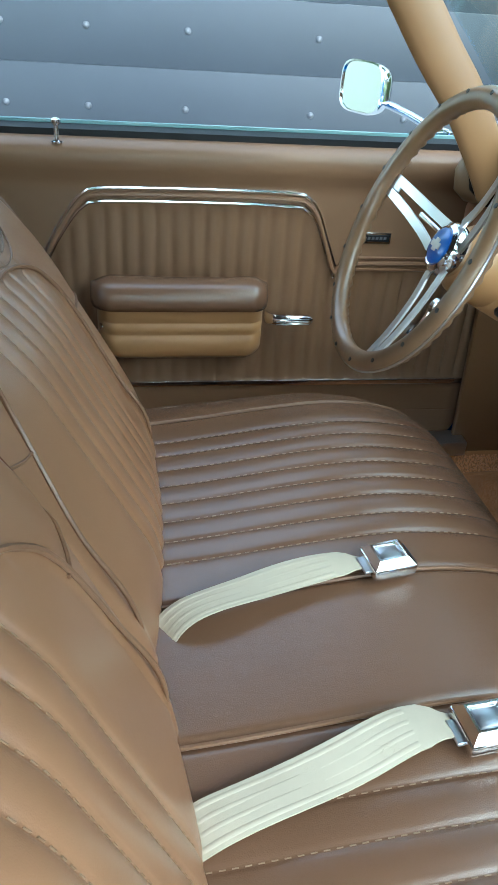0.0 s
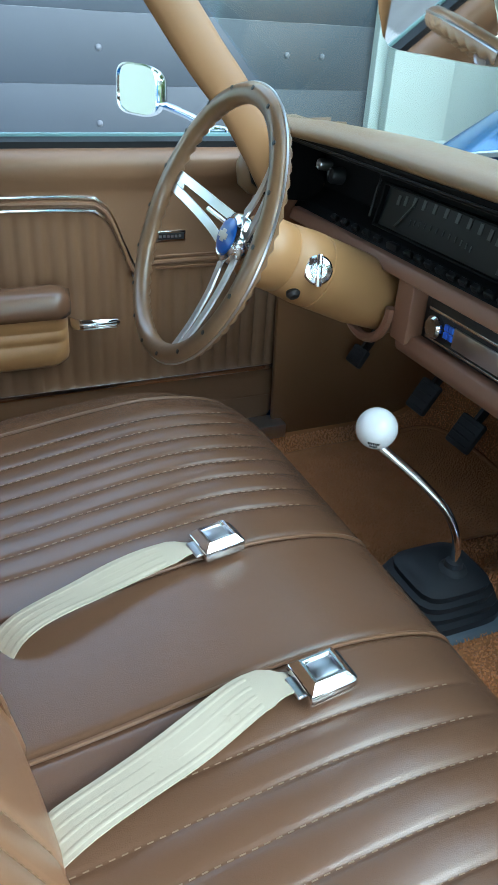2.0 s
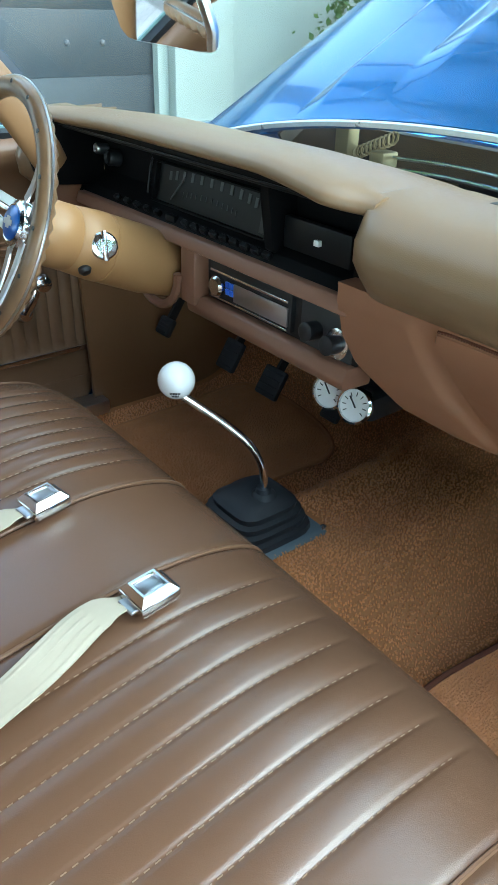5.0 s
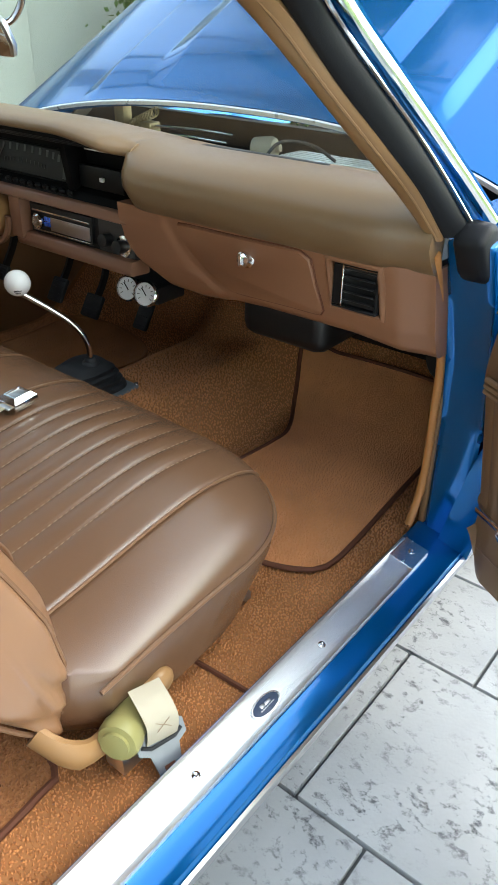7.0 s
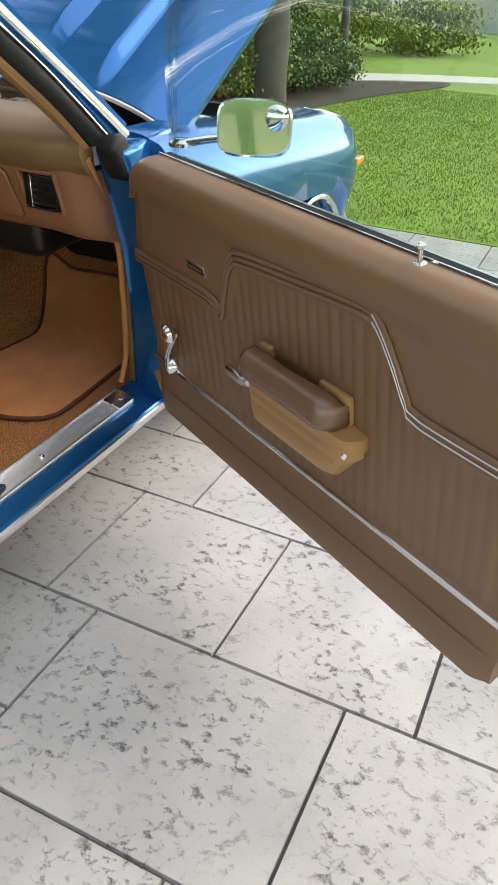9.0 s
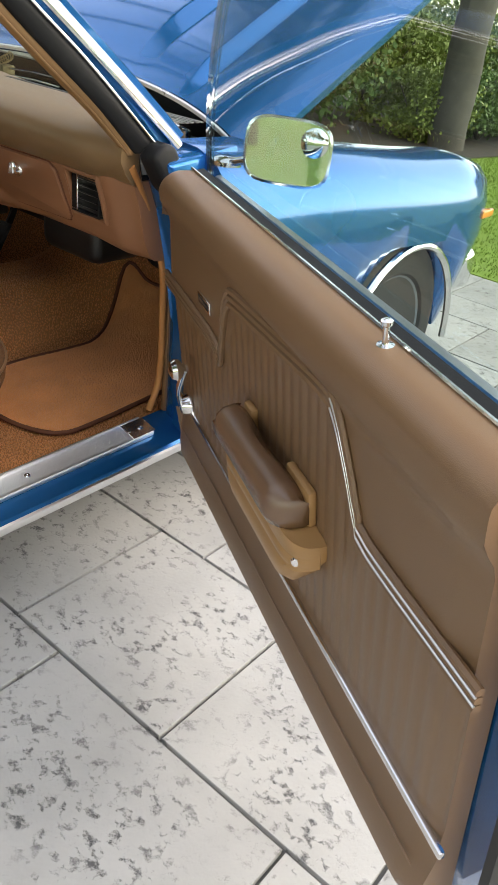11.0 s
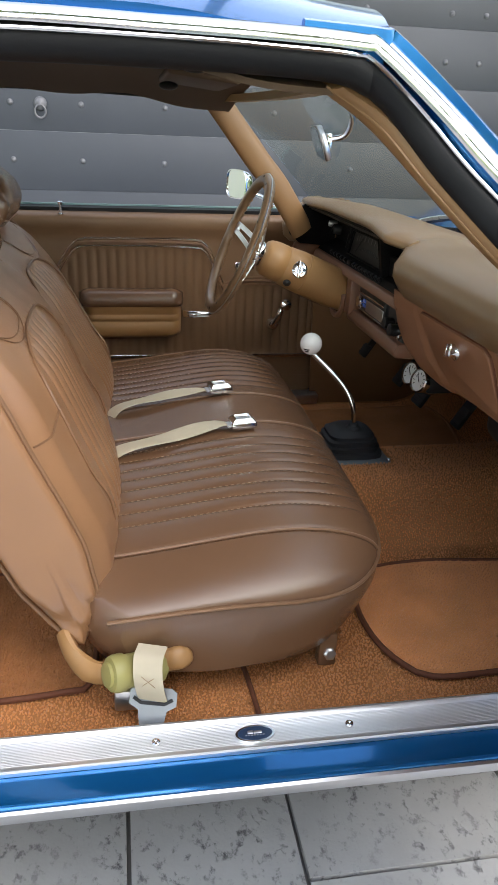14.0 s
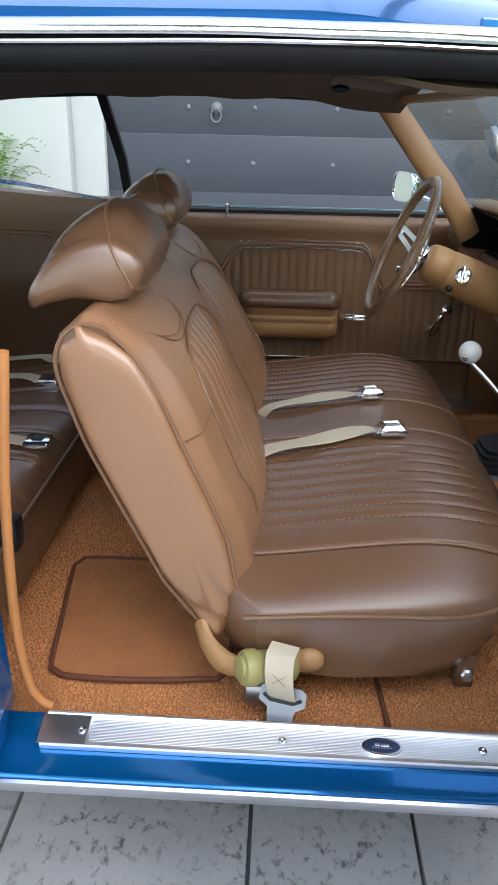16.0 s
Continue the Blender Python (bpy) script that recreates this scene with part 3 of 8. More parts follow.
def sill_plate():
    t = thing("sill_plate", "ribbed bright aluminium door sill plate with small oval badge", "sill plate", (0, -0.685, 0.337))
    bm = bmesh.new()
    sec = [(-0.642, 0.334), (-0.640, 0.341), (-0.646, 0.3425), (-0.652, 0.3395), (-0.714, 0.3395), (-0.7225, 0.3415), (-0.7255, 0.338), (-0.7255, 0.330), (-0.722, 0.3365)]
    loft(bm, [[(x, y, z) for y, z in sec] for x in (-0.495, -0.2, 0.1, 0.455)])
    part("plate", bm, SILL_RIB, t)
    bm = bmesh.new()
    for i in range(15):
        y = -0.658 - i * 0.0037
        box(bm, (-0.424, y - 0.0011, 0.3390), (0.392, y + 0.0011, 0.3399), 0.0002, 1)
    part("ribbing", bm, SILL_RIB, t, "fine ribs along the plate", kind="stuff")
    bm = bmesh.new()
    box(bm, (-0.50, -0.722, 0.3385), (-0.428, -0.648, 0.3412), 0.001, 1)
    part("end_cap", bm, STEEL, t, "plain bright end of the plate")
    bm = bmesh.new()
    box(bm, (0.398, -0.722, 0.3385), (0.462, -0.648, 0.3414), 0.001, 1)
    part("end_cap", bm, SILL, t, "plain bright end of the plate")
    badge = None
    for name, r, z, m in (("badge", (0.030, 0.0215), 0.3432, CHROME), ("badge_inlay", (0.0265, 0.0175), 0.3440, BADGE_NAVY)):
        bm = bmesh.new()
        loft(bm, [[(0.0 + r[0] * math.cos(a) * k, -0.69 + r[1] * math.sin(a) * k, h) for a in [i * math.pi / 14 for i in range(28)]] for k, h in ((1.0, 0.3400), (0.97, z))])
        badge = part(name, bm, m, t if badge is None else badge)
    bm = bmesh.new()
    for i in range(7):
        box(bm, (-0.015 + i * 0.0043, -0.6965, 0.3441), (-0.0125 + i * 0.0043, -0.6940, 0.3446))
    box(bm, (-0.011, -0.692, 0.3441), (-0.003, -0.6835, 0.3447), 0.0008)
    box(bm, (-0.002, -0.692, 0.3441), (0.010, -0.685, 0.3447), 0.0008)
    part("badge_relief", bm, STEEL, badge, "small pale bars and shape on the badge")
    for x in (-0.144, 0.144, -0.437, 0.435):
        bm = bmesh.new()
        revolve(bm, [(0.0065, 0.0), (0.006, 0.0022), (0.003, 0.0032), (0.0012, 0.0020)], Matrix.Translation((x, -0.687, 0.3405)) @ Matrix.Diagonal((1, 1.5, 1, 1)), 14)
        part("screw", bm, CHROME, t)
    t.matrix_basis = Matrix.Translation((0, -0.6895, 0.3325)) @ Matrix.Rotation(radians(12), 4, "X") @ Matrix.Diagonal((1, 0.65, 1, 1))


sill_plate()

# windlace along the door opening
for name, pts in (("windlace", [(0.500, -0.650, 0.340), (0.521, -0.653, 0.40), (0.524, -0.655, 0.48), (0.520, -0.655, 0.57), (0.509, -0.656, 0.68), (0.457, -0.658, 0.80), (0.408, -0.664, 0.88)]),
                  ("windlace", [(-0.495, -0.648, 0.338), (-0.522, -0.65, 0.37), (-0.532, -0.655, 0.50), (-0.522, -0.66, 0.70), (-0.502, -0.66, 0.90)])):
    bm = bmesh.new()
    tube(bm, smooth_path(pts, 0.015), 0.0075, 10, up=(0, 1, 0))
    part(name, bm, WELT, car, "orange-tan welt round the door opening")

# hinge pillar and fender at the front of the opening, quarter panel behind it
for side in (-1, 1):
    bm = bmesh.new()
    poly = [(0.534, 0.31), (0.536, 0.56), (0.522, 0.68), (0.475, 0.80), (0.425, 0.90), (0.62, 0.925), (0.66, 0.31)]
    prism(bm, poly, "y", side * (0.664 + 1.2 * OUT[side]), side * (0.74 + 1.2 * OUT[side]), 0.012)
    part("hinge_pillar", bm, BLUE, car, "glossy blue door pillar")
    bm = bmesh.new()
    prism(bm, [(-0.55, 0.30), (-0.53, 0.40), (-0.565, 0.55), (-0.55, 0.75), (-0.53, 0.91), (-1.6, 0.91), (-1.6, 0.30)], "y", side * (0.672 + OUT[side]), side * (0.80 + OUT[side]), 0.02)
    part("quarter_panel", bm, BLUE, car, "glossy blue rear quarter panel")


def fender(side):
    bm = bmesh.new()
    rings = []
    for i in range(34):
        x = lerp(0.52, 1.93, i / 33)
        k = ramp(x, 1.55, 1.97)
        arch = max(0.0, 1 - ((x - 1.32) / 0.34) ** 2)
        low = lerp(0.30, 0.34, k)
        low = max(low, 0.275 + 0.37 * math.sqrt(arch)) if arch > 0 else low
        r = []
        for j, (y, z) in enumerate([(0.70, None), (0.765, None), (0.80, 0.5), (0.826, 0.70), (0.822, 0.79), (0.80, 0.865), (0.765, 0.902), (0.72, 0.918), (0.66, 0.922), (0.655, 0.90), (0.70, 0.88), (0.76, 0.84), (0.78, 0.75), (0.77, 0.6), (0.74, 0.5)]):
            zz = low if z is None else max(z, low + 0.012 * j) if j < 3 else max(z, low)
            zz = zz if z is None else zz - k * 0.10 * (zz - 0.35) 
            r.append((x + (0.0 if j > 8 else 0.02 * k), side * (y + OUT[side] - 0.10 * k * k), zz - 0.07 * ramp(x, 0.55, 1.7) * (1 if z and z > 0.6 else 0)))
        rings.append(r)
    loft(bm, rings)
    return part("fender", bm, BLUE, car, "glossy blue front fender", sharp=60)


for side in (-1, 1):
    fender(side)

# roof skin, drip rails and headliner
ROOF_X = (0.135, -1.25)


def roof_point(u, v, lift=0.0):
    x = lerp(ROOF_X[0], ROOF_X[1], u)
    w = lerp(-1, 1, v)
    rise = 1 - abs(w) ** 3.2
    z = 1.257 + 0.094 * rise + lift - 0.034 * ramp(x, -0.16, 0.16) - 0.10 * ramp(-x, 0.75, 1.3)
    return (x + 0.07 * (1 - w * w) * ramp(x, -0.4, 0.1), 0.612 * w, z)


bm = bmesh.new()
sheet(bm, lambda u, v: roof_point(u, v), 30, 30, 0.012)
part("roof", bm, BLUE, car, "glossy blue roof panel")
bm = bmesh.new()
sheet(bm, lambda u, v: (lambda p: (p[0] - 0.02, p[1] * 0.93, p[2] - 0.038 - 0.004 * math.cos(p[0] * 2 * math.pi / 0.27)))(roof_point(u, v)), 60, 20, 0.008)
part("headliner", bm, HEADLINER, car, "dark brown headliner with sewn bows")
# far roof edge and windshield pillar
edge = [(-1.2, 0.60, 1.19), (-0.9, 0.612, 1.245), (-0.5, 0.62, 1.262), (-0.2, 0.62, 1.262), (0.02, 0.617, 1.254), (0.10, 0.615, 1.235)]
edge = [(x, y + lerp(0.03, 0.07, ramp(1.26 - z, 0.0, 0.3)), z) for x, y, z in edge]
bm = bmesh.new()
sweep(bm, smooth_path(edge, 0.02), [(-0.005, -0.007), (0.005, -0.007), (0.005, 0.000), (0.003, 0.004), (-0.003, 0.004), (-0.005, 0.000)])
part("drip_moulding", bm, CHROME, car, "bright drip rail moulding")
bm = bmesh.new()
sweep(bm, smooth_path([(x - 0.012, y - 0.012, z - 0.026) for x, y, z in edge[:5]], 0.02), [(-0.016, -0.012), (0.016, -0.012), (0.016, 0.012), (-0.016, 0.012)])
part("weatherstrip", bm, SEAL, car, "dark rubber weatherstrip")
bm = bmesh.new()
sweep(bm, smooth_path([(x - 0.03, y - 0.03, z - 0.030) for x, y, z in edge[:5]], 0.02), [(-0.022, -0.010), (0.018, -0.012), (0.022, 0.012), (-0.018, 0.014)])
part("roof_rail", bm, SEAL, car, "grey-black rubber roof rail seal")
pts = smooth_path([(0.02, 0.600, 1.274), (0.085, 0.640, 1.222), (0.16, 0.660, 1.135), (0.22, 0.666, 1.062), (0.275, 0.672, 1.000), (0.335, 0.685, 0.915), (0.36, 0.692, 0.875)], 0.012)
bm = bmesh.new()
rings = []
for n, p in enumerate(pts):
    d = (pts[min(n + 1, len(pts) - 1)] - pts[max(n - 1, 0)]).normalized()
    s = d.cross(Vector((0, 0, 1))).normalized()
    w = s.cross(d)
    rings.append([p + s * (a * 0.016) + w * (b * 0.035) for a, b in circle(1.0, 16)])
loft(bm, rings)
part("pillar_trim", bm, PILLAR, car, "tan-brown plastic windshield pillar trim")


# near roof edge and windshield pillar: trim, rubber seal, bright bead, painted channel, drip moulding
def even_path(pts, k=8):
    """Catmull-Rom with k points for each span."""
    P = [Vector(p) for p in pts]
    out = []
    for i in range(len(P) - 1):
        b, c = P[i], P[i + 1]
        a = P[i - 1] if i else b * 2 - c
        d = P[i + 2] if i + 2 < len(P) else c * 2 - b
        for j in range(k):
            t = j / k
            out.append(0.5 * ((2 * b) + (c - a) * t + (2 * a - 5 * b + 4 * c - d) * t * t + (3 * b - a - 3 * c + d) * t ** 3))
    return out + [P[-1]]


def band(bm, inner, outer, bulge, thick, n=9, power=0.6):
    """A rounded strip between two lines; the bulge turns to the open side of the doorway."""
    A, B = even_path(inner), even_path(outer)
    rings = []
    for i in range(len(A)):
        t = A[min(i + 1, len(A) - 1)] - A[max(i - 1, 0)]
        c = B[i] - A[i]
        nn = t.cross(c).normalized()
        if nn.dot(Vector((-0.7, -0.6, -0.3))) < 0:
            nn = -nn
        r = [A[i] + c * (j / n) + nn * (bulge * math.sin(math.pi * j / n) ** power) for j in range(n + 1)]
        rings.append(r + [B[i] - nn * thick, A[i] - nn * thick])
    loft(bm, rings)


def mirrored(rows):
    return [(x, -y, z) for x, y, z in rows]


SEAL_IN = mirrored([(-1.2, 0.565, 1.140), (-0.9, 0.575, 1.195), (-0.35, 0.583, 1.210), (-0.11, 0.583, 1.212), (0.018, 0.583, 1.210), (0.085, 0.583, 1.204), (0.120, 0.582, 1.190), (0.150, 0.586, 1.166), (0.203, 0.609, 1.106), (0.266, 0.637, 1.043), (0.337, 0.660, 0.976), (0.405, 0.672, 0.905)])
SEAL_OUT = mirrored([(-1.2, 0.602, 1.165), (-0.9, 0.615, 1.218), (-0.35, 0.622, 1.234), (-0.11, 0.622, 1.235), (0.008, 0.622, 1.232), (0.080, 0.622, 1.229), (0.108, 0.623, 1.221), (0.163, 0.638, 1.170), (0.221, 0.662, 1.110), (0.290, 0.683, 1.049), (0.352, 0.705, 0.986), (0.420, 0.726, 0.915)])
DRIP = mirrored([(-1.2, 0.60, 1.180), (-0.9, 0.614, 1.236), (-0.35, 0.620, 1.2505), (-0.11, 0.620, 1.249), (0.007, 0.620, 1.247), (0.096, 0.618, 1.243), (0.122, 0.616, 1.236), (0.208, 0.622, 1.170), (0.271, 0.646, 1.110), (0.341, 0.668, 1.048), (0.410, 0.690, 0.985), (0.478, 0.711, 0.922)])
# the rubber ends further in along the pillar, beside a deep painted channel and a broad moulding
SEAL_OUT = [(x + 0.0147 * k, y + 0.029 * k, z + 0.005 * k) for (x, y, z), k in zip(SEAL_OUT, (0, 0, 0, 0, 0, 0.1, 0.45, 1, 1, 1, 1, 1))]
TRIM_IN = mirrored([(0.060, 0.552, 1.203), (0.128, 0.557, 1.160), (0.187, 0.580, 1.104), (0.254, 0.606, 1.039), (0.333, 0.630, 0.970), (0.398, 0.653, 0.903)])
TRIM_OUT = mirrored([(0.088, 0.583, 1.200), (0.152, 0.586, 1.163), (0.204, 0.609, 1.104), (0.267, 0.637, 1.041), (0.338, 0.660, 0.974), (0.403, 0.674, 0.903)])
bm = bmesh.new()
band(bm, SEAL_IN[:7], SEAL_OUT[:7], 0.013, 0.010)
band(bm, SEAL_IN[6:], SEAL_OUT[6:], 0.008, 0.010)
part("weatherstrip", bm, SEAL, car, "dark rubber weatherstrip")
bm = bmesh.new()
tube(bm, even_path([(x, y - 0.003, z + 0.002) for x, y, z in SEAL_OUT]), 0.0028, 8)
part("seal_bead", bm, CHROME, car, "thin bright bead in the seal")
bm = bmesh.new()
band(bm, SEAL_OUT[:7], DRIP[:7], -0.006, 0.012)
part("drip_channel", bm, SEAL, car, "dark gutter under the roof edge")
bm = bmesh.new()
band(bm, SEAL_OUT[6:], DRIP[6:], -0.010, 0.012)
part("pillar_channel", bm, BLUE, car, "dark blue painted pillar channel")
bm = bmesh.new()
sweep(bm, even_path(DRIP), [(-0.006, -0.008), (0.007, -0.008), (0.0085, 0.000), (0.006, 0.006), (0.001, 0.009), (-0.005, 0.006)])
part("drip_moulding", bm, CHROME, car, "bright drip rail moulding")
bm = bmesh.new()
band(bm, DRIP[6:], [(x + 0.0137, y + 0.0118, z + 0.0119) for x, y, z in DRIP[6:]], 0.003, 0.004)
part("pillar_moulding", bm, CHROME, car, "broad bright moulding along the pillar")
bm = bmesh.new()
sweep(bm, even_path([(x + 0.026, y + 0.021, z + 0.013) for x, y, z in DRIP[4:]]), [(-0.008, -0.012), (0.006, -0.012), (0.007, 0.003), (0.0, 0.006), (-0.008, 0.004)])
part("outer_pillar", bm, BLUE, car, "glossy blue windshield pillar")
bm = bmesh.new()
band(bm, TRIM_IN, TRIM_OUT, 0.005, 0.012)
part("pillar_trim", bm, PILLAR, car, "tan-brown plastic windshield pillar trim")
bm = bmesh.new()
tube(bm, even_path([Vector(a).lerp(Vector(b), 0.55) + Vector((-0.0045, -0.003, 0.0)) for a, b in zip(TRIM_IN, TRIM_OUT)]), 0.0022, 6)
part("trim_ridge", bm, PILLAR, car, "moulded ridge along the pillar trim")


def windshield_point(u, v, off=0.0):
    w = lerp(-1, 1, v)
    wide = 1.0 if w < 0 else 1.10
    b = Vector((0.74 - 0.31 * abs(w) ** 2.2, 0.675 * w * wide, 0.892 + 0.025 * abs(w) ** 4))
    t = Vector((0.175 - 0.09 * abs(w) ** 2.2, 0.585 * w * wide, 1.236))
    p = b.lerp(t, u)
    p.z += 0.02 * math.sin(math.pi * u)
    return p


bm = bmesh.new()
sheet(bm, lambda u, v: windshield_point(u, v), 16, 40, 0.005)
ws = part("windshield", bm, TINT, car, "clear curved windshield")
ws.visible_shadow = False
bm = bmesh.new()
tube(bm, [windshield_point(0.0, i / 40) + Vector((0.008, 0, 0.0)) for i in range(41)], 0.004, 8)
part("windshield_moulding", bm, CHROME, car, "bright windshield base moulding")

# cowl, engine bay and raised hood
bm = bmesh.new()
sheet(bm, lambda u, v: (0.72 - (0.28 if v < 0.5 else 0.215) * abs(lerp(-1, 1, v)) ** 2.2 + u * (0.20 + (0.24 if v < 0.5 else 0.175) * abs(lerp(-1, 1, v)) ** 2.2), lerp(-0.66, 0.66, v), 0.862 - 0.012 * u), 6, 24, 0.02)
# Black in place of body blue: the hood's shade is put into the colour.
part("cowl_panel", bm, BLACK, car, "cowl panel under the windshield, blackened for the shade of the hood")
bm = bmesh.new()
box(bm, (0.95, -0.70, 0.45), (1.9, 0.70, 0.70), 0.02)
part("engine_bay", bm, BLACK, car, "dark engine bay")


def hood_point(u, v):
    w = lerp(-1, 1, v)
    x = lerp(0.765 - 0.10 * abs(w) ** 2.5, 1.93, u)
    y = 0.725 * abs(w)
    dome = 0.022 * min(1.0, max(0.0, (0.478 - y) / 0.036)) * ramp(u, 0.0, 0.10) + 0.020 * min(1.0, max(0.0, (0.306 - y) / 0.062)) * ramp(u, 0.02, 0.16)
    z = 0.930 + 0.545 * (x - 0.70) + 0.022 * (1 - w * w) + dome - 0.02 * abs(w) ** 8
    return (x, 0.725 * w, z)


bm = bmesh.new()
sheet(bm, hood_point, 50, 260, 0.02)
hood = part("hood", bm, BLUE, car, "raised glossy blue hood with a raised centre dome", sharp=60)
bm = bmesh.new()
sweep(bm, [Vector(hood_point(0.0, i / 50)) + Vector((-0.006, 0, -0.006)) for i in range(51)], [(-0.002, -0.006), (0.002, -0.006), (0.003, 0.002), (0.0, 0.005), (-0.003, 0.002)])
part("hood_edge", bm, ALU, hood, "bright rear edge of the hood")


# ---- front bench seat ----
SEAT_Y, SEAT_W = 0.03, 0.632
CUSHION_FRONT, CORNER_X, CORNER_Y = 0.256, 0.03, 0.40
PLEATS = [s * (0.162 + i * 0.0405) for s in (-1, 1) for i in range(8)]


def cushion_front(y):
    """Front edge of the cushion in plan, with broad round corners."""
    q = min(1.0, max(0.0, (abs(y) - CORNER_Y) / (SEAT_W - CORNER_Y)))
    return CORNER_X + (CUSHION_FRONT - CORNER_X) * (1 - q ** 2.5) ** 0.4


def cushion_rim(x, y):
    """0 on the flat of the cushion, 1 at its edge."""
    a = max(0.0, (abs(y) - CORNER_Y) / (SEAT_W - CORNER_Y))
    b = max(0.0, (x - CORNER_X) / (CUSHION_FRONT - CORNER_X))
    return min(1.0, (a ** 2.5 + b ** 2.5) ** 0.4)


def cushion_top(x, y):
    """Height of the cushion; y is measured from the middle of the bench."""
    z = 0.510 + 0.042 * ramp(x, -0.27, 0.12)
    z += 0.028 * (1 - abs(y / SEAT_W) ** 4)
    s = cushion_rim(x, y)
    return z - lerp(0.028, 0.060, ramp(x, -0.20, 0.22)) * (1 - math.sqrt(max(0.0, 1 - s ** 2.6)))


def cushion_groove(y, x):
    fade = 1 - ramp(cushion_rim(x, 0), 0.45, 0.98)
    g = sum(0.8 * math.exp(-((y - p) / 0.0030) ** 2) + 0.8 * math.exp(-((y - p) / 0.011) ** 2) for p in PLEATS)
    lean = lerp(0.5, 1.15, ramp(x, -0.12, 0.12))
    return 0.0032 * g * fade * lean + sum(0.004 * math.exp(-((y - p) / 0.006) ** 2) for p in (0.09, -0.09, 0.52, -0.52))


def cushion_point(x, y, lift=0.0):
    return Vector((x, SEAT_Y + y, cushion_top(x, y) + lift))


def seat_cushion():
    bm = bmesh.new()
    rings = []
    flat = 560
    ys = [lerp(-0.545, 0.545, i / flat) for i in range(flat + 1)]
    tail = [0.545 + (SEAT_W - 0.545) * math.sin(i / 26 * math.pi / 2) for i in range(1, 27)]
    for y in [-v for v in reversed(tail)] + ys + tail:
        fx = cushion_front(y)
        back = -0.255 + 0.072 * max(0.0, (abs(y) - 0.545) / (SEAT_W - 0.545)) ** 2

        def tuck(z):
            return SEAT_Y + y * (1 - 0.030 * ramp(0.50 - z, 0.02, 0.12))
        r = [(back + 0.02, tuck(0.372), 0.372), (back + 0.005, tuck(0.40), 0.40), (back - 0.007, tuck(0.45), 0.45)]
        for k in range(46):
            x = back + (fx - back) * (1 - (1 - k / 45) ** 1.8)
            r.append((x, SEAT_Y + y, cushion_top(x, y) - cushion_groove(y, x)))
        zt = cushion_top(fx, y)
        for dx, z in ((0.003, zt - 0.012), (0.0, zt - 0.035), (-0.012, 0.43), (-0.028, 0.392), (-0.045, 0.370), (-0.09, 0.364)):
            r.append((max(fx + dx, -0.2), tuck(z), z))
        rings.append(r)
    loft(bm, rings)
    return bm


BACK_FRONT = [(0.42, -0.225), (0.50, -0.206), (0.585, -0.222), (0.74, -0.288), (0.826, -0.325), (0.87, -0.350), (0.897, -0.378), (0.912, -0.41)]
BACK_REAR = [(0.42, -0.262), (0.449, -0.290), (0.519, -0.341), (0.634, -0.396), (0.741, -0.446), (0.84, -0.478), (0.876, -0.480), (0.900, -0.466), (0.912, -0.446)]
BACK_GAP = 0.002
BACK_W = {-1: 0.562, 1: 0.600}
INSERT_IN = [(0.44, 0.045), (0.60, 0.045), (0.70, 0.056), (0.79, 0.086), (0.825, 0.112), (0.848, 0.150)]
INSERT_OUT = [(0.44, 0.432), (0.58, 0.442), (0.66, 0.448), (0.75, 0.448), (0.80, 0.436), (0.830, 0.405), (0.848, 0.340)]
BACK_PLEATS = [0.177 + 0.0345 * i for i in range(7)]


def recline(side, z):
    """The driver's half leans further back than the other."""
    return -0.010 - 0.11 * (z - 0.5) if side > 0 else 0.0


def back_front(side, y, z):
    """x of the front face of one backrest half; y counts from the middle gap outwards."""
    q = y * 0.588 / BACK_W[side]
    edge = ramp(q, 0.535, 0.588) + ramp(-y, -0.04, -0.004)
    bul = max(0.0, 1 - ((q - 0.29) / 0.31) ** 2)
    x = table(BACK_FRONT, z) + 0.035 * bul * ramp(z, 0.42, 0.56) * ramp(0.912 - z, 0.0, 0.14) - 0.018 * edge
    lo, hi = table(INSERT_IN, z), table(INSERT_OUT, z)
    inside = ramp(y, lo - 0.004, lo + 0.012) * ramp(-y, -hi - 0.004, -hi + 0.012) * ramp(0.848 - z, -0.004, 0.012)
    x -= 0.004 * inside
    for p in BACK_PLEATS:
        if abs(y - p) < 0.035:
            x -= 0.0028 * inside * (0.9 * math.exp(-((y - p) / 0.0032) ** 2) + 0.8 * math.exp(-((y - p) / 0.011) ** 2))
    # soft puckers beside the seams
    x += 0.0012 * math.sin(31 * z + 23 * y) * math.sin(47 * y - 9 * z) * (1 - inside)
    return x + recline(side, z)


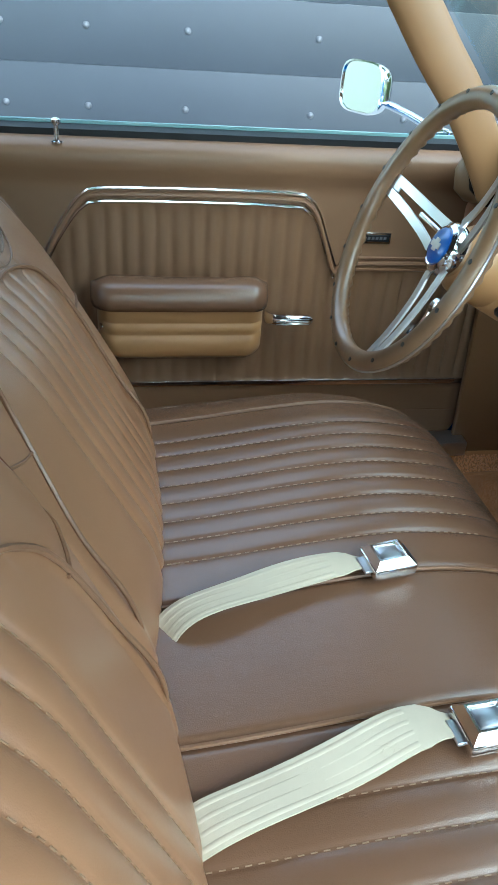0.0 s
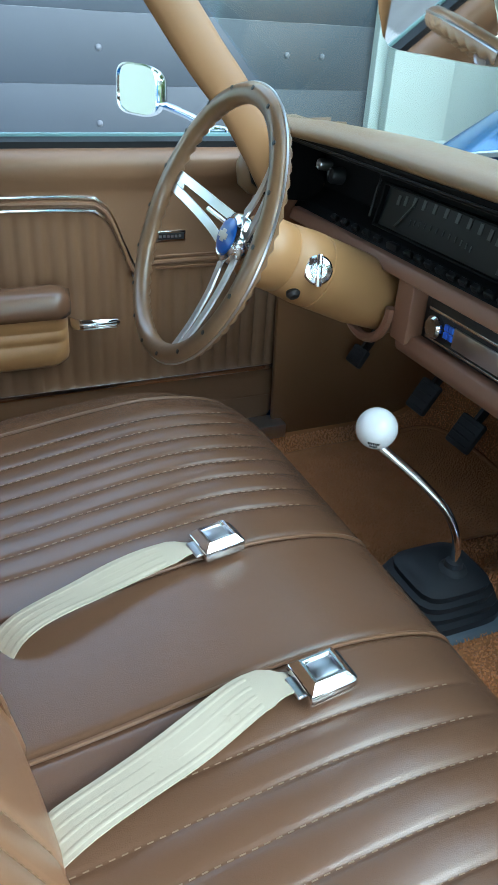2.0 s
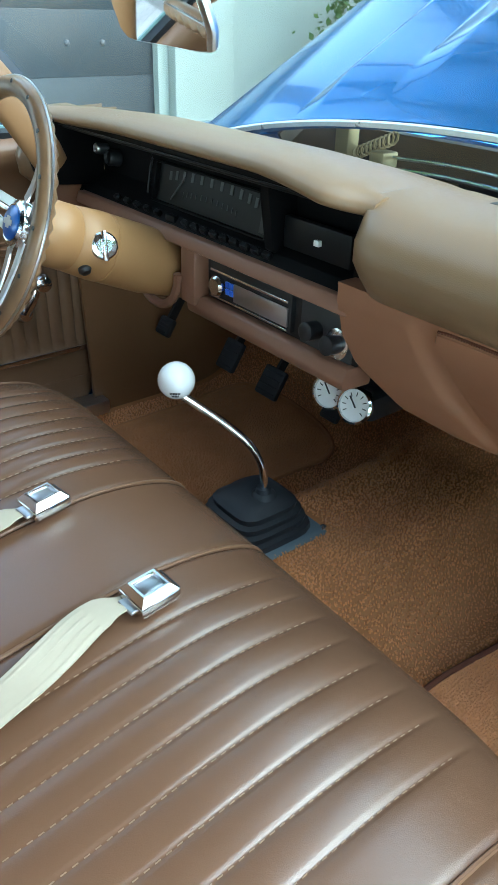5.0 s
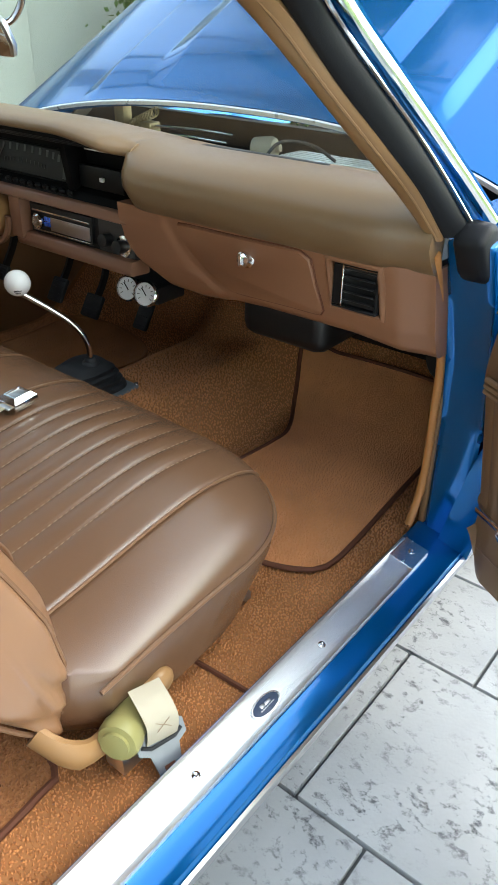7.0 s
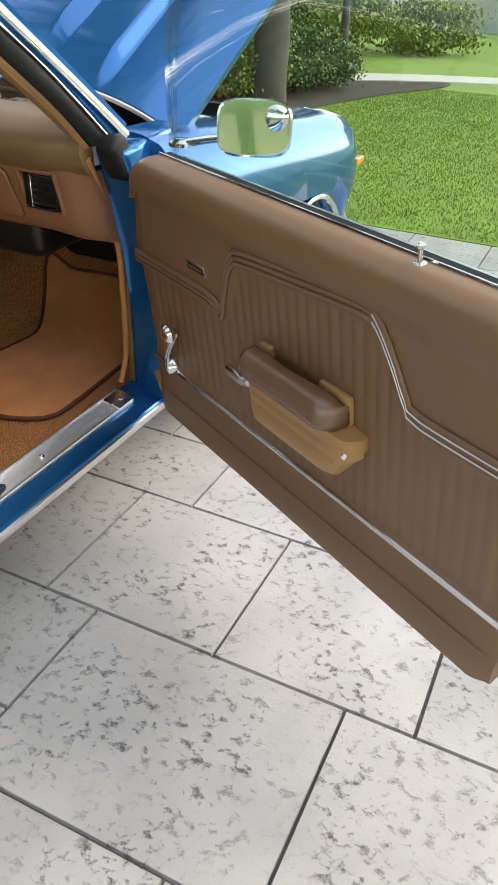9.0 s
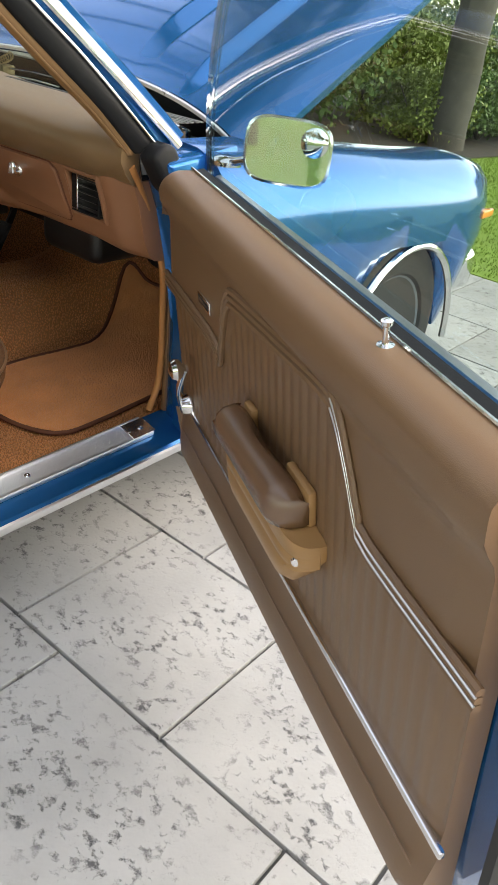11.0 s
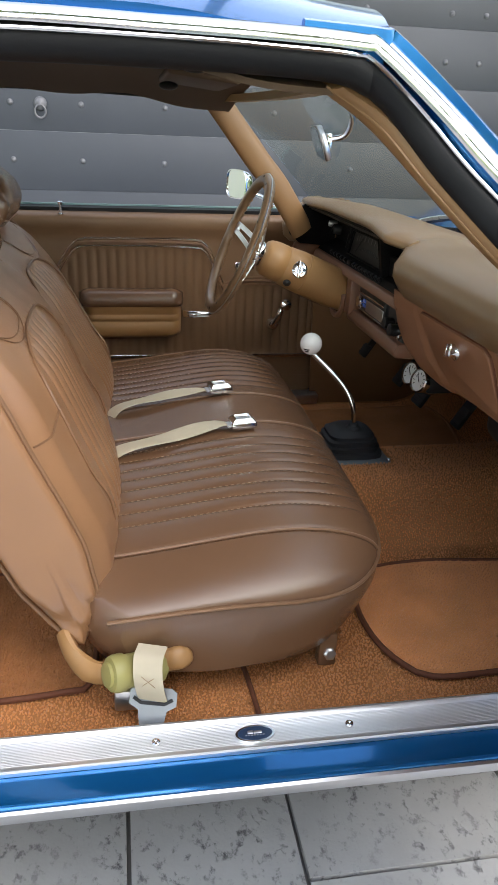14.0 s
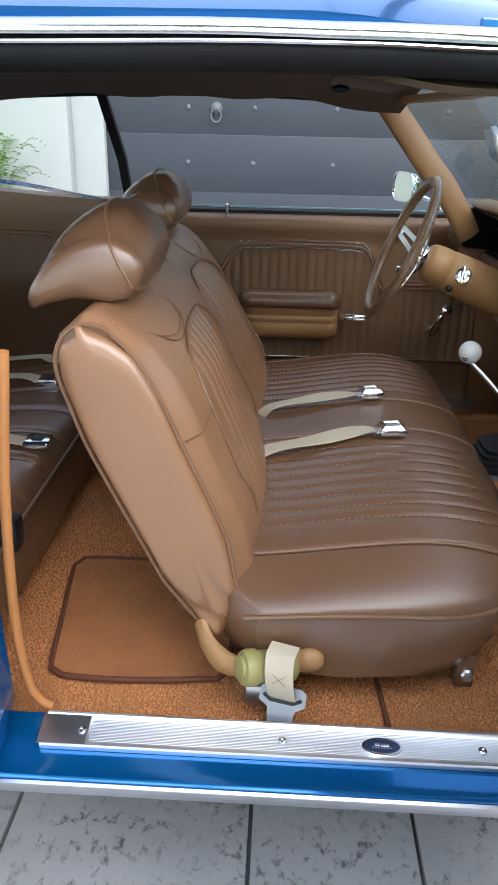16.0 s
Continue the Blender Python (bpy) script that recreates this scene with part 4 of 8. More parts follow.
def back_half(side):
    bm = bmesh.new()
    rings = []
    n = 260
    for i in range(n + 1):
        y = lerp(0.004, BACK_W[side], i / n)
        edge = ramp(y, BACK_W[side] - 0.038, BACK_W[side]) + ramp(-y, -0.03, -0.004)
        Y = BACK_GAP + side * y
        r = []
        for k in range(41):
            z = lerp(0.42, 0.912, k / 40)
            r.append((back_front(side, y, z), Y, z - 0.010 * edge * ramp(z, 0.86, 0.91)))
        for k in range(1, 5):
            t = k / 5
            r.append((lerp(back_front(side, y, 0.912), -0.446 + recline(side, 0.912), t), Y, 0.912 + 0.007 * math.sin(math.pi * t) - 0.010 * edge))
        for k in range(20):
            zz = lerp(0.912, 0.42, k / 19)
            r.append((table(BACK_REAR, zz) + 0.012 * edge + recline(side, zz), Y, zz - 0.010 * edge * ramp(zz, 0.86, 0.91)))
        rings.append(r)
    # the outer side panel swells a little, with folds at its foot
    last = [Vector(p) for p in rings[-1]]
    c = sum(last, Vector()) / len(last)
    for k, dy in ((0.985, 0.004), (0.955, 0.0075), (0.92, 0.010), (0.87, 0.011), (0.80, 0.0118), (0.6, 0.0122), (0.4, 0.0125), (0.2, 0.0127), (0.05, 0.0128)):
        ring = []
        for p in last:
            q = c + (p - c) * k
            fold = 0.0065 * math.sin((q.x * 0.5 + q.z * 0.9) * 140 + 12 * q.x) * ramp(0.55 - q.z, 0.0, 0.07)
            ring.append((q.x, q.y + side * (dy + fold), q.z))
        rings.append(ring)
    loft(bm, rings)
    return bm


def front_seat():
    t = thing("front_bench_seat", "saddle-brown pleated vinyl bench seat, split backrest tinted by warm light", "car seat", (0, SEAT_Y, 0.31))
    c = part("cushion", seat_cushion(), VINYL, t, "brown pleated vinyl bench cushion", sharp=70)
    # piping: round the top edge, and front-to-back seams
    rim = []
    for k in range(12):
        rim.append((lerp(-0.208, CORNER_X, k / 12), SEAT_W))
    for k in range(25):
        a = k / 24 * math.pi / 2
        rim.append((CORNER_X + (CUSHION_FRONT - CORNER_X) * math.sin(a) ** 0.8, CORNER_Y + (SEAT_W - CORNER_Y) * math.cos(a) ** 0.8))
    rim = [(x, -y) for x, y in rim] + [(CUSHION_FRONT, lerp(-CORNER_Y, CORNER_Y, k / 30)) for k in range(1, 30)] + [(x, y) for x, y in reversed(rim)]
    bm = bmesh.new()
    tube(bm, smooth_path([Vector((x, SEAT_Y + y, cushion_top(x, y) - 0.002)) + Vector((x - 0.0, y, 0)).normalized() * 0.002 for x, y in rim], 0.012), 0.0034, 7)
    part("piping", bm, PIPING, c, "rolled vinyl piping")
    for y in (-0.09, 0.09, -0.52, 0.52):
        fx = cushion_front(y)
        bm = bmesh.new()
        tube(bm, smooth_path([cushion_point(-0.24 + (fx + 0.238) * (1 - (1 - k / 22) ** 1.8), y, -0.001) for k in range(23)], 0.01), 0.0026, 6)
        part("piping", bm, PIPING, c, "rolled vinyl piping")
    bm = bmesh.new()
    for p in PLEATS:
        fx = cushion_front(p)
        dashes(bm, [(lambda q: q - Vector((0, 0, cushion_groove(p, q.x) + 0.0002)))(cushion_point(lerp(-0.22, fx - 0.06, k / 160), p)) for k in range(161)])
    part("stitching", bm, THREAD, c, "pale seam stitching", kind="stuff")
    for side in (-1, 1):
        # The backrest takes the lit copy of the cushion vinyl.
        b = part("backrest", back_half(side), LIT_VINYL, t, "vinyl folding half of the backrest, warm light put into its colour", sharp=70)

        def B(y, z, out=0.001):
            return Vector((back_front(side, y, z) + out, BACK_GAP + side * y, z))

        def R(x, z):
            return Vector((x + recline(side, z), BACK_GAP + side * (BACK_W[side] - 0.002), z))
        bm = bmesh.new()
        arch = [(y, z) for z, y in INSERT_IN] + [(0.20, 0.852), (0.28, 0.852)] + [(y, z) for z, y in reversed(INSERT_OUT)]
        tube(bm, smooth_path([B(y, z, 0.002) for y, z in arch], 0.012), 0.0028, 6, up=(1, 0, 0))
        part("piping", bm, PIPING, b, "rolled vinyl piping")
        bm = bmesh.new()
        side_line = [Vector((back_front(side, BACK_W[side] - 0.003, z) + 0.002, BACK_GAP + side * (BACK_W[side] - 0.002), z)) for z in [lerp(0.44, 0.89, k / 18) for k in range(19)]]
        side_line += [R(-0.405, 0.907), R(-0.435, 0.909)]
        side_line += [R(table(BACK_REAR, z) + 0.008, z - 0.006) for z in [lerp(0.90, 0.43, k / 16) for k in range(17)]]
        tube(bm, smooth_path(side_line, 0.012), 0.0034, 6, up=(0, 1, 0))
        part("piping", bm, PIPING, b, "rolled vinyl piping round the side panel")
        bm = bmesh.new()
        tube(bm, smooth_path([B(0.020, z) for z in [lerp(0.44, 0.905, k / 14) for k in range(15)]], 0.012), 0.0030, 6, up=(0, 1, 0))
        part("piping", bm, BINDING, b, "dark rolled piping beside the gap")
        for y0, y1, z in ((0.449, BACK_W[side] - 0.012, 0.757), (0.024, 0.085, 0.790)):
            bm = bmesh.new()
            tube(bm, [B(lerp(y0, y1, q / 10), z - 0.016 * math.sin(q / 10 * math.pi / 2), 0.0012) for q in range(11)], 0.0018, 6, up=(0, 1, 0))
            part("seam", bm, PIPING, b, "short cross seam")
        for off in (0.0, 0.008):
            bm = bmesh.new()
            curve = [(0.530, 0.902), (0.471, 0.875), (0.411, 0.858 - off), (0.350, 0.857 - off), (0.300 - off, 0.868), (0.285 - off, 0.890), (0.282 - off, 0.905)]
            tube(bm, smooth_path([B(y, z, 0.0006) for y, z in curve], 0.01), 0.0011, 5, up=(0, 1, 0))
            part("seam", bm, PIPING, b, "stitched shoulder seam")
        bm = bmesh.new()
        for y in BACK_PLEATS:
            dashes(bm, [B(y, lerp(0.46, table([(0.15, 0.835), (0.34, 0.835), (0.40, 0.815)], y), k / 170), -0.0002) for k in range(171)], lift=(0.9, 0, 0.4))
        part("stitching", bm, THREAD, b, "pale seam stitching", kind="stuff")
    # tan hinge arms and floor brackets at both ends
    for side in (-1, 1):
        Y = SEAT_Y + side * 0.622
        bm = bmesh.new()
        sweep(bm, smooth_path([(-0.276, Y - side * 0.036, 0.436), (-0.264, Y - side * 0.012, 0.418), (-0.246, Y, 0.400), (-0.225, Y, 0.385), (-0.17, Y, 0.385), (-0.12, Y, 0.40), (-0.10, Y, 0.402)], 0.012), [(a * 0.011, b * 0.020) for a, b in circle(1.0, 10)])
        part("hinge_cover", bm, TAN, t, "tan plastic hinge cover")
        bm = bmesh.new()
        bmesh.ops.create_uvsphere(bm, u_segments=14, v_segments=10, radius=0.024, matrix=Matrix.Translation((-0.105, Y, 0.403)) @ Matrix.Diagonal((1.0, 0.6, 0.85, 1)))
        part("hinge_knob", bm, TAN, t, "rounded tan end of the hinge cover")
        for x in (0.155, -0.15):
            bm = bmesh.new()
            box(bm, (x - 0.016, SEAT_Y + side * 0.545 - 0.012, 0.306), (x + 0.016, SEAT_Y + side * 0.545 + 0.012, 0.372), 0.005)
            br = part("foot", bm, VINYL, t, "brown floor bracket")
            bm = bmesh.new()
            revolve(bm, [(0.011, 0.0), (0.011, 0.006), (0.007, 0.009), (0.002, 0.009)], toward((x + 0.002, SEAT_Y + side * 0.558, 0.334), (0, side, 0.4)), 6)
            part("bolt", bm, STEEL, br)
    return t


front_seat()


def headrest(y, back=0.0):
    t = thing("headrest", "brown vinyl wedge-shaped headrest on the seat back", "headrest", (-0.45, y, 0.915), "front headrests")
    bm = bmesh.new()
    prof = smooth_path([(a, 0, b) for a, b in [(-0.546, 0.892), (-0.550, 0.918), (-0.535, 0.960), (-0.495, 1.015), (-0.44, 1.047), (-0.405, 1.046), (-0.375, 1.020), (-0.362, 0.982), (-0.372, 0.945), (-0.392, 0.920), (-0.415, 0.912), (-0.47, 0.918), (-0.53, 0.900)]], 0.02, True)
    cx, cz = -0.45, 0.965
    rings = []
    for i in range(25):
        w = lerp(-1, 1, i / 24)
        k = max((1 - abs(w) ** 4.0) ** 0.5 if abs(w) < 1 else 0.0, 0.66)
        rings.append([(cx + (p.x - cx) * lerp(0.72, 1, k) + 0.006, y + 0.128 * w, cz + (p.z - cz) * k - 0.012 * abs(w) ** 2) for p in prof])
    for end in (0, -1):
        last = [Vector(p) for p in rings[end]]
        mid = sum(last, Vector()) / len(last)
        out = -1 if end == 0 else 1
        for k, dy in ((0.9, 0.007), (0.7, 0.013), (0.4, 0.017), (0.15, 0.018)):
            ring = [mid + (p - mid) * k + Vector((0, out * dy, 0)) for p in last]
            rings.insert(0, ring) if end == 0 else rings.append(ring)
    loft(bm, rings)
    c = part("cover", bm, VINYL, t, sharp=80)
    bm = bmesh.new()
    bm.from_mesh(c.data)
    cut = bmesh.ops.bisect_plane(bm, geom=bm.verts[:] + bm.edges[:] + bm.faces[:], plane_co=(-0.428, y, 1.04), plane_no=Vector((0.115, 0.0, 0.055)).normalized())["geom_cut"]
    ring = [v for v in cut if isinstance(v, bmesh.types.BMVert)]
    mid = sum((v.co for v in ring), Vector()) / len(ring)
    loop = sorted((v.co.copy() for v in ring), key=lambda p: math.atan2(p.z - mid.z, p.y - mid.y))
    bm.free()
    bm = bmesh.new()
    tube(bm, smooth_path(loop[::3], 0.01, True), 0.0026, 6, True, up=(1, 0, 0))
    part("piping", bm, PIPING, c, "rolled vinyl piping")
    for s in (-0.06, 0.06):
        bm = bmesh.new()
        tube(bm, [(-0.445, y + s, 0.89), (-0.445, y + s, 0.935)], 0.006, 10, up=(1, 0, 0))
        part("post", bm, CHROME, t, "short chrome post")
    t.location += Vector((back, 0, -0.1 * back))


headrest(-0.335)
headrest(0.395, -0.050)


# ---- lap belts on the cushion ----
def lap_belt(path, width, buckle, turn, label):
    """A strap along the path, with its buckle at a pose."""
    t = thing("seat_belt", label, "seat belt", path[0], "centre lap belts")
    bm = bmesh.new()
    pts = smooth_path(path, 0.008)
    rings = []
    for i, p in enumerate(pts):
        a, b = pts[max(i - 1, 0)], pts[min(i + 1, len(pts) - 1)]
        d = (b - a)
        d.z = 0
        s = Vector((0, 0, 1)).cross(d).normalized()
        q = i / (len(pts) - 1)
        wd = width * (1 - 0.42 * ramp(q, 0.90, 1.0))
        rings.append([p + s * (wd / 2 * k) + Vector((0, 0, h + 0.0025 * math.sin(q * 9 + k))) for k, h in ((-1, 0), (-1, 0.0018), (-0.4, 0.0024), (0.4, 0.0024), (1, 0.0018), (1, 0))])
    loft(bm, rings)
    w = part("webbing", bm, BELT, t, "cream woven webbing")
    bm = bmesh.new()
    for k in (-0.36, -0.12, 0.12, 0.36):
        rr = []
        for i, p in enumerate(pts[:int(len(pts) * 0.9)]):
            a, b = pts[max(i - 1, 0)], pts[min(i + 1, len(pts) - 1)]
            d = (b - a)
            d.z = 0
            s = Vector((0, 0, 1)).cross(d).normalized()
            q = i / (len(pts) - 1)
            rr.append(p + s * (width * k) + Vector((0, 0, 0.0024 + 0.0025 * math.sin(q * 9 + 2 * k))))
        sweep(bm, rr, [(-0.0030, -0.0008), (0.0030, -0.0008), (0.0018, 0.0001), (-0.0018, 0.0001)])
    part("woven_rib", bm, BELT, w, "raised woven stripes")
    # stitched end patch
    bm = bmesh.new()
    n = len(pts)
    rng = random.Random(3)
    for i in range(int(n * 0.72), int(n * 0.92)):
        a, b = pts[i - 1], pts[min(i + 1, n - 1)]
        d = (b - a).normalized()
        s = Vector((0, 0, 1)).cross(d).normalized()
        for k in (-0.3, -0.18, -0.06, 0.06, 0.18, 0.3):
            c = pts[i] + s * width * (k + rng.uniform(-0.03, 0.03)) + Vector((0, 0, 0.0036))
            e = (d + s * rng.choice((-0.7, 0.7))).normalized() * 0.003
            f = s * 0.0006
            vs = [bm.verts.new(c + e + f), bm.verts.new(c + e - f), bm.verts.new(c - e - f), bm.verts.new(c - e + f)]
            bm.faces.new(vs)
    part("end_stitching", bm, BELT, w, "dense box stitching")
    m = Matrix.Translation(buckle) @ Euler((radians(turn[0]), radians(turn[1]), radians(turn[2]))).to_matrix().to_4x4()
    bm = bmesh.new()
    box(bm, (-0.026, -0.024, -0.009), (0.026, 0.024, 0.005), 0.004, 2, m)
    loft(bm, [[m @ Vector((sx * a, sy * b, h)) for sx, sy in ((-1, -1), (1, -1), (1, 1), (-1, 1))] for a, b, h in ((0.024, 0.022, 0.0048), (0.017, 0.015, 0.0125), (0.0145, 0.0125, 0.0125), (0.0130, 0.0110, 0.009))])
    k = part("buckle", bm, CHROME, t, "square chrome buckle")
    bm = bmesh.new()
    box(bm, (-0.0125, -0.0105, 0.007), (0.0125, 0.0105, 0.0115), 0.002, 2, m)
    part("push_button", bm, STEEL, k, "square release button")
    bm = bmesh.new()
    box(bm, (0.0255, -0.018, -0.006), (0.028, 0.018, 0.003), 0.0008, 1, m)
    part("slot", bm, BLACK, k, "dark tongue slot")
    bm = bmesh.new()
    box(bm, (-0.033, -0.013, -0.005), (-0.025, 0.013, -0.001), 0.001, 1, m)
    part("strap_bar", bm, STEEL, k)


lap_belt([(-0.225, -0.150, 0.515), (-0.185, -0.143, 0.553), (-0.07, -0.112, 0.572), (0.0, -0.09, 0.580), (0.036, -0.094, 0.585)], 0.046, (0.065, -0.100, 0.592), (0, -3, 4), "cream lap belt with chrome buckle on the cushion")
lap_belt([(-0.225, 0.075, 0.515), (-0.185, 0.093, 0.556), (-0.10, 0.113, 0.574), (-0.02, 0.128, 0.580), (0.016, 0.126, 0.584)], 0.040, (0.045, 0.123, 0.592), (0, -3, 8), "narrow cream lap belt with chrome buckle on the cushion")


def belt_retractor():
    t = thing("belt_retractor", "olive belt retractor with cream strap and steel tongue", "seat belt", (-0.175, -0.60, 0.33))
    ax = toward((-0.178, -0.605, 0.390), (-0.91, -0.38, 0.17)) @ Matrix.Diagonal((0.80, 0.80, 1.30, 1))
    bm = bmesh.new()
    revolve(bm, [(0.022, -0.036), (0.036, -0.036), (0.040, -0.030), (0.040, -0.018), (0.036, -0.015), (0.036, 0.015), (0.040, 0.018), (0.040, 0.030), (0.036, 0.036), (0.020, 0.038)], ax, 30)
    h = part("housing", bm, RETRACTOR, t, "olive plastic drum cover")
    for k in (-0.0385, 0.0385):
        bm = bmesh.new()
        revolve(bm, [(0.026, -0.003), (0.026, 0.003), (0.010, 0.0045), (0.002, 0.0045)], ax @ Matrix.Translation((0, 0, k)), 24)
        part("end_cap", bm, RETRACTOR, h)
    bm = bmesh.new()
    m = Matrix.Translation((-0.152, -0.618, 0.405)) @ Euler((radians(28), 0, radians(-18))).to_matrix().to_4x4()
    pth = [m @ Vector(p) for p in [(0.0, 0.028, 0.022), (0, 0.0, 0.032), (0.004, -0.026, 0.020), (0.006, -0.038, -0.008), (0.008, -0.043, -0.042)]]
    side = (m.to_3x3() @ Vector((1, 0, 0))).normalized()
    sp = smooth_path(pth, 0.008)
    rings = []
    for i, p in enumerate(sp):
        d = (sp[min(i + 1, len(sp) - 1)] - sp[max(i - 1, 0)]).normalized()
        nn = side.cross(d).normalized()
        rings.append([p + side * a + nn * b for a, b in ((-0.025, -0.001), (0.025, -0.001), (0.025, 0.001), (-0.025, 0.001))])
    loft(bm, rings)
    w = part("strap", bm, BELT, t, "cream strap end")
    bm = bmesh.new()
    k = len(sp) // 2
    for d in (-1, 1):
        c = sp[k]
        dd = (sp[k + 3] - sp[k - 3]).normalized()
        nn = side.cross(dd).normalized()
        for off in (0.0018, -0.0018):
            sweep(bm, [c + side * 0.011 * d + dd * 0.009 + nn * off, c - side * 0.011 * d - dd * 0.009 + nn * off], circle(0.0005, 5), up=nn)
    part("cross_stitch", bm, THREAD, w, "crossed box stitch")
    m2 = Matrix.Translation(sp[-1]) @ Euler((radians(60), 0, radians(-14))).to_matrix().to_4x4() @ Matrix.Scale(1.12, 4)
    bm = bmesh.new()
    poly = [(-0.036, 0.014), (-0.036, -0.006), (-0.022, -0.014), (-0.016, -0.05), (-0.009, -0.056), (0.009, -0.056), (0.016, -0.05), (0.022, -0.014), (0.036, -0.006), (0.036, 0.014), (0.028, 0.020), (-0.028, 0.020)]
    loft(bm, [[m2 @ Vector((a, b, h)) for a, b in poly] for h in (-0.001, 0.0015)])
    g = part("tongue", bm, TONGUE, t, "flat steel belt tongue")
    bm = bmesh.new()
    box(bm, (-0.008, -0.046, 0.0013), (0.008, -0.034, 0.0024), 0, 1, m2)
    part("tongue_slot", bm, BINDING, g, "dark square hole")
    bm = bmesh.new()
    tube(bm, [m2 @ Vector(p) for p in [(-0.030, 0.004, 0.003), (-0.018, -0.003, 0.003), (0.018, -0.003, 0.003), (0.030, 0.004, 0.003)]], 0.003, 8)
    part("strap_guard", bm, RUBBER, g)
    bm = bmesh.new()
    box(bm, (-0.215, -0.625, 0.318), (-0.150, -0.585, 0.36), 0.004)
    part("bracket", bm, STEEL, t, "steel floor bracket")
    t.scale = (0.88, 0.88, 0.88)
    t.location += Vector((0.008, 0.0, 0.014))


belt_retractor()

# ---- rear seat ----
rear = thing("rear_bench_seat", "dark brown vinyl rear bench seat in shade", "car seat", (-0.9, 0, 0.31))
REAR = smooth_path([(-0.665, 0, 0.30), (-0.630, 0, 0.36), (-0.632, 0, 0.46), (-0.675, 0, 0.512), (-0.80, 0, 0.515), (-0.95, 0, 0.49), (-1.12, 0, 0.46)], 0.02)


def rear_groove(y):
    return sum(0.007 * math.exp(-((y - p) / 0.007) ** 2) for p in (-0.42, -0.28, -0.14, 0.0, 0.14, 0.28, 0.42))


bm = bmesh.new()
loft(bm, [[(p.x - 0.02 * ramp(abs(y), 0.5, 0.6), y, p.z - (rear_groove(y) + 0.02 * ramp(abs(y), 0.5, 0.6)) * ramp(p.z, 0.40, 0.5)) for p in REAR] + [(-1.12, y, 0.30)] for y in [lerp(-0.60, 0.60, i / 120) for i in range(121)]])
rc = part("cushion", bm, VINYL, rear, "brown pleated rear cushion", sharp=70)
bm = bmesh.new()
tube(bm, [(-0.634, lerp(-0.58, 0.58, i / 20), 0.478) for i in range(21)], 0.0035, 6)
part("piping", bm, PIPING, rc)
bm = bmesh.new()
loft(bm, [[(x - rear_groove(y), y, z) for x, z in [(-1.06, 0.44), (-1.05, 0.50), (-1.14, 0.80), (-1.18, 0.86), (-1.26, 0.87), (-1.28, 0.44)]] for y in [lerp(-0.60, 0.60, i / 80) for i in range(81)]])
part("backrest", bm, VINYL, rear, sharp=70)


def rear_belt(y, z, tip):
    t = thing("seat_belt", "cream rear lap belt lying on dark seat", "seat belt", (-0.95, y, z), "rear lap belts")
    pts = smooth_path([(-1.00, y + 0.03, z), (-0.85, y + 0.02, z + 0.018), (tip, y, z + 0.012)], 0.02)
    bm = bmesh.new()
    sweep(bm, pts, [(-0.021, 0.0), (0.021, 0.0), (0.021, 0.002), (-0.021, 0.002)])
    part("webbing", bm, BELT, t, "cream webbing")
    bm = bmesh.new()
    box(bm, (tip - 0.004, y - 0.026, z + 0.006), (tip + 0.05, y + 0.026, z + 0.022), 0.004)
    k = part("buckle", bm, CHROME, t, "bright buckle")
    bm = bmesh.new()
    box(bm, (tip + 0.012, y - 0.014, z + 0.0215), (tip + 0.036, y + 0.014, z + 0.0245), 0.002)
    part("push_button", bm, BLACK, k)


rear_belt(-0.08, 0.512, -0.70)
rear_belt(0.33, 0.508, -0.80)
rear_belt(0.52, 0.505, -0.82)
bm = bmesh.new()
t = thing("belt_tongue", "black rear belt buckle standing on seat edge", "seat belt", (-0.63, -0.41, 0.48))
box(bm, (-0.645, -0.435, 0.47), (-0.605, -0.395, 0.53), 0.005, 2, Matrix.Identity(4))
part("buckle", bm, BLACK, t, "black plastic buckle")
bm = bmesh.new()
box(bm, (-0.66, -0.425, 0.50), (-0.625, -0.405, 0.506), 0.001)
part("tongue", bm, CHROME, t)

# rear quarter trim on the far side
bm = bmesh.new()
loft(bm, [[(x, y, z) for y, z in [(0.80, 0.31), (0.745, 0.31), (0.735, 0.50), (0.735, 0.66), (0.722, 0.70), (0.735, 0.735), (0.745, 0.86), (0.735, 0.90), (0.745, 0.945 + 0.02 * ramp(-x, 0.7, 1.1)), (0.80, 0.95 + 0.02 * ramp(-x, 0.7, 1.1))]] for x in (-1.5, -1.2, -1.0, -0.85, -0.70, -0.655)])
qt = part("quarter_trim", bm, DOOR_VINYL, car, "dark brown rear quarter trim panel")
bm = bmesh.new()
for dz in (0.0, 0.012):
    tube(bm, smooth_path([(-1.2, 0.742, 0.86 - dz), (-0.88, 0.742, 0.852 - dz), (-0.85, 0.741, 0.84 - dz), (-0.82, 0.738, 0.80 - dz), (-0.74, 0.735, 0.765 - dz), (-0.66, 0.735, 0.762 - dz)], 0.02), 0.003, 6)
part("trim_ridges", bm, PIPING, qt, "raised trim ridges")
bm = bmesh.new()
sweep(bm, smooth_path([(-1.35, 0.755, 1.01), (-1.0, 0.755, 0.99), (-0.72, 0.755, 0.945), (-0.645, 0.755, 0.93)], 0.03), [(-0.006, -0.006), (0.006, -0.006), (0.006, 0.006), (-0.006, 0.006)])
part("window_sill_moulding", bm, CHROME, car, "bright quarter window moulding")
bm = bmesh.new()
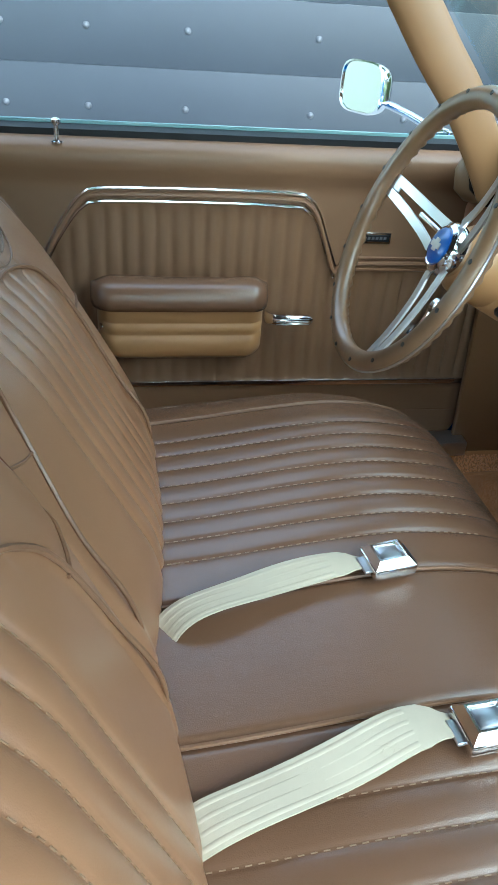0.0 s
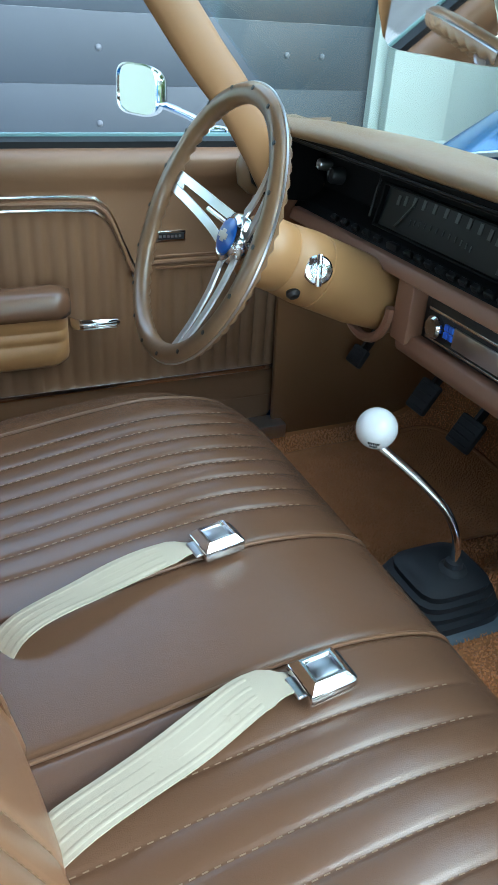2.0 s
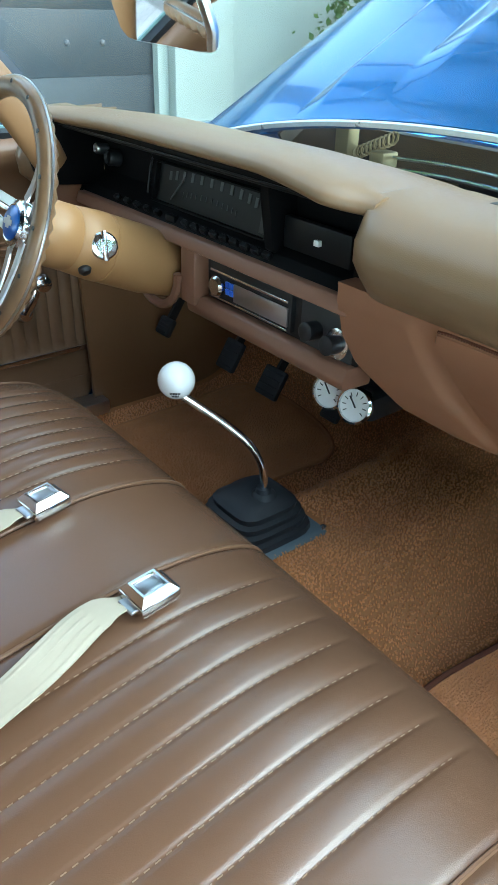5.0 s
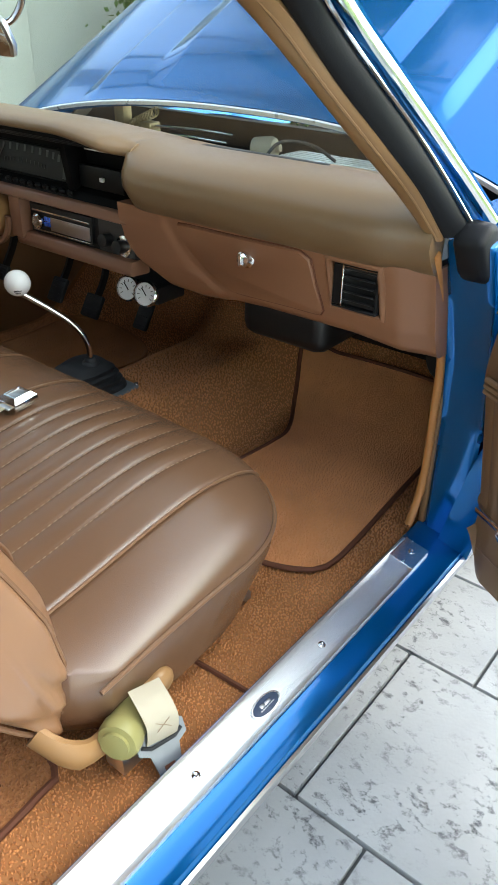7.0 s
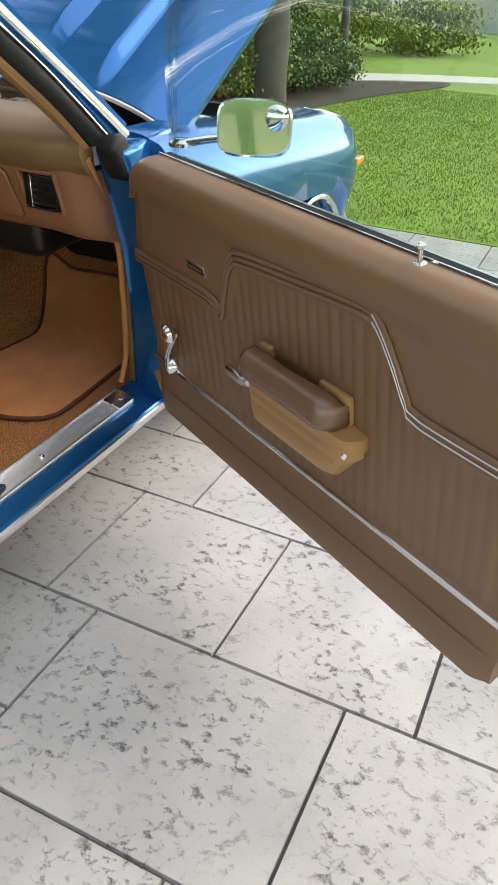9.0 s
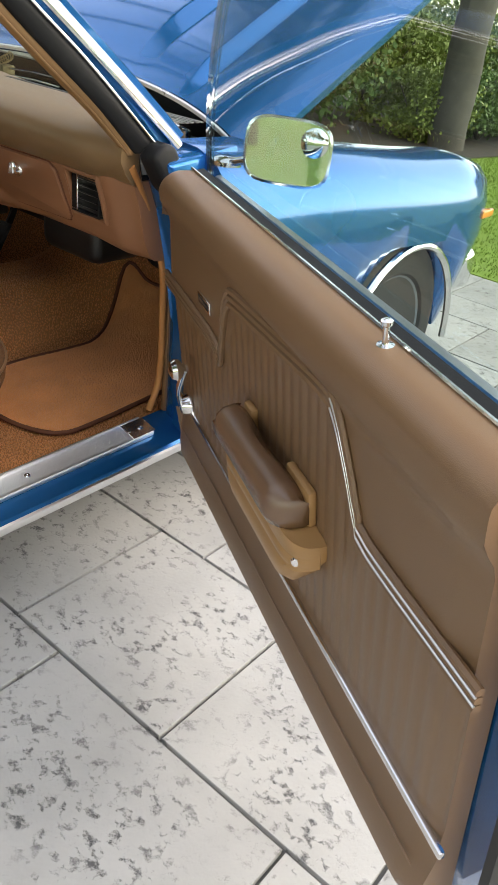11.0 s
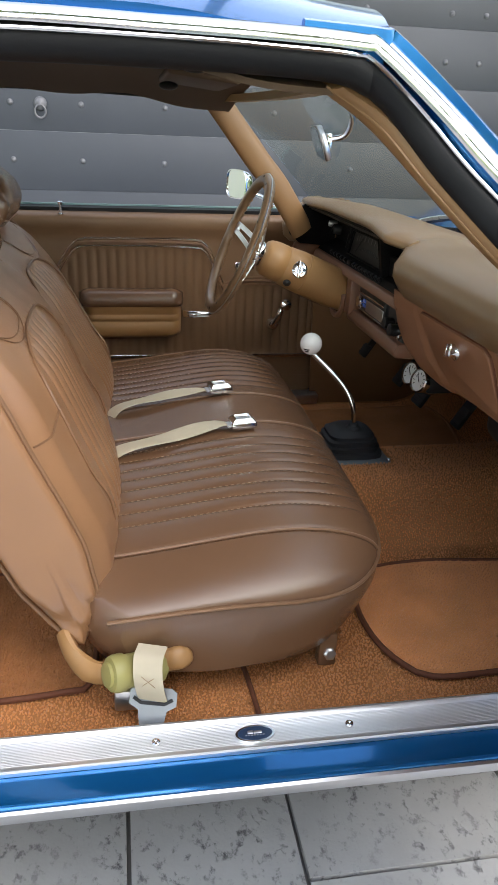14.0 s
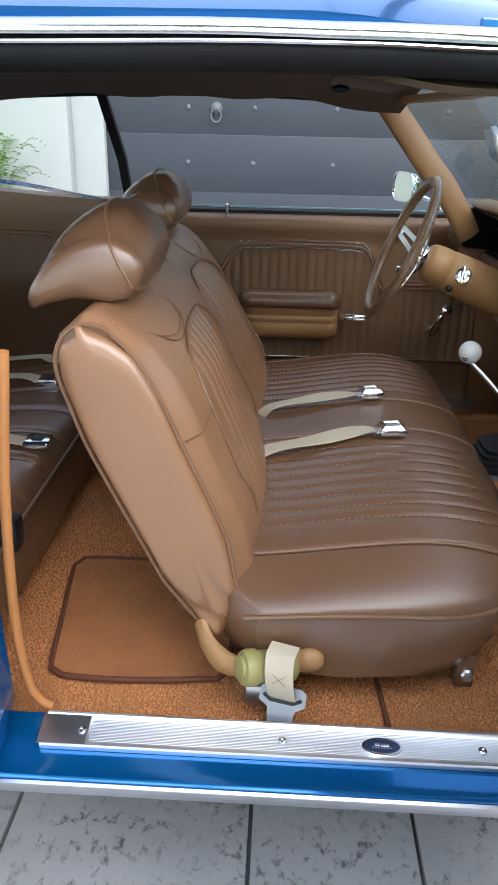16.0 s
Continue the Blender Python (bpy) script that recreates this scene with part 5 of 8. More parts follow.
sweep(bm, [(-0.622, 0.75, 0.92), (-0.64, 0.735, 1.06), (-0.672, 0.66, 1.225)], [(-0.012, -0.012), (0.012, -0.012), (0.012, 0.012), (-0.012, 0.012)], up=(0, 1, 0))
part("window_seal", bm, SEAL, car, "black rubber seal between the side windows")
# roof pillar behind
for side in (-1, 1):
    bm = bmesh.new()
    prism(bm, [(-1.32, 0.90), (-1.75, 0.90), (-1.30, 1.20), (-1.16, 1.20)], "y", side * 0.60, side * 0.70, 0.015)
    part("rear_pillar", bm, BLUE, car, "blue rear roof pillar")

bm = bmesh.new()
sheet(bm, lambda u, v: (lerp(-1.22, -1.74, u), lerp(-0.56, 0.56, v), lerp(1.19, 0.90, u) + 0.03 * (1 - (2 * v - 1) ** 2)), 8, 16, 0.005)
rw = part("rear_window", bm, TINT, car, "sloping rear window")
rw.visible_shadow = False


# ---- doors ----
# A door is built in its own axes: u from the hinge edge to the rear, w inwards from the panel, z up from the ground.
def door(m, k, label, far_side):
    """k shortens the trim along u; the open door's front edge leans back towards its top."""
    def P(u, w, z):
        if not far_side and u < 0.2:
            u += 0.050 * (1 - u / 0.2) * ramp(z, 0.68, 0.90)
        return Vector((u if u < 0.391 else 0.391 + (u - 0.391) * k, w, z))
    length = 1.12
    sec = [(-0.034, 0.33), (-0.034, 0.88), (-0.036, 0.905), (-0.078, 0.903), (-0.118, 0.872), (-0.142, 0.82), (-0.15, 0.70), (-0.125, 0.50), (-0.10, 0.36), (-0.075, 0.30), (-0.045, 0.30)]
    def corner(u):
        """The upper front corner of the open door is broadly rounded."""
        return 0.0 if far_side else 0.055 * max(0.0, 1 - u / 0.125) ** 2
    bm = bmesh.new()
    loft(bm, [[P(u, w, min(z, 0.905 - 1.15 * corner(u))) for w, z in sec] for u in (0.012, 0.03, 0.05, 0.08, 0.125, 0.5, 1.0, length)])
    t = shell = part("door", bm, BLUE, car, label, local=True)
    shell.matrix_basis = m
    bm = bmesh.new()
    sweep(bm, [P(length + 0.004, -0.045, z) for z in (0.33, 0.6, 0.87)], [(-0.012, -0.006), (0.012, -0.006), (0.012, 0.006), (-0.012, 0.006)], up=(1, 0, 0))
    part("edge_seal", bm, RUBBER, t, "black rubber edge seal", local=True)
    # padded trim panel: rounded top roll, pleated middle, plain kick strip
    front_line = [(0.0 if far_side else 0.022, 0.722), (0.30, 0.722), (0.341, 0.706), (0.362, 0.755), (0.382, 0.803), (0.402, 0.826), (0.435, 0.834), (0.60, 0.836), (0.755, 0.834), (0.785, 0.826), (0.806, 0.805), (0.835, 0.762), (0.86, 0.72), (0.89, 0.704), (1.08 if far_side else 1.10, 0.704)]

    def rise_(u):
        return 0.0 if far_side else 0.026 * ramp(u, 0.4, 0.85)

    def pleat_top(u):
        return rise_(u) + table([(0.0, 0.700), (0.30, 0.700), (0.345, 0.685), (0.40, 0.795), (0.43, 0.810), (0.76, 0.810), (0.795, 0.795), (0.86, 0.70), (0.89, 0.682), (1.08, 0.682)], u)
    TOP, flare = (0.886, 0.0) if far_side else (0.900, 0.021)
    bm = bmesh.new()
    rings = []
    nu = 260
    for i in range(nu + 1):
        u = lerp(0.0, 1.08, i / nu)
        e = ramp(-u, -0.06, 0.0) + ramp(u, 1.03, 1.08) * (1.0 if far_side else 0.4)
        r = [P(u, -0.032, 0.36), P(u, -0.012 + flare, 0.337 + 0.08 * e * e)]
        for j in range(44):
            top = TOP - 0.02 * e * e - corner(u)
            z = lerp(0.340 + 0.08 * e * e, top, j / 43)
            inside = ramp(pleat_top(u) - z, 0.0, 0.012) * ramp(z, 0.474, 0.482)
            pl = abs(math.sin(math.pi * u / 0.029)) ** 0.6
            w = 0.0015 - (0.007 if far_side else 0.0024) * (1 - pl) * inside - 0.003 * inside
            w += 0.016 * ramp(z, 0.835, 0.875) - 0.004 * ramp(0.47 - z, 0.0, 0.01) + flare * ramp(0.458 - z, 0.0, 0.11)
            r.append(P(u, w - 0.012 * e, z))
        for a in range(1, 7):
            q = a / 6 * math.pi / 2
            r.append(P(u, 0.0175 - 0.03 + 0.03 * math.cos(q) - 0.012 * e, top + 0.024 * math.sin(q)))
        r.append(P(u, -0.032, top + 0.022))
        rings.append(r)
    loft(bm, rings)
    panel = part("trim_panel", bm, DOOR_VINYL, t, "brown pleated vinyl door trim panel", local=True, sharp=70)
    # raised trim beads
    beads = ((0.0, 0.0034, CHROME, "bright trim bead"), (-0.022, 0.0030, CHROME, "bright trim bead"), (-0.011, 0.0045, PIPING, "raised vinyl bead"))
    if not far_side:
        beads = tuple((off, 0.0048, DOOR_VINYL, "raised vinyl bead") for off in (0.0, -0.0105, -0.021))
        for off in (-0.005, -0.016):
            bm = bmesh.new()
            tube(bm, smooth_path([P(u, 0.0078, z + off + rise_(u)) for u, z in front_line[9:]], 0.012), 0.0014, 6, up=(0, 1, 0))
            part("trim_bead", bm, STEEL, t, "thin bright trim bead", local=True)
    for off, rr, mat, lab in beads:
        bm = bmesh.new()
        line = [P(u, 0.0025 if far_side else 0.0040, z + off + rise_(u)) for u, z in front_line]
        line = line[2:] if mat in (CHROME, STEEL) else line
        tube(bm, smooth_path(line, 0.012), rr, 7, up=(0, 1, 0))
        part("trim_bead", bm, mat, t, lab, local=True)
    for dz in (0.0, -0.022):
        bm = bmesh.new()
        tube(bm, [P(0.025, 0.0025, 0.722 + dz), P(0.30, 0.0025, 0.722 + dz)], 0.0028, 6, up=(0, 1, 0))
        part("trim_bead", bm, PIPING, t, "raised vinyl bead", local=True)
    bm = bmesh.new()
    box(bm, P(0.015, -0.002, 0.462), P(1.07 if far_side else 1.095, 0.006, 0.474), 0.0025, 2)
    part("lower_moulding", bm, CHROME, t, "thin bright moulding", local=True)
    bm = bmesh.new()
    box(bm, P(0.03, flare * 0.55, 0.398), P(1.06, 0.001 + flare * 0.55, 0.401), 0.0004, 1)
    part("kick_crease", bm, PIPING, t, "pressed crease", local=True)
    # small name plate
    bm = bmesh.new()
    box(bm, P(0.243, 0.0, 0.749), P(0.303, 0.005, 0.769), 0.0015, 2)
    plate = part("name_plate", bm, CHROME, t, "small bright plate", local=True)
    bm = bmesh.new()
    box(bm, P(0.246, 0.004, 0.753), P(0.300, 0.0056, 0.765), 0.0005, 1)
    part("plate_inlay", bm, BLACK, t, "black inlay", local=True)
    bm = bmesh.new()
    for i in range(6):
        box(bm, P(0.252 + i * 0.0075, 0.0056, 0.7565), P(0.257 + i * 0.0075, 0.0062, 0.7615))
    part("plate_bars", bm, STEEL, t, "pale bars", local=True)
    # armrest: tan base with two grooves, padded top, bright screw
    bm = bmesh.new()
    rings = []
    for i in range(71):
        end_u = 0.772 if far_side else 0.768
        start_u = 0.472 if far_side else 0.464
        u = lerp(start_u, end_u, i / 70)
        tail = 0.040 if far_side else 0.075
        e = max(0.0, (start_u + 0.035 - u) / 0.035, (u - end_u + tail) / tail)
        dep = (0.066 if far_side else 0.043) * (0.15 + 0.85 * max(0.0, 1 - e ** 2.5) ** 0.5)
        drop = 0.0 if far_side else max(0.0, (u - end_u + tail) / tail) ** 2.2
        lo = 0.545 + 0.012 * e + (0.0 if far_side else 0.055 * ramp(u, 0.69, 0.775) ** 2)
        rings.append([P(u, -0.004, lo), P(u, dep * 0.6, lo - 0.004), P(u, dep * 0.93, lo + 0.010), P(u, dep, lo + 0.028), P(u, dep * 1.0, 0.592), P(u, dep * 0.965, 0.594), P(u, dep * 0.965, 0.599), P(u, dep * 1.0, 0.601), P(u, dep * 1.02, 0.615), P(u, dep * 0.98, 0.617), P(u, dep * 0.98, 0.621), P(u, dep * 1.02, 0.623), P(u, dep * 1.02, 0.648), P(u, -0.004, 0.648)])
        rings[-1] = [Vector((p.x, p.y, lerp(p.z, lo + (p.z - lo) * 0.62, drop))) for p in rings[-1]]
    loft(bm, rings)
    arm = part("armrest", bm, TAN, t, "tan grooved plastic armrest base", local=True, sharp=75)
    bm = bmesh.new()
    rings = []
    for i in range(71):
        end_u = 0.782 if far_side else 0.734
        start_u = 0.466 if far_side else 0.458
        u = lerp(start_u, end_u, i / 70)
        e = max(0.0, (start_u + 0.035 - u) / 0.035, (u - end_u + 0.040) / 0.040)
        q = (0.080 if far_side else 0.057) * (0.30 + 0.70 * math.sqrt(max(0.0, 1 - e * e)))
        dip = 0.010 * math.exp(-((u - 0.60) / 0.07) ** 2) if far_side else 0.012 * math.exp(-((u - 0.590) / 0.055) ** 2)
        h = 0.694 - 0.016 * e * e
        c0, c1, c2 = (min(v + dip * (1.5 if far_side else 0.5), q * f) for v, f in ((0.004, 0.30), (0.018, 0.55), (0.008, 0.40)))
        rings.append([P(u, c0, 0.647), P(u, q * 0.92, 0.644), P(u, q, 0.655), P(u, q, 0.668 - 0.006 * e), P(u, q * 0.93, h - 0.010), P(u, q * 0.75, h - 0.002), P(u, q * 0.45, h), P(u, c1, h - 0.003), P(u, c2, h - 0.012)])
    loft(bm, rings)
    part("arm_pad", bm, VINYL, t, "padded brown vinyl top", local=True, sharp=120)
    for u0, u1 in (() if far_side else ((0.476, 0.512), (0.655, 0.735))):
        bm = bmesh.new()
        box(bm, P(u0, -0.002, 0.64), P(u1, 0.010, 0.692), 0.004)
        part("pad_back", bm, TAN, t, "tan rear lip of the armrest", local=True)
    bm = bmesh.new()
    revolve(bm, [(0.007, 0.0), (0.006, 0.004), (0.003, 0.005)], toward(P(0.762 if far_side else 0.748, 0.045 if far_side else 0.030, 0.606), (0.9, 0.35, 0)), 12)
    part("screw", bm, CHROME, t, "bright screw", local=True)
    # inside handle
    bm = bmesh.new()
    loft(bm, [[P(u, w0 + a, 0.610 + b) for a, b in circle(h, 10, h * 1.25)] for u, w0, h in ((0.378, 0.026, 0.004), (0.384, 0.027, 0.0075), (0.43, 0.028, 0.0085), (0.452, 0.024, 0.0085), (0.462, 0.014, 0.009), (0.466, 0.0, 0.009))])
    hd = part("inside_handle", bm, CHROME, t, "chrome pull handle", local=True)
    bm = bmesh.new()
    for dz in (-0.004, 0.001, 0.006):
        box(bm, P(0.386, 0.0345, 0.608 + dz), P(0.448, 0.0362, 0.6095 + dz), 0.0004, 1)
    part("handle_ribs", bm, STEEL, t, "fine ribs", local=True)
    # window crank
    cu = 0.102 if not far_side else 0.175
    bm = bmesh.new()
    revolve(bm, [(0.021, 0.0), (0.021, 0.006), (0.014, 0.020), (0.004, 0.022)], toward(P(cu, 0.0, 0.478 if not far_side else 0.575), (0, 1, 0)), 20)
    cr = part("window_crank", bm, CHROME, t, "chrome window crank", local=True)
    c0 = P(cu, 0.020, 0.478 if not far_side else 0.575)
    c1 = c0 + Vector((0.080, 0.002, 0.125)) if not far_side else c0 + Vector((-0.03, 0.012, 0.07))
    bm = bmesh.new()
    sweep(bm, smooth_path([c0, (c0 + c1) / 2 + Vector((0, 0.008, 0)), c1], 0.01), [(a, b * 0.5) for a, b in circle(0.009, 8)], up=(0, 1, 0))
    part("crank_arm", bm, CHROME, t, "chrome crank arm", local=True)
    bm = bmesh.new()
    revolve(bm, [(0.006, 0.0), (0.008, 0.004), (0.017, 0.010), (0.020, 0.018), (0.016, 0.026), (0.006, 0.030), (0.001, 0.0305)], toward(c1, (0, 1, 0)), 20)
    part("crank_knob", bm, CHROME, t, "round chrome knob", local=True)
    # lock button
    bm = bmesh.new()
    revolve(bm, [(0.0115, 0.0), (0.0115, 0.002), (0.0045, 0.0035), (0.0042, 0.026), (0.0075, 0.029), (0.0078, 0.034), (0.005, 0.0365), (0.001, 0.037)], Matrix.Translation(P(0.822, 0.004, 0.902) if far_side else P(0.847, -0.018, 0.9225)) @ Matrix.Scale(1.0 if far_side else 0.72, 4), 18)
    part("lock_button", bm, CHROME, t, "chrome lock button", local=True)
    # belt line: seal, bright bead, glass
    bm = bmesh.new()
    sweep(bm, [P(u, -0.040, 0.922) for u in (0.03 if far_side else 0.115, 0.3, 0.7, 1.08)], [(-0.027, -0.02), (0.009, -0.02), (0.009, 0.001), (-0.027, -0.002)])
    part("belt_seal", bm, SEAL, t, "black rubber belt seal", local=True)
    bm = bmesh.new()
    tube(bm, [P(u, -0.0325, 0.9235 if not far_side else 0.917) for u in (0.01 if far_side else 0.105, 0.3, 0.7, 1.08)], 0.0022, 6)
    part("belt_bead", bm, CHROME, t, "thin bright bead", local=True)
    bm = bmesh.new()
    sweep(bm, [P(u, -0.074, 0.905) for u in (0.0 if far_side else 0.11, 0.3, 0.7, 1.1)], [(-0.007, -0.012), (0.007, -0.012), (0.007, 0.000), (0.003, 0.004), (-0.005, 0.003)])
    part("belt_moulding", bm, CHROME if far_side else STEEL, t, "bright outer belt moulding" if far_side else "thin bright outer belt moulding", local=True)
    if far_side:
        bm = bmesh.new()
        box(bm, P(0.10, -0.054, 0.900), P(1.06, -0.049, 0.929), 0.001, 1)
        part("window_glass", bm, GLASS_TOP, t, "lowered door glass with a green edge", local=True)
    if not far_side:
        bm = bmesh.new()
        sheet(bm, lambda a, b: P(lerp(0.118, lerp(1.08, 1.02, b), a), -0.056 - 0.055 * b * b, lerp(0.90, 1.222, b)), 10, 8)
        g = part("window_glass", bm, GLASS, t, "raised clear door glass", local=True)
        g.visible_shadow = False
        for u0, u1, wd in ((0.118, 0.112, 0.0075), (0.160, 0.128, 0.0035)):
            bm = bmesh.new()
            sweep(bm, [P(lerp(u1, u0, b ** 0.6), -0.059 - 0.055 * b * b, lerp(0.915, 1.222, b)) for b in [i / 12 for i in range(13)]], [(-wd, -0.0022), (wd, -0.0022), (wd, 0.0022), (-wd, 0.0022)], up=(0, 1, 0))
            part("glass_edge", bm, GLASS_RIM, t, "pale ground front edge of the door glass", local=True)
    return t


LEFT_DOOR = Matrix.Translation((0.48, 0.80, 0)) @ Matrix(((-1, 0, 0, 0), (0, -1, 0, 0), (0, 0, 1, 0), (0, 0, 0, 1)))
door(LEFT_DOOR, 1.0, "closed door with brown pleated trim and tan armrest", True)
OPEN, LEAN_IN = radians(59.85), math.atan(0.165)
ux, uy, nx, ny = -math.cos(OPEN), -math.sin(OPEN), -math.sin(OPEN), math.cos(OPEN)
cb, sb = math.cos(LEAN_IN), math.sin(LEAN_IN)
RIGHT_DOOR = Matrix(((ux, nx * cb, nx * sb, 0.4374 - nx * sb * 0.6), (uy, ny * cb, ny * sb, -0.7626 - ny * sb * 0.6), (0, -sb, cb, 0.6 - 0.6 * cb), (0, 0, 0, 1)))
door(RIGHT_DOOR, 0.88, "open blue door with brown pleated trim and tan armrest", False)


def door_mirror(m, foot, label, spot=False):
    """A chrome mirror head in the axes of m (z looks out of the glass), on a bent arm from its foot."""
    t = thing("door_mirror", label, "car mirror", m, "door mirrors")

    def outline(a, b, n=40, p=4.0):
        pts = []
        for i in range(n):
            q = 2 * math.pi * i / n
            c, s = math.cos(q), math.sin(q)
            r = (abs(c) ** p + abs(s) ** p) ** (-1 / p)
            pts.append((a * c * r, b * s * r))
        return pts
    bm = bmesh.new()
    loft(bm, [[m @ Vector((x, y, h)) for x, y in outline(a * 0.94, b * 0.94)] for a, b, h in ((0.020, 0.014, -0.046), (0.046, 0.034, -0.036), (0.062, 0.045, -0.016), (0.066, 0.048, 0.0), (0.066, 0.048, 0.004), (0.0625, 0.0445, 0.005), (0.062, 0.044, 0.001))])
    head = part("housing", bm, CHROME, t, "chrome mirror shell", sharp=50)
    bm = bmesh.new()
    loft(bm, [[m @ Vector((x, y, h)) for x, y in outline(0.0618 * 0.94, 0.0438 * 0.94)] for h in (0.0005, 0.0016)])
    part("mirror_glass", bm, MIRROR, t, "silvered mirror glass")
    if spot:
        bm = bmesh.new()
        revolve(bm, [(0.0195, 0.001), (0.0195, 0.004), (0.018, 0.005), (0.015, 0.0068), (0.010, 0.0084), (0.005, 0.0093), (0.0005, 0.0096)], m @ Matrix.Translation((0.036, 0.017, 0)), 28)
        part("blind_spot_mirror", bm, MIRROR, t, "small round convex stick-on mirror")
    bm = bmesh.new()
    head_at = m @ Vector((0.0, -0.02, -0.034))
    tube(bm, smooth_path([head_at, head_at.lerp(Vector(foot), 0.45) + Vector((0, 0, 0.004)), Vector(foot)], 0.01), 0.0075, 10)
    part("arm", bm, CHROME, t, "chrome mirror arm")
    bm = bmesh.new()
    revolve(bm, [(0.026, -0.004), (0.026, 0.003), (0.018, 0.008), (0.008, 0.010)], toward(foot, (0, 0, 1)), 22)
    part("foot", bm, CHROME, t, "chrome mirror foot")


def facing(at, direction):
    z = Vector(direction).normalized()
    x = Vector((0, 0, 1)).cross(z).normalized()
    y = z.cross(x)
    return Matrix(((x.x, y.x, z.x, at[0]), (x.y, y.y, z.y, at[1]), (x.z, y.z, z.z, at[2]), (0, 0, 0, 1)))


door_mirror(facing((0.205, 0.99, 0.985), (-0.93, -0.38, 0.02)), (0.335, 0.905, 0.925), "chrome rectangular mirror on the closed door")
rm = Vector((0.333, -1.066, 0.989))
rm = rm + Vector((0.004, 0.008, 0))
door_mirror(facing(rm, (-0.62, -0.30, 0.025)), tuple(RIGHT_DOOR @ Vector((0.095, -0.10, 0.918))), "chrome rectangular mirror with round spot mirror on open door", True)

# ---- dashboard ----
dash = thing("dashboard", "saddle-brown padded dashboard with black instrument panel", "dashboard", (0.5, 0, 0.7))


PAD_DEEP = [(0.402, 0.843), (0.390, 0.848), (0.374, 0.868), (0.362, 0.890), (0.364, 0.912), (0.386, 0.935), (0.425, 0.948), (0.50, 0.954), (0.60, 0.937), (0.715, 0.893), (0.715, 0.84)]
PAD_HOOD = [(0.395, 0.957), (0.378, 0.956), (0.368, 0.959), (0.364, 0.966), (0.368, 0.974), (0.384, 0.981), (0.43, 0.983), (0.50, 0.974), (0.60, 0.948), (0.715, 0.897), (0.715, 0.888)]


def pad_back(y):
    """Where the pad ends at the windshield."""
    return 0.728 - 0.31 * min(1.0, abs(y / 0.675)) ** 2.2


def pad_rings(profile):
    return [[(min(x, pad_back(y) + 0.02 * (z - 0.85)), y, z) for x, z in row] for y, row in profile]


def passenger_row(y):
    """The deep roll before the passenger; its inner end is rounded off."""
    q = min(1.0, max(0.0, (y + 0.098) / 0.056))
    inset = 1 - math.sqrt(max(0.0, 1 - q ** 2.2))
    k2 = ramp(y, -0.14, 0.14)
    end = ramp(-y, 0.56, 0.655)
    row = []
    for n, ((a, b), (c, d)) in enumerate(zip(PAD_DEEP, PAD_HOOD)):
        x, z = (a, b) if n < 5 or n == 10 else (a, lerp(b, d, k2 * (0.7 if n == 5 else 1.0)))
        x += 0.02 * end if a < 0.45 else 0.0
        x += inset * (0.034, 0.040, 0.042, 0.040, 0.034, 0.022, 0.0, 0.0, 0.0, 0.0, 0.0)[n]
        row.append((x, z + (0.010 * inset if n < 3 else 0.0)))
    return row


def hood_row(y):
    """The thin padded hood over the instruments."""
    k2 = ramp(y, -0.14, 0.14)
    row = []
    for n, ((a, b), (c, d)) in enumerate(zip(PAD_DEEP, PAD_HOOD)):
        z = d - 0.030 * (1 - k2) if n < 6 else lerp(b, d, k2) if n < 10 else d
        c += 0.034 * (1 - ramp(y, -0.056, 0.004)) if n < 6 else 0.0
        row.append((c, z - 0.008 * ramp(y, 0.45, 0.72) - 0.0012 * ramp(-y, 0.0, 0.03)))
    return row


bm = bmesh.new()
loft(bm, pad_rings([(y, passenger_row(y)) for y in [lerp(-0.665, -0.12, i / 26) for i in range(27)] + [lerp(-0.115, -0.042, i / 40) for i in range(41)]]))
pad = part("pad", bm, DASH_PAD, dash, "padded brown vinyl dash top", sharp=75)
def hood_ring(y):
    """The hood row cut off where the windshield begins."""
    row, xb = hood_row(y), pad_back(y)
    top = [(x, z) for x, z in row[5:10]]
    out = [(x, y, z) if x <= xb else (xb, y, table(top, xb)) for x, z in row[:10]]
    return out + [(min(row[10][0], xb), y, max(row[10][1], out[9][2] - 0.014))]


bm = bmesh.new()
loft(bm, [hood_ring(y) for y in [lerp(-0.056, 0.06, i / 24) for i in range(25)] + [lerp(0.07, 0.745, i / 80) for i in range(81)]])
part("instrument_hood", bm, DASH_PAD, dash, "thin padded hood over the instruments", sharp=60)
# far end cheek by the door
bm = bmesh.new()
loft(bm, [[(0.36 + 0.06 * (1 - q) + (x - 0.36), lerp(0.703, 0.760, i / 10), z) for x, z in [(0.330, 0.845), (0.310, 0.862), (0.306, 0.895), (0.325, 0.936), (0.37, 0.962), (0.44, 0.968), (0.44, 0.845)]] for i, q in [(i, math.sin(math.pi * i / 10) ** 0.4) for i in range(11)]])
part("pad_end", bm, DASH_PAD, pad, "rounded padded end by the door", sharp=60)
bm = bmesh.new()
box(bm, (0.345, 0.712, 0.735), (0.47, 0.758, 0.842), 0.012)
part("end_panel", bm, DASH_LOW, dash, "brown plastic end panel")
# defroster slots
for y0, y1, x in ((-0.40, -0.125, 0.522), (0.03, 0.11, 0.60)):
    bm = bmesh.new()
    zc = table([(0.5, 0.9545), (0.60, 0.9380), (0.715, 0.893)], x)
    box(bm, (x - 0.007, y0, zc - 0.004), (x + 0.007, y1, zc + 0.0012), 0.001)
    part("defroster_slot", bm, BLACK, pad, "dark defroster slot")

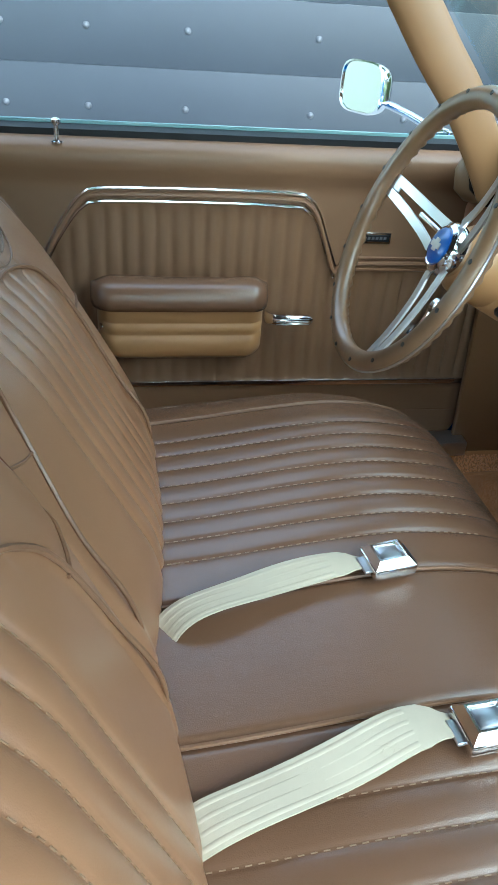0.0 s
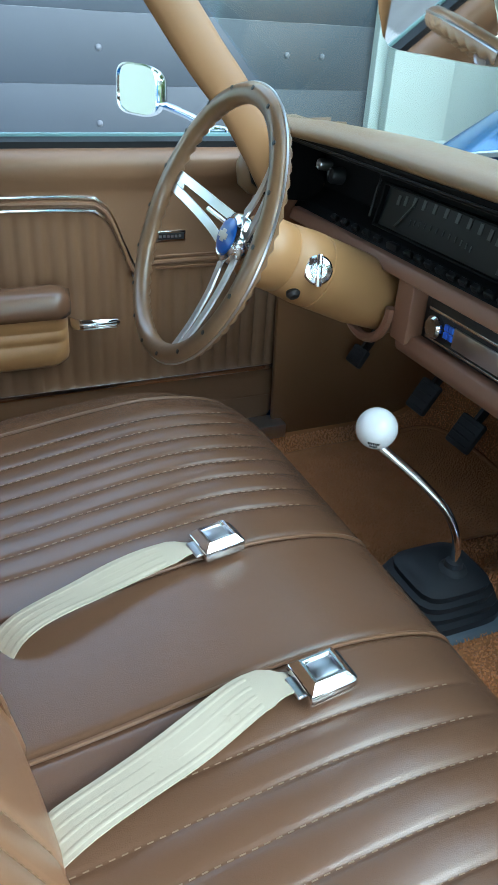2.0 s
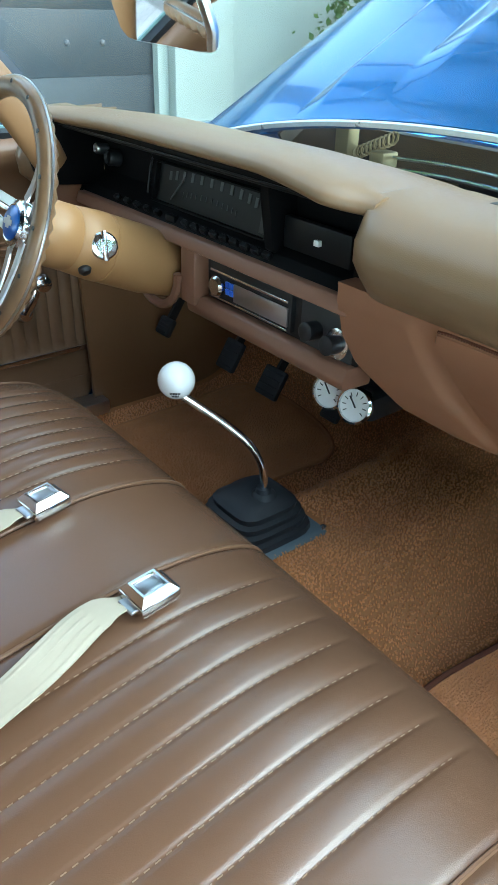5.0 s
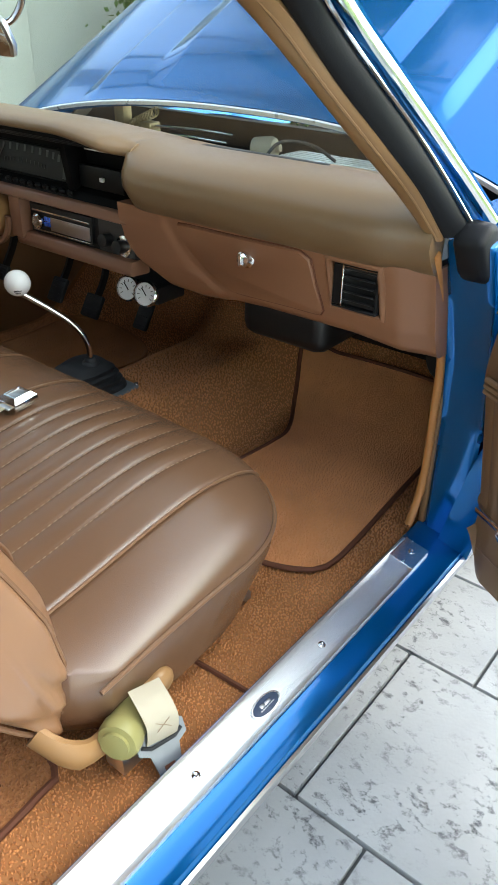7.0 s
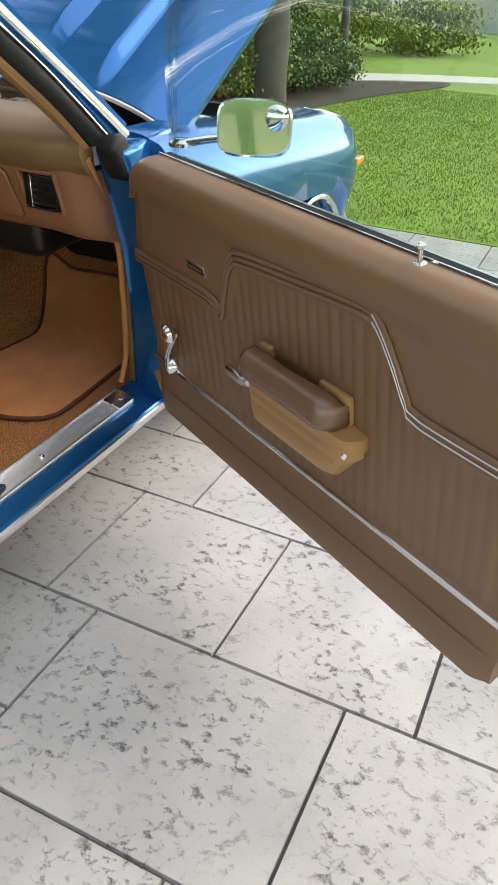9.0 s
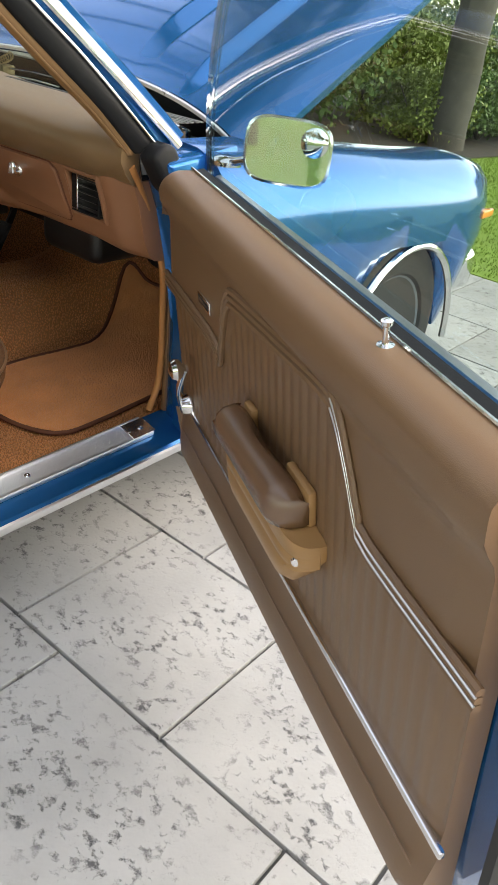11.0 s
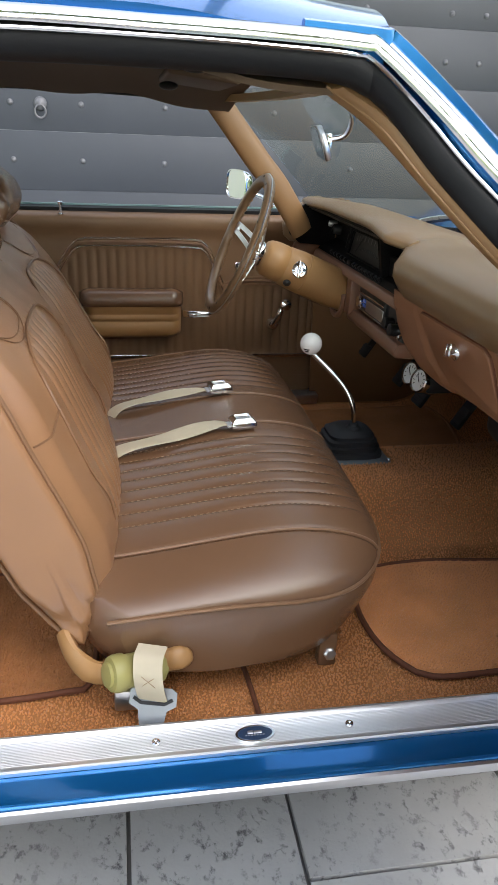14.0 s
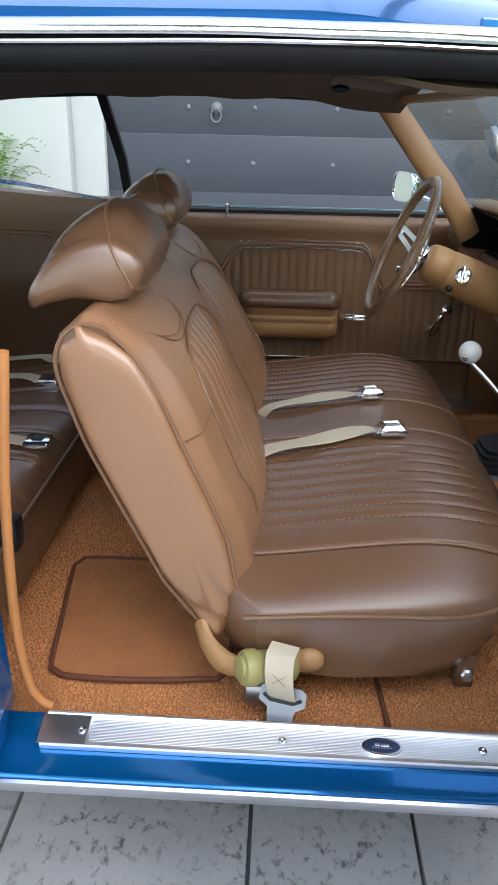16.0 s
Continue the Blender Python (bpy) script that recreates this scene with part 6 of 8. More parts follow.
# lower passenger panel with glovebox lid
def low_x(y, z):
    x = table([(0.66, 0.475), (0.70, 0.447), (0.74, 0.428), (0.80, 0.412), (0.85, 0.395)], z)
    fold = table([(0.70, -0.250), (0.724, -0.228), (0.754, -0.180), (0.796, -0.150), (0.85, -0.130)], z)
    wing = 0.007 * ramp(y, fold - 0.010, fold + 0.012) * ramp(0.852 - z, 0.0, 0.03)
    return x - wing + 0.02 * ramp(-y, 0.60, 0.665)


def low_bottom(y):
    return table([(-0.665, 0.694), (-0.52, 0.708), (-0.34, 0.706), (-0.26, 0.700), (-0.18, 0.690), (-0.10, 0.694), (-0.035, 0.735), (-0.004, 0.790)], y)


bm = bmesh.new()
rings = []
for i in range(100):
    y = lerp(-0.665, -0.016, i / 99)
    zb = low_bottom(y)
    r = [(low_x(y, z) + (0.030 if -0.584 < y < -0.494 and 0.760 < z < 0.842 else 0.0), y, z) for z in [lerp(0.852, zb + 0.012, j / 28) for j in range(29)]]
    r += [(low_x(y, zb) + 0.008, y, zb), (low_x(y, zb) + 0.03, y, zb - 0.002), (0.70, y, zb + 0.01), (0.70, y, 0.852)]
    rings.append(r)
loft(bm, rings)
lower = part("lower_panel", bm, DASH_LOW, dash, "red-brown plastic lower dash panel")
bm = bmesh.new()
lid = smooth_path([(0, -0.172, 0.838), (0, -0.30, 0.840), (0, -0.44, 0.842), (0, -0.457, 0.832), (0, -0.462, 0.79), (0, -0.472, 0.742), (0, -0.465, 0.732), (0, -0.40, 0.730), (0, -0.30, 0.726), (0, -0.268, 0.728), (0, -0.232, 0.745), (0, -0.192, 0.785), (0, -0.168, 0.825)], 0.015, True)
loft(bm, [[(low_x(p.y, p.z) + d, p.y, p.z) for p in lid] for d in (0.004, -0.0045)] + [[(low_x(p.y, p.z) - 0.0065, -0.31 + (p.y + 0.31) * 0.985, 0.785 + (p.z - 0.785) * 0.96) for p in lid]])
gl = part("glovebox_lid", bm, DASH_LOW, dash, "red-brown glovebox lid")
bm = bmesh.new()
tube(bm, [Vector((low_x(p.y, p.z) - 0.0008, p.y, p.z)) for p in lid], 0.0024, 6, True, up=(1, 0, 0))
part("lid_gap", bm, BINDING, gl, "dark gap round the lid")
bm = bmesh.new()
km = toward((low_x(-0.325, 0.80) - 0.005, -0.325, 0.805), (-1, 0, 0.1))
revolve(bm, [(0.017, 0.0), (0.017, 0.004), (0.013, 0.008), (0.012, 0.016), (0.006, 0.018)], km, 20)
kb = part("lid_lock", bm, CHROME, gl, "round chrome lock")
bm = bmesh.new()
box(bm, (-0.0028, -0.011, 0.016), (0.0028, 0.011, 0.024), 0.001, 1, km)
part("lock_grip", bm, CHROME, kb)
# air vent
bm = bmesh.new()
y0, y1, z0, z1 = -0.580, -0.498, 0.763, 0.839
vx = 0.412
for a, b, c, d in ((y0, y1, z1 - 0.005, z1), (y0, y1, z0, z0 + 0.005), (y0, y0 + 0.005, z0 + 0.005, z1 - 0.005), (y1 - 0.018, y1, z0 + 0.005, z1 - 0.005)):
    box(bm, (vx - 0.006, a, c), (vx + 0.012, b, d), 0.0015, 1)
vent_frame = [(y0 - 0.006, z0 - 0.006), (y1 + 0.006, z0 - 0.006), (y1 + 0.006, z1 + 0.006), (y0 - 0.006, z1 + 0.006)]
vent = part("air_vent", bm, DIAL, dash, "black dash air vent with a bright edge")
bm = bmesh.new()
box(bm, (vx - 0.008, y1 - 0.020, z0 + 0.004), (vx + 0.004, y1 - 0.017, z1 - 0.004), 0.0008, 1)
box(bm, (vx - 0.008, y0 + 0.004, z1 - 0.007), (vx + 0.004, y1 - 0.020, z1 - 0.005), 0.0008, 1)
part("vent_edge", bm, CHROME, vent, "thin chrome edge")
bm = bmesh.new()
tube(bm, [(low_x(y, z) - 0.001, y, z) for (ya, za), (yb, zb) in zip(vent_frame, vent_frame[1:] + vent_frame[:1]) for y, z in [(lerp(ya, yb, i / 6), lerp(za, zb, i / 6)) for i in range(6)]], 0.006, 8, True, up=(1, 0, 0))
part("vent_surround", bm, DASH_LOW, dash, "raised brown plastic vent surround")
bm = bmesh.new()
box(bm, (vx + 0.003, y0 + 0.006, z0 + 0.006), (vx + 0.02, y1 - 0.019, z1 - 0.006))
part("vent_back", bm, BLACK, vent, "black vent throat")
for i in range(5):
    bm = bmesh.new()
    z = z0 + 0.014 + i * 0.0125
    box(bm, (-0.008, y0 + 0.007, -0.0012), (0.008, y1 - 0.020, 0.0012), 0.0004, 1, Matrix.Translation((vx, 0, z)) @ Matrix.Rotation(radians(25), 4, "Y"))
    part("slat", bm, BLACK, vent, "black vent slat")

# instrument side: black cavity, cluster, switch row
bm = bmesh.new()
prism(bm, [(0.52, 0.93), (0.455, 0.944), (0.468, 0.860), (0.428, 0.842), (0.415, 0.826), (0.43, 0.808), (0.55, 0.79)], "y", -0.036, 0.725, 0.002)
inst = part("instrument_panel", bm, CAVITY, dash, "black recessed instrument panel", sharp=8)
bm = bmesh.new()
prism(bm, [(0.374, 0.957), (0.470, 0.938), (0.470, 0.926), (0.377, 0.947)], "y", -0.002, 0.712, 0.002)
part("hood_lining", bm, CAVITY, inst, "black edge under the padded hood")
# Black sheet added over the pad end's inner face, in place of its shadow.
bm = bmesh.new()
prism(bm, [(0.352, 0.845), (0.322, 0.870), (0.314, 0.900), (0.334, 0.940), (0.366, 0.956), (0.46, 0.954), (0.46, 0.835)], "y", 0.690, 0.7022, 0.002)
part("panel_cheek", bm, CAVITY, inst)
bm = bmesh.new()
box(bm, (0.425, -0.034, 0.835), (0.46, -0.010, 0.940), 0.003)
part("panel_cheek", bm, CAVITY, inst)
cm = Matrix.Translation((0.447, 0.332, 0.879)) @ Euler((0, radians(13), 0)).to_matrix().to_4x4()
bm = bmesh.new()
for a, b, c, d in ((-0.154, 0.154, 0.029, 0.033), (-0.154, 0.154, -0.033, -0.029), (-0.154, -0.149, -0.029, 0.029), (0.149, 0.154, -0.029, 0.029)):
    box(bm, (-0.004, a, c), (0.012, b, d), 0.001, 1, cm)
clu = part("gauge_panel", bm, CAVITY, inst, "black rectangular gauge cluster")
bm = bmesh.new()
box(bm, (0.004, -0.149, -0.029), (0.010, 0.149, 0.029), 0, 1, cm)
part("dial_face", bm, DIAL, clu, "dark dial face")
for i in range(11):
    a = lerp(-0.95, 0.95, i / 10)
    bm = bmesh.new()
    box(bm, (0.0025, 0.140 * math.sin(a) - 0.0035, 0.004 + 0.018 * math.cos(a) - 0.007), (0.0038, 0.140 * math.sin(a) + 0.0035, 0.004 + 0.018 * math.cos(a) + 0.007), 0, 1, cm)
    part("dial_mark", bm, DIAL_MARK, clu)
for i in range(12):
    a = lerp(-0.9, 0.9, i / 11)
    bm = bmesh.new()
    box(bm, (0.0025, 0.09 * math.sin(a) - 0.0007, -0.016 + 0.012 * math.cos(a) - 0.004), (0.0038, 0.09 * math.sin(a) + 0.0007, -0.016 + 0.012 * math.cos(a) + 0.004), 0, 1, cm)
    part("dial_mark", bm, DIAL_MARK, clu)
bm = bmesh.new()
box(bm, (0.0, -0.001, -0.028), (0.0018, 0.001, 0.024), 0, 1, cm @ Matrix.Translation((0, 0.085, 0)) @ Matrix.Rotation(radians(38), 4, "X"))
part("needle", bm, DIAL_MARK, clu)
bm = bmesh.new()
box(bm, (0.0, -0.150, -0.024), (0.006, -0.132, 0.022), 0.001, 1, cm)
part("side_gauge", bm, BLACK, clu)
for i in range(14):
    bm = bmesh.new()
    y = 0.573 - i * 0.0335 if i < 5 else 0.357 - (i - 5) * 0.0256
    box(bm, (-0.004, y - 0.0085, -0.006), (0.005, y + 0.0085, 0.006), 0.002, 1, Matrix.Translation((0.421, 0, 0.837)) @ Matrix.Rotation(radians(-35), 4, "Y"))
    part("rocker_switch", bm, DIAL, inst, "small black switch")
bm = bmesh.new()
box(bm, (0.418, 0.385, 0.832), (0.428, 0.412, 0.842), 0.001)
part("switch_blank", bm, DIAL, inst, "plain black plate between the switches")
# upright between the gauges and the heater controls, lip round the gauge pod
bm = bmesh.new()
prism(bm, [(0.420, 0.846), (0.428, 0.842), (0.475, 0.865), (0.462, 0.944), (0.405, 0.948), (0.412, 0.925)], "y", 0.140, 0.158, 0.003)
part("pod_upright", bm, CAVITY, inst, "black upright beside the gauges")
bm = bmesh.new()
tube(bm, smooth_path([(0.437, 0.496, 0.858), (0.446, 0.492, 0.912), (0.448, 0.470, 0.924), (0.448, 0.20, 0.926), (0.446, 0.172, 0.918), (0.432, 0.166, 0.860)], 0.012), 0.0022, 8)
part("pod_lip", bm, DIAL, inst, "thin black lip round the gauge pod")
for z, x in ((0.9475, 0.3755), (0.9425, 0.3835)):
    bm = bmesh.new()
    tube(bm, [(x, lerp(0.0, 0.69, i / 12), z) for i in range(13)], 0.0016, 6)
    part("hood_ridge", bm, DIAL, inst, "fine ridge under the padded hood")
bm = bmesh.new()
box(bm, (0.436, 0.01, 0.925), (0.452, 0.115, 0.928))
part("slot_line", bm, STEEL, inst, "thin bright slot line")
bm = bmesh.new()
box(bm, (0.434, 0.005, 0.852), (0.447, 0.135, 0.896), 0.003)
ht = part("heater_panel", bm, DIAL, inst, "dark heater control panel")
bm = bmesh.new()
box(bm, (0.428, 0.058, 0.870), (0.436, 0.068, 0.878), 0.001)
part("slider", bm, WHITE, ht, "pale slider knob")
for y, z, r, m in ((0.672, 0.903, 0.010, STEEL), (0.628, 0.893, 0.014, BLACK)):
    bm = bmesh.new()
    revolve(bm, [(r, -0.01), (r, 0.010), (r * 0.8, 0.014), (r * 0.7, 0.010), (0.002, 0.010)], toward((0.448, y, z), (-1, 0, 0.15)), 20)
    part("switch_knob", bm, m, inst, "round dash switch")
# brown bezel round the radio
bm = bmesh.new()
for poly, a, b in (([(0.398, 0.808), (0.405, 0.828), (0.44, 0.830), (0.44, 0.803)], -0.03, 0.70), ([(0.408, 0.703), (0.404, 0.716), (0.412, 0.733), (0.46, 0.735), (0.46, 0.70)], -0.03, 0.335), ([(0.400, 0.72), (0.402, 0.82), (0.46, 0.82), (0.46, 0.72)], 0.305, 0.345)):
    prism(bm, poly, "y", a, b, 0.004)
part("bezel", bm, BEZEL, dash, "red-brown plastic bezel")
bm = bmesh.new()
box(bm, (0.428, -0.028, 0.728), (0.56, 0.306, 0.815), 0.003)
part("radio_surround", bm, BLACK, dash, "black radio surround")
bm = bmesh.new()
box(bm, (0.424, -0.022, 0.734), (0.429, 0.078, 0.806), 0.002)
kp = part("knob_panel", bm, DIAL_MARK, dash, "charcoal panel with pull knobs")
for y, z, r, m, h in ((0.045, 0.762, 0.013, BLACK, 0.022), (0.002, 0.757, 0.013, BLACK, 0.024), (0.002, 0.757, 0.021, CHROME, 0.004)):
    bm = bmesh.new()
    revolve(bm, [(r * 0.9, -0.002), (r, 0.0), (r, h), (r * 0.7, h + 0.002), (0.001, h + 0.002)], toward((0.424, y, z), (-1, 0, 0.1)), 22)
    part("pull_knob", bm, m, kp, "round pull knob")
radio = thing("car_radio", "silver-faced car radio with blue-lit keys", "car radio", (0.43, 0.19, 0.765))
bm = bmesh.new()
box(bm, (0.420, 0.094, 0.740), (0.435, 0.288, 0.798), 0.003)
rf = part("face", bm, BLACK, radio, "glossy black radio face")
for lo, hi, m, nm in (((0.4175, 0.100, 0.783), (0.421, 0.284, 0.787), CHROME, "trim_strip"), ((0.4175, 0.100, 0.748), (0.421, 0.225, 0.776), STEEL, "display"), ((0.4175, 0.100, 0.742), (0.421, 0.284, 0.745), CHROME, "trim_strip")):
    bm = bmesh.new()
    box(bm, lo, hi, 0.001)
    part(nm, bm, m, rf)
bm = bmesh.new()
revolve(bm, [(0.0165, 0.0), (0.0165, 0.008), (0.013, 0.012), (0.002, 0.012)], toward((0.421, 0.264, 0.763), (-1, 0, 0)), 24)
part("volume_knob", bm, CHROME, rf, "chrome volume knob")
for i in range(2):
    for j in range(2):
        bm = bmesh.new()
        box(bm, (0.4165, 0.226 + i * 0.0105, 0.755 + j * 0.011), (0.421, 0.2345 + i * 0.0105, 0.764 + j * 0.011), 0.0008, 1)
        part("key", bm, KEY_BLUE, rf, "blue-lit key")
# under-dash gauges
for y in (0.083, 0.028):
    t = thing("gauge", "small round white-faced gauge with chrome rim", "gauge", (0.50, y, 0.631), "under-dash gauges")
    gm = toward((0.50, y, 0.631), (-0.9, -0.25, 0.3))
    bm = bmesh.new()
    revolve(bm, [(0.022, -0.045), (0.0255, -0.04), (0.0255, 0.0), (0.0285, 0.001), (0.0285, 0.006), (0.025, 0.008), (0.0235, 0.004)], gm, 28)
    part("rim", bm, CHROME, t)
    bm = bmesh.new()
    revolve(bm, [(0.0236, 0.0), (0.0236, 0.0045), (0.001, 0.0046)], gm, 28)
    fc = part("dial", bm, WHITE, t, "white dial")
    bm = bmesh.new()
    for i in range(9):
        a = lerp(-2.2, 2.2, i / 8)
        box(bm, (-0.0007, 0.014, 0.0046), (0.0007, 0.020, 0.0052), 0, 1, gm @ Matrix.Rotation(a, 4, "Z"))
    box(bm, (-0.0012, -0.004, 0.0050), (0.0012, 0.016, 0.0058), 0, 1, gm @ Matrix.Rotation(0.7, 4, "Z"))
    part("marks", bm, BLACK, fc, "dark marks and needle")
bm = bmesh.new()
box(bm, (0.51, 0.005, 0.605), (0.60, 0.13, 0.645), 0.008)
part("gauge_bracket", bm, BLACK, dash, "black under-dash bracket")
# heater box and speaker under the passenger side
bm = bmesh.new()
box(bm, (0.55, -0.40, 0.585), (0.80, -0.19, 0.70), 0.03, 3)
part("heater_box", bm, BLACK, dash, "black heater box under the dash")
bm = bmesh.new()
revolve(bm, [(0.06, -0.02), (0.065, 0.0), (0.06, 0.008), (0.045, 0.004), (0.01, 0.002)], toward((0.80, -0.56, 0.56), (-1, 0.2, 0.3)), 26)
part("speaker", bm, BLACK, dash, "round dark speaker")

bm = bmesh.new()
box(bm, (0.30, 0.748, 0.312), (0.462, 0.802, 0.346), 0.004)
part("sill_trim", bm, STEEL, car, "bright far-side sill trim")

# ---- kick panels, firewall, pedals ----
for side, yk, dx in ((1, 0.778, -0.06), (-1, -0.652, 0.036)):
    bm = bmesh.new()
    prism(bm, [(0.50 + dx, 0.30), (0.492 + dx, 0.62), (0.47 + dx, 0.79), (0.62, 0.82), (1.05, 0.82), (1.05, 0.30)], "y", yk, yk + side * 0.012, 0.004)
    part("kick_panel", bm, KICK, car, "brown plastic kick panel")
bm = bmesh.new()
box(bm, (1.00, -0.66, 0.31), (1.03, 0.80, 0.92))
part("firewall", bm, BLACK, car, "dark firewall")
bm = bmesh.new()
box(bm, (0.66, -0.64, 0.74), (1.0, 0.78, 0.78), 0.01)
part("dash_underside", bm, BLACK, car, "dark wiring space under the dash")
for y, z, x, w, h in ((0.575, 0.465, 0.68, 0.058, 0.070), (0.455, 0.440, 0.70, 0.066, 0.066), (0.33, 0.43, 0.78, 0.05, 0.10), (0.715, 0.505, 0.60, 0.050, 0.042)):
    t = thing("pedal", "black rubber pedal on a steel arm", "pedal", (x, y, z), "driver pedals")
    pm = Matrix.Translation((x, y, z)) @ Euler((0, radians(32), 0)).to_matrix().to_4x4()
    bm = bmesh.new()
    box(bm, (-0.008, -w / 2, -h / 2), (0.006, w / 2, h / 2), 0.005, 2, pm)
    pd = part("pad", bm, RUBBER, t, "black rubber pad")
    for i in range(4):
        bm = bmesh.new()
        zz = lerp(-h / 2 + 0.01, h / 2 - 0.01, i / 3)
        box(bm, (-0.0105, -w / 2 + 0.006, zz - 0.002), (-0.0075, w / 2 - 0.006, zz + 0.002), 0.0008, 1, pm)
        part("grip_rib", bm, RUBBER, pd)
    bm = bmesh.new()
    sweep(bm, smooth_path([pm @ Vector((0.004, 0, 0)), (x + 0.06, y, z + 0.10), (x + 0.08, y, 0.76)], 0.02), [(-0.004, -0.010), (0.004, -0.010), (0.004, 0.010), (-0.004, 0.010)], up=(1, 0, 0))
    part("arm", bm, BLACK, t)

# ---- steering wheel and column ----
TILT = radians(22.8)
AXIS = Vector((-math.cos(TILT), 0, math.sin(TILT)))
WHEEL = facing((0.126, 0.415, 0.877), AXIS)
wheel = thing("steering_wheel", "walnut-rimmed steering wheel with three brushed spokes", "steering wheel", WHEEL)
R = 0.1735
bm = bmesh.new()
rings = []
for i in range(420):
    a = 2 * math.pi * i / 420
    scallop = 0.0024 * math.sin(a * 60)
    c = Vector((math.cos(a), math.sin(a), 0))
    rings.append([WHEEL @ (c * (R + 0.0135 * math.cos(b)) + Vector((0, 0, 0.0125 * math.sin(b) - scallop * max(0.0, -math.sin(b) - 0.2)))) for b in [j * math.pi / 8 for j in range(16)]])
loft(bm, rings, loop=True)
rim = part("rim", bm, WOOD, wheel, "walnut rim with finger scallops")
bm = bmesh.new()
tube(bm, [WHEEL @ Vector(((R + 0.0135) * math.cos(i * math.pi / 90), (R + 0.0135) * math.sin(i * math.pi / 90), 0)) for i in range(180)], 0.0018, 6, True, up=AXIS)
part("rim_band", bm, STEEL, rim, "thin bright band round the rim")
for i in range(18):
    a = 2 * math.pi * i / 18 + 0.1
    bm = bmesh.new()
    revolve(bm, [(0.003, 0.0), (0.003, 0.0012), (0.0005, 0.0014)], toward(WHEEL @ Vector(((R + 0.004) * math.cos(a), (R + 0.004) * math.sin(a), 0.0117)), AXIS), 8)
    part("rivet", bm, BLACK, rim, "small dark rivet")
HUB_D = -0.058
for ang in (radians(169), radians(290), radians(50)):
    c, s = math.cos(ang), math.sin(ang)
    side = Vector((-s, c, 0))
    bm = bmesh.new()
    for k in (-1, 1):
        pts = [WHEEL @ (Vector((c * r, s * r, h)) + side * (k * wd)) for r, h, wd in ((0.030, HUB_D + 0.008, 0.019), (0.07, HUB_D + 0.016, 0.015), (0.12, HUB_D + 0.032, 0.012), (0.166, -0.006, 0.010))]
        sweep(bm, smooth_path(pts, 0.012), [(-0.0065, -0.0016), (0.0065, -0.0016), (0.0065, 0.0016), (-0.0065, 0.0016)], up=tuple(AXIS))
    pts = [WHEEL @ Vector((c * r, s * r, h)) for r, h in ((0.150, -0.016), (0.168, -0.005))]
    sweep(bm, pts, [(-0.016, -0.0015), (0.016, -0.0015), (0.016, 0.0015), (-0.016, 0.0015)], up=tuple(AXIS))
    part("spoke", bm, STEEL, wheel, "slotted brushed steel spoke")
bm = bmesh.new()
revolve(bm, [(0.030, HUB_D - 0.012), (0.034, HUB_D - 0.004), (0.036, HUB_D + 0.008), (0.033, HUB_D + 0.016), (0.027, HUB_D + 0.019), (0.024, HUB_D + 0.017)], WHEEL, 32)
hub = part("hub", bm, CHROME, wheel, "chrome hub ring")
bm = bmesh.new()
revolve(bm, [(0.0245, HUB_D + 0.012), (0.0242, HUB_D + 0.020), (0.018, HUB_D + 0.0235), (0.001, HUB_D + 0.0245)], WHEEL, 32)
part("horn_button", bm, EMBLEM_BLUE, hub, "blue horn button")
bm = bmesh.new()
box(bm, (-0.013, -0.0042, HUB_D + 0.0235), (0.013, 0.0042, HUB_D + 0.0250), 0.0006, 1, WHEEL)
box(bm, (-0.006, -0.0085, HUB_D + 0.0230), (0.006, 0.0085, HUB_D + 0.0247), 0.0006, 1, WHEEL)
part("button_emblem", bm, STEEL, hub, "small pale cross shape")

column = thing("steering_column", "tan plastic steering column with bright ignition lock", "steering column", WHEEL)
bm = bmesh.new()
revolve(bm, [(0.030, -0.068), (0.040, -0.072), (0.046, -0.080), (0.0495, -0.10), (0.050, -0.125), (0.0485, -0.127), (0.0485, -0.130), (0.0505, -0.132), (0.054, -0.17), (0.054, -0.185), (0.0525, -0.186), (0.0525, -0.188), (0.054, -0.189), (0.0545, -0.27), (0.051, -0.30), (0.045, -0.36)], WHEEL, 36)
sh = part("shroud", bm, TAN, column, "tan plastic shroud")
im = toward(WHEEL @ Vector((0, 0, -0.165)) + Vector((0.0, -0.053, 0.010)), (-0.30, -0.92, 0.25))
bm = bmesh.new()
revolve(bm, [(0.020, -0.004), (0.0205, 0.003), (0.018, 0.006), (0.012, 0.007), (0.011, 0.010), (0.002, 0.010)], im, 28)
ig = part("ignition_lock", bm, CHROME, column, "chrome ignition lock")
bm = bmesh.new()
box(bm, (-0.004, -0.022, 0.007), (0.004, 0.022, 0.014), 0.002, 2, im)
box(bm, (-0.0012, -0.010, 0.013), (0.0012, 0.010, 0.0145), 0, 1, im)
part("key_grip", bm, CHROME, ig, "bright key lever")
bm = bmesh.new()
revolve(bm, [(0.006, -0.004), (0.0095, 0.0), (0.0105, 0.006), (0.007, 0.011), (0.001, 0.012)], toward(WHEEL @ Vector((0, 0, -0.135)) + Vector((0, -0.036, -0.034)), (0, -0.75, -0.65)), 16)
part("hazard_knob", bm, BLACK, column, "small black knob")
bm = bmesh.new()
stalk = WHEEL @ Vector((0, 0, -0.10))
tube(bm, smooth_path([stalk + Vector((0, 0.045, 0.0)), stalk + Vector((-0.01, 0.11, 0.01)), stalk + Vector((-0.02, 0.165, 0.02))], 0.02), 0.0045, 8)
part("turn_stalk", bm, CHROME, column, "thin chrome turn signal stalk")
bm = bmesh.new()
ring_c = WHEEL @ Vector((0, 0, -0.285))
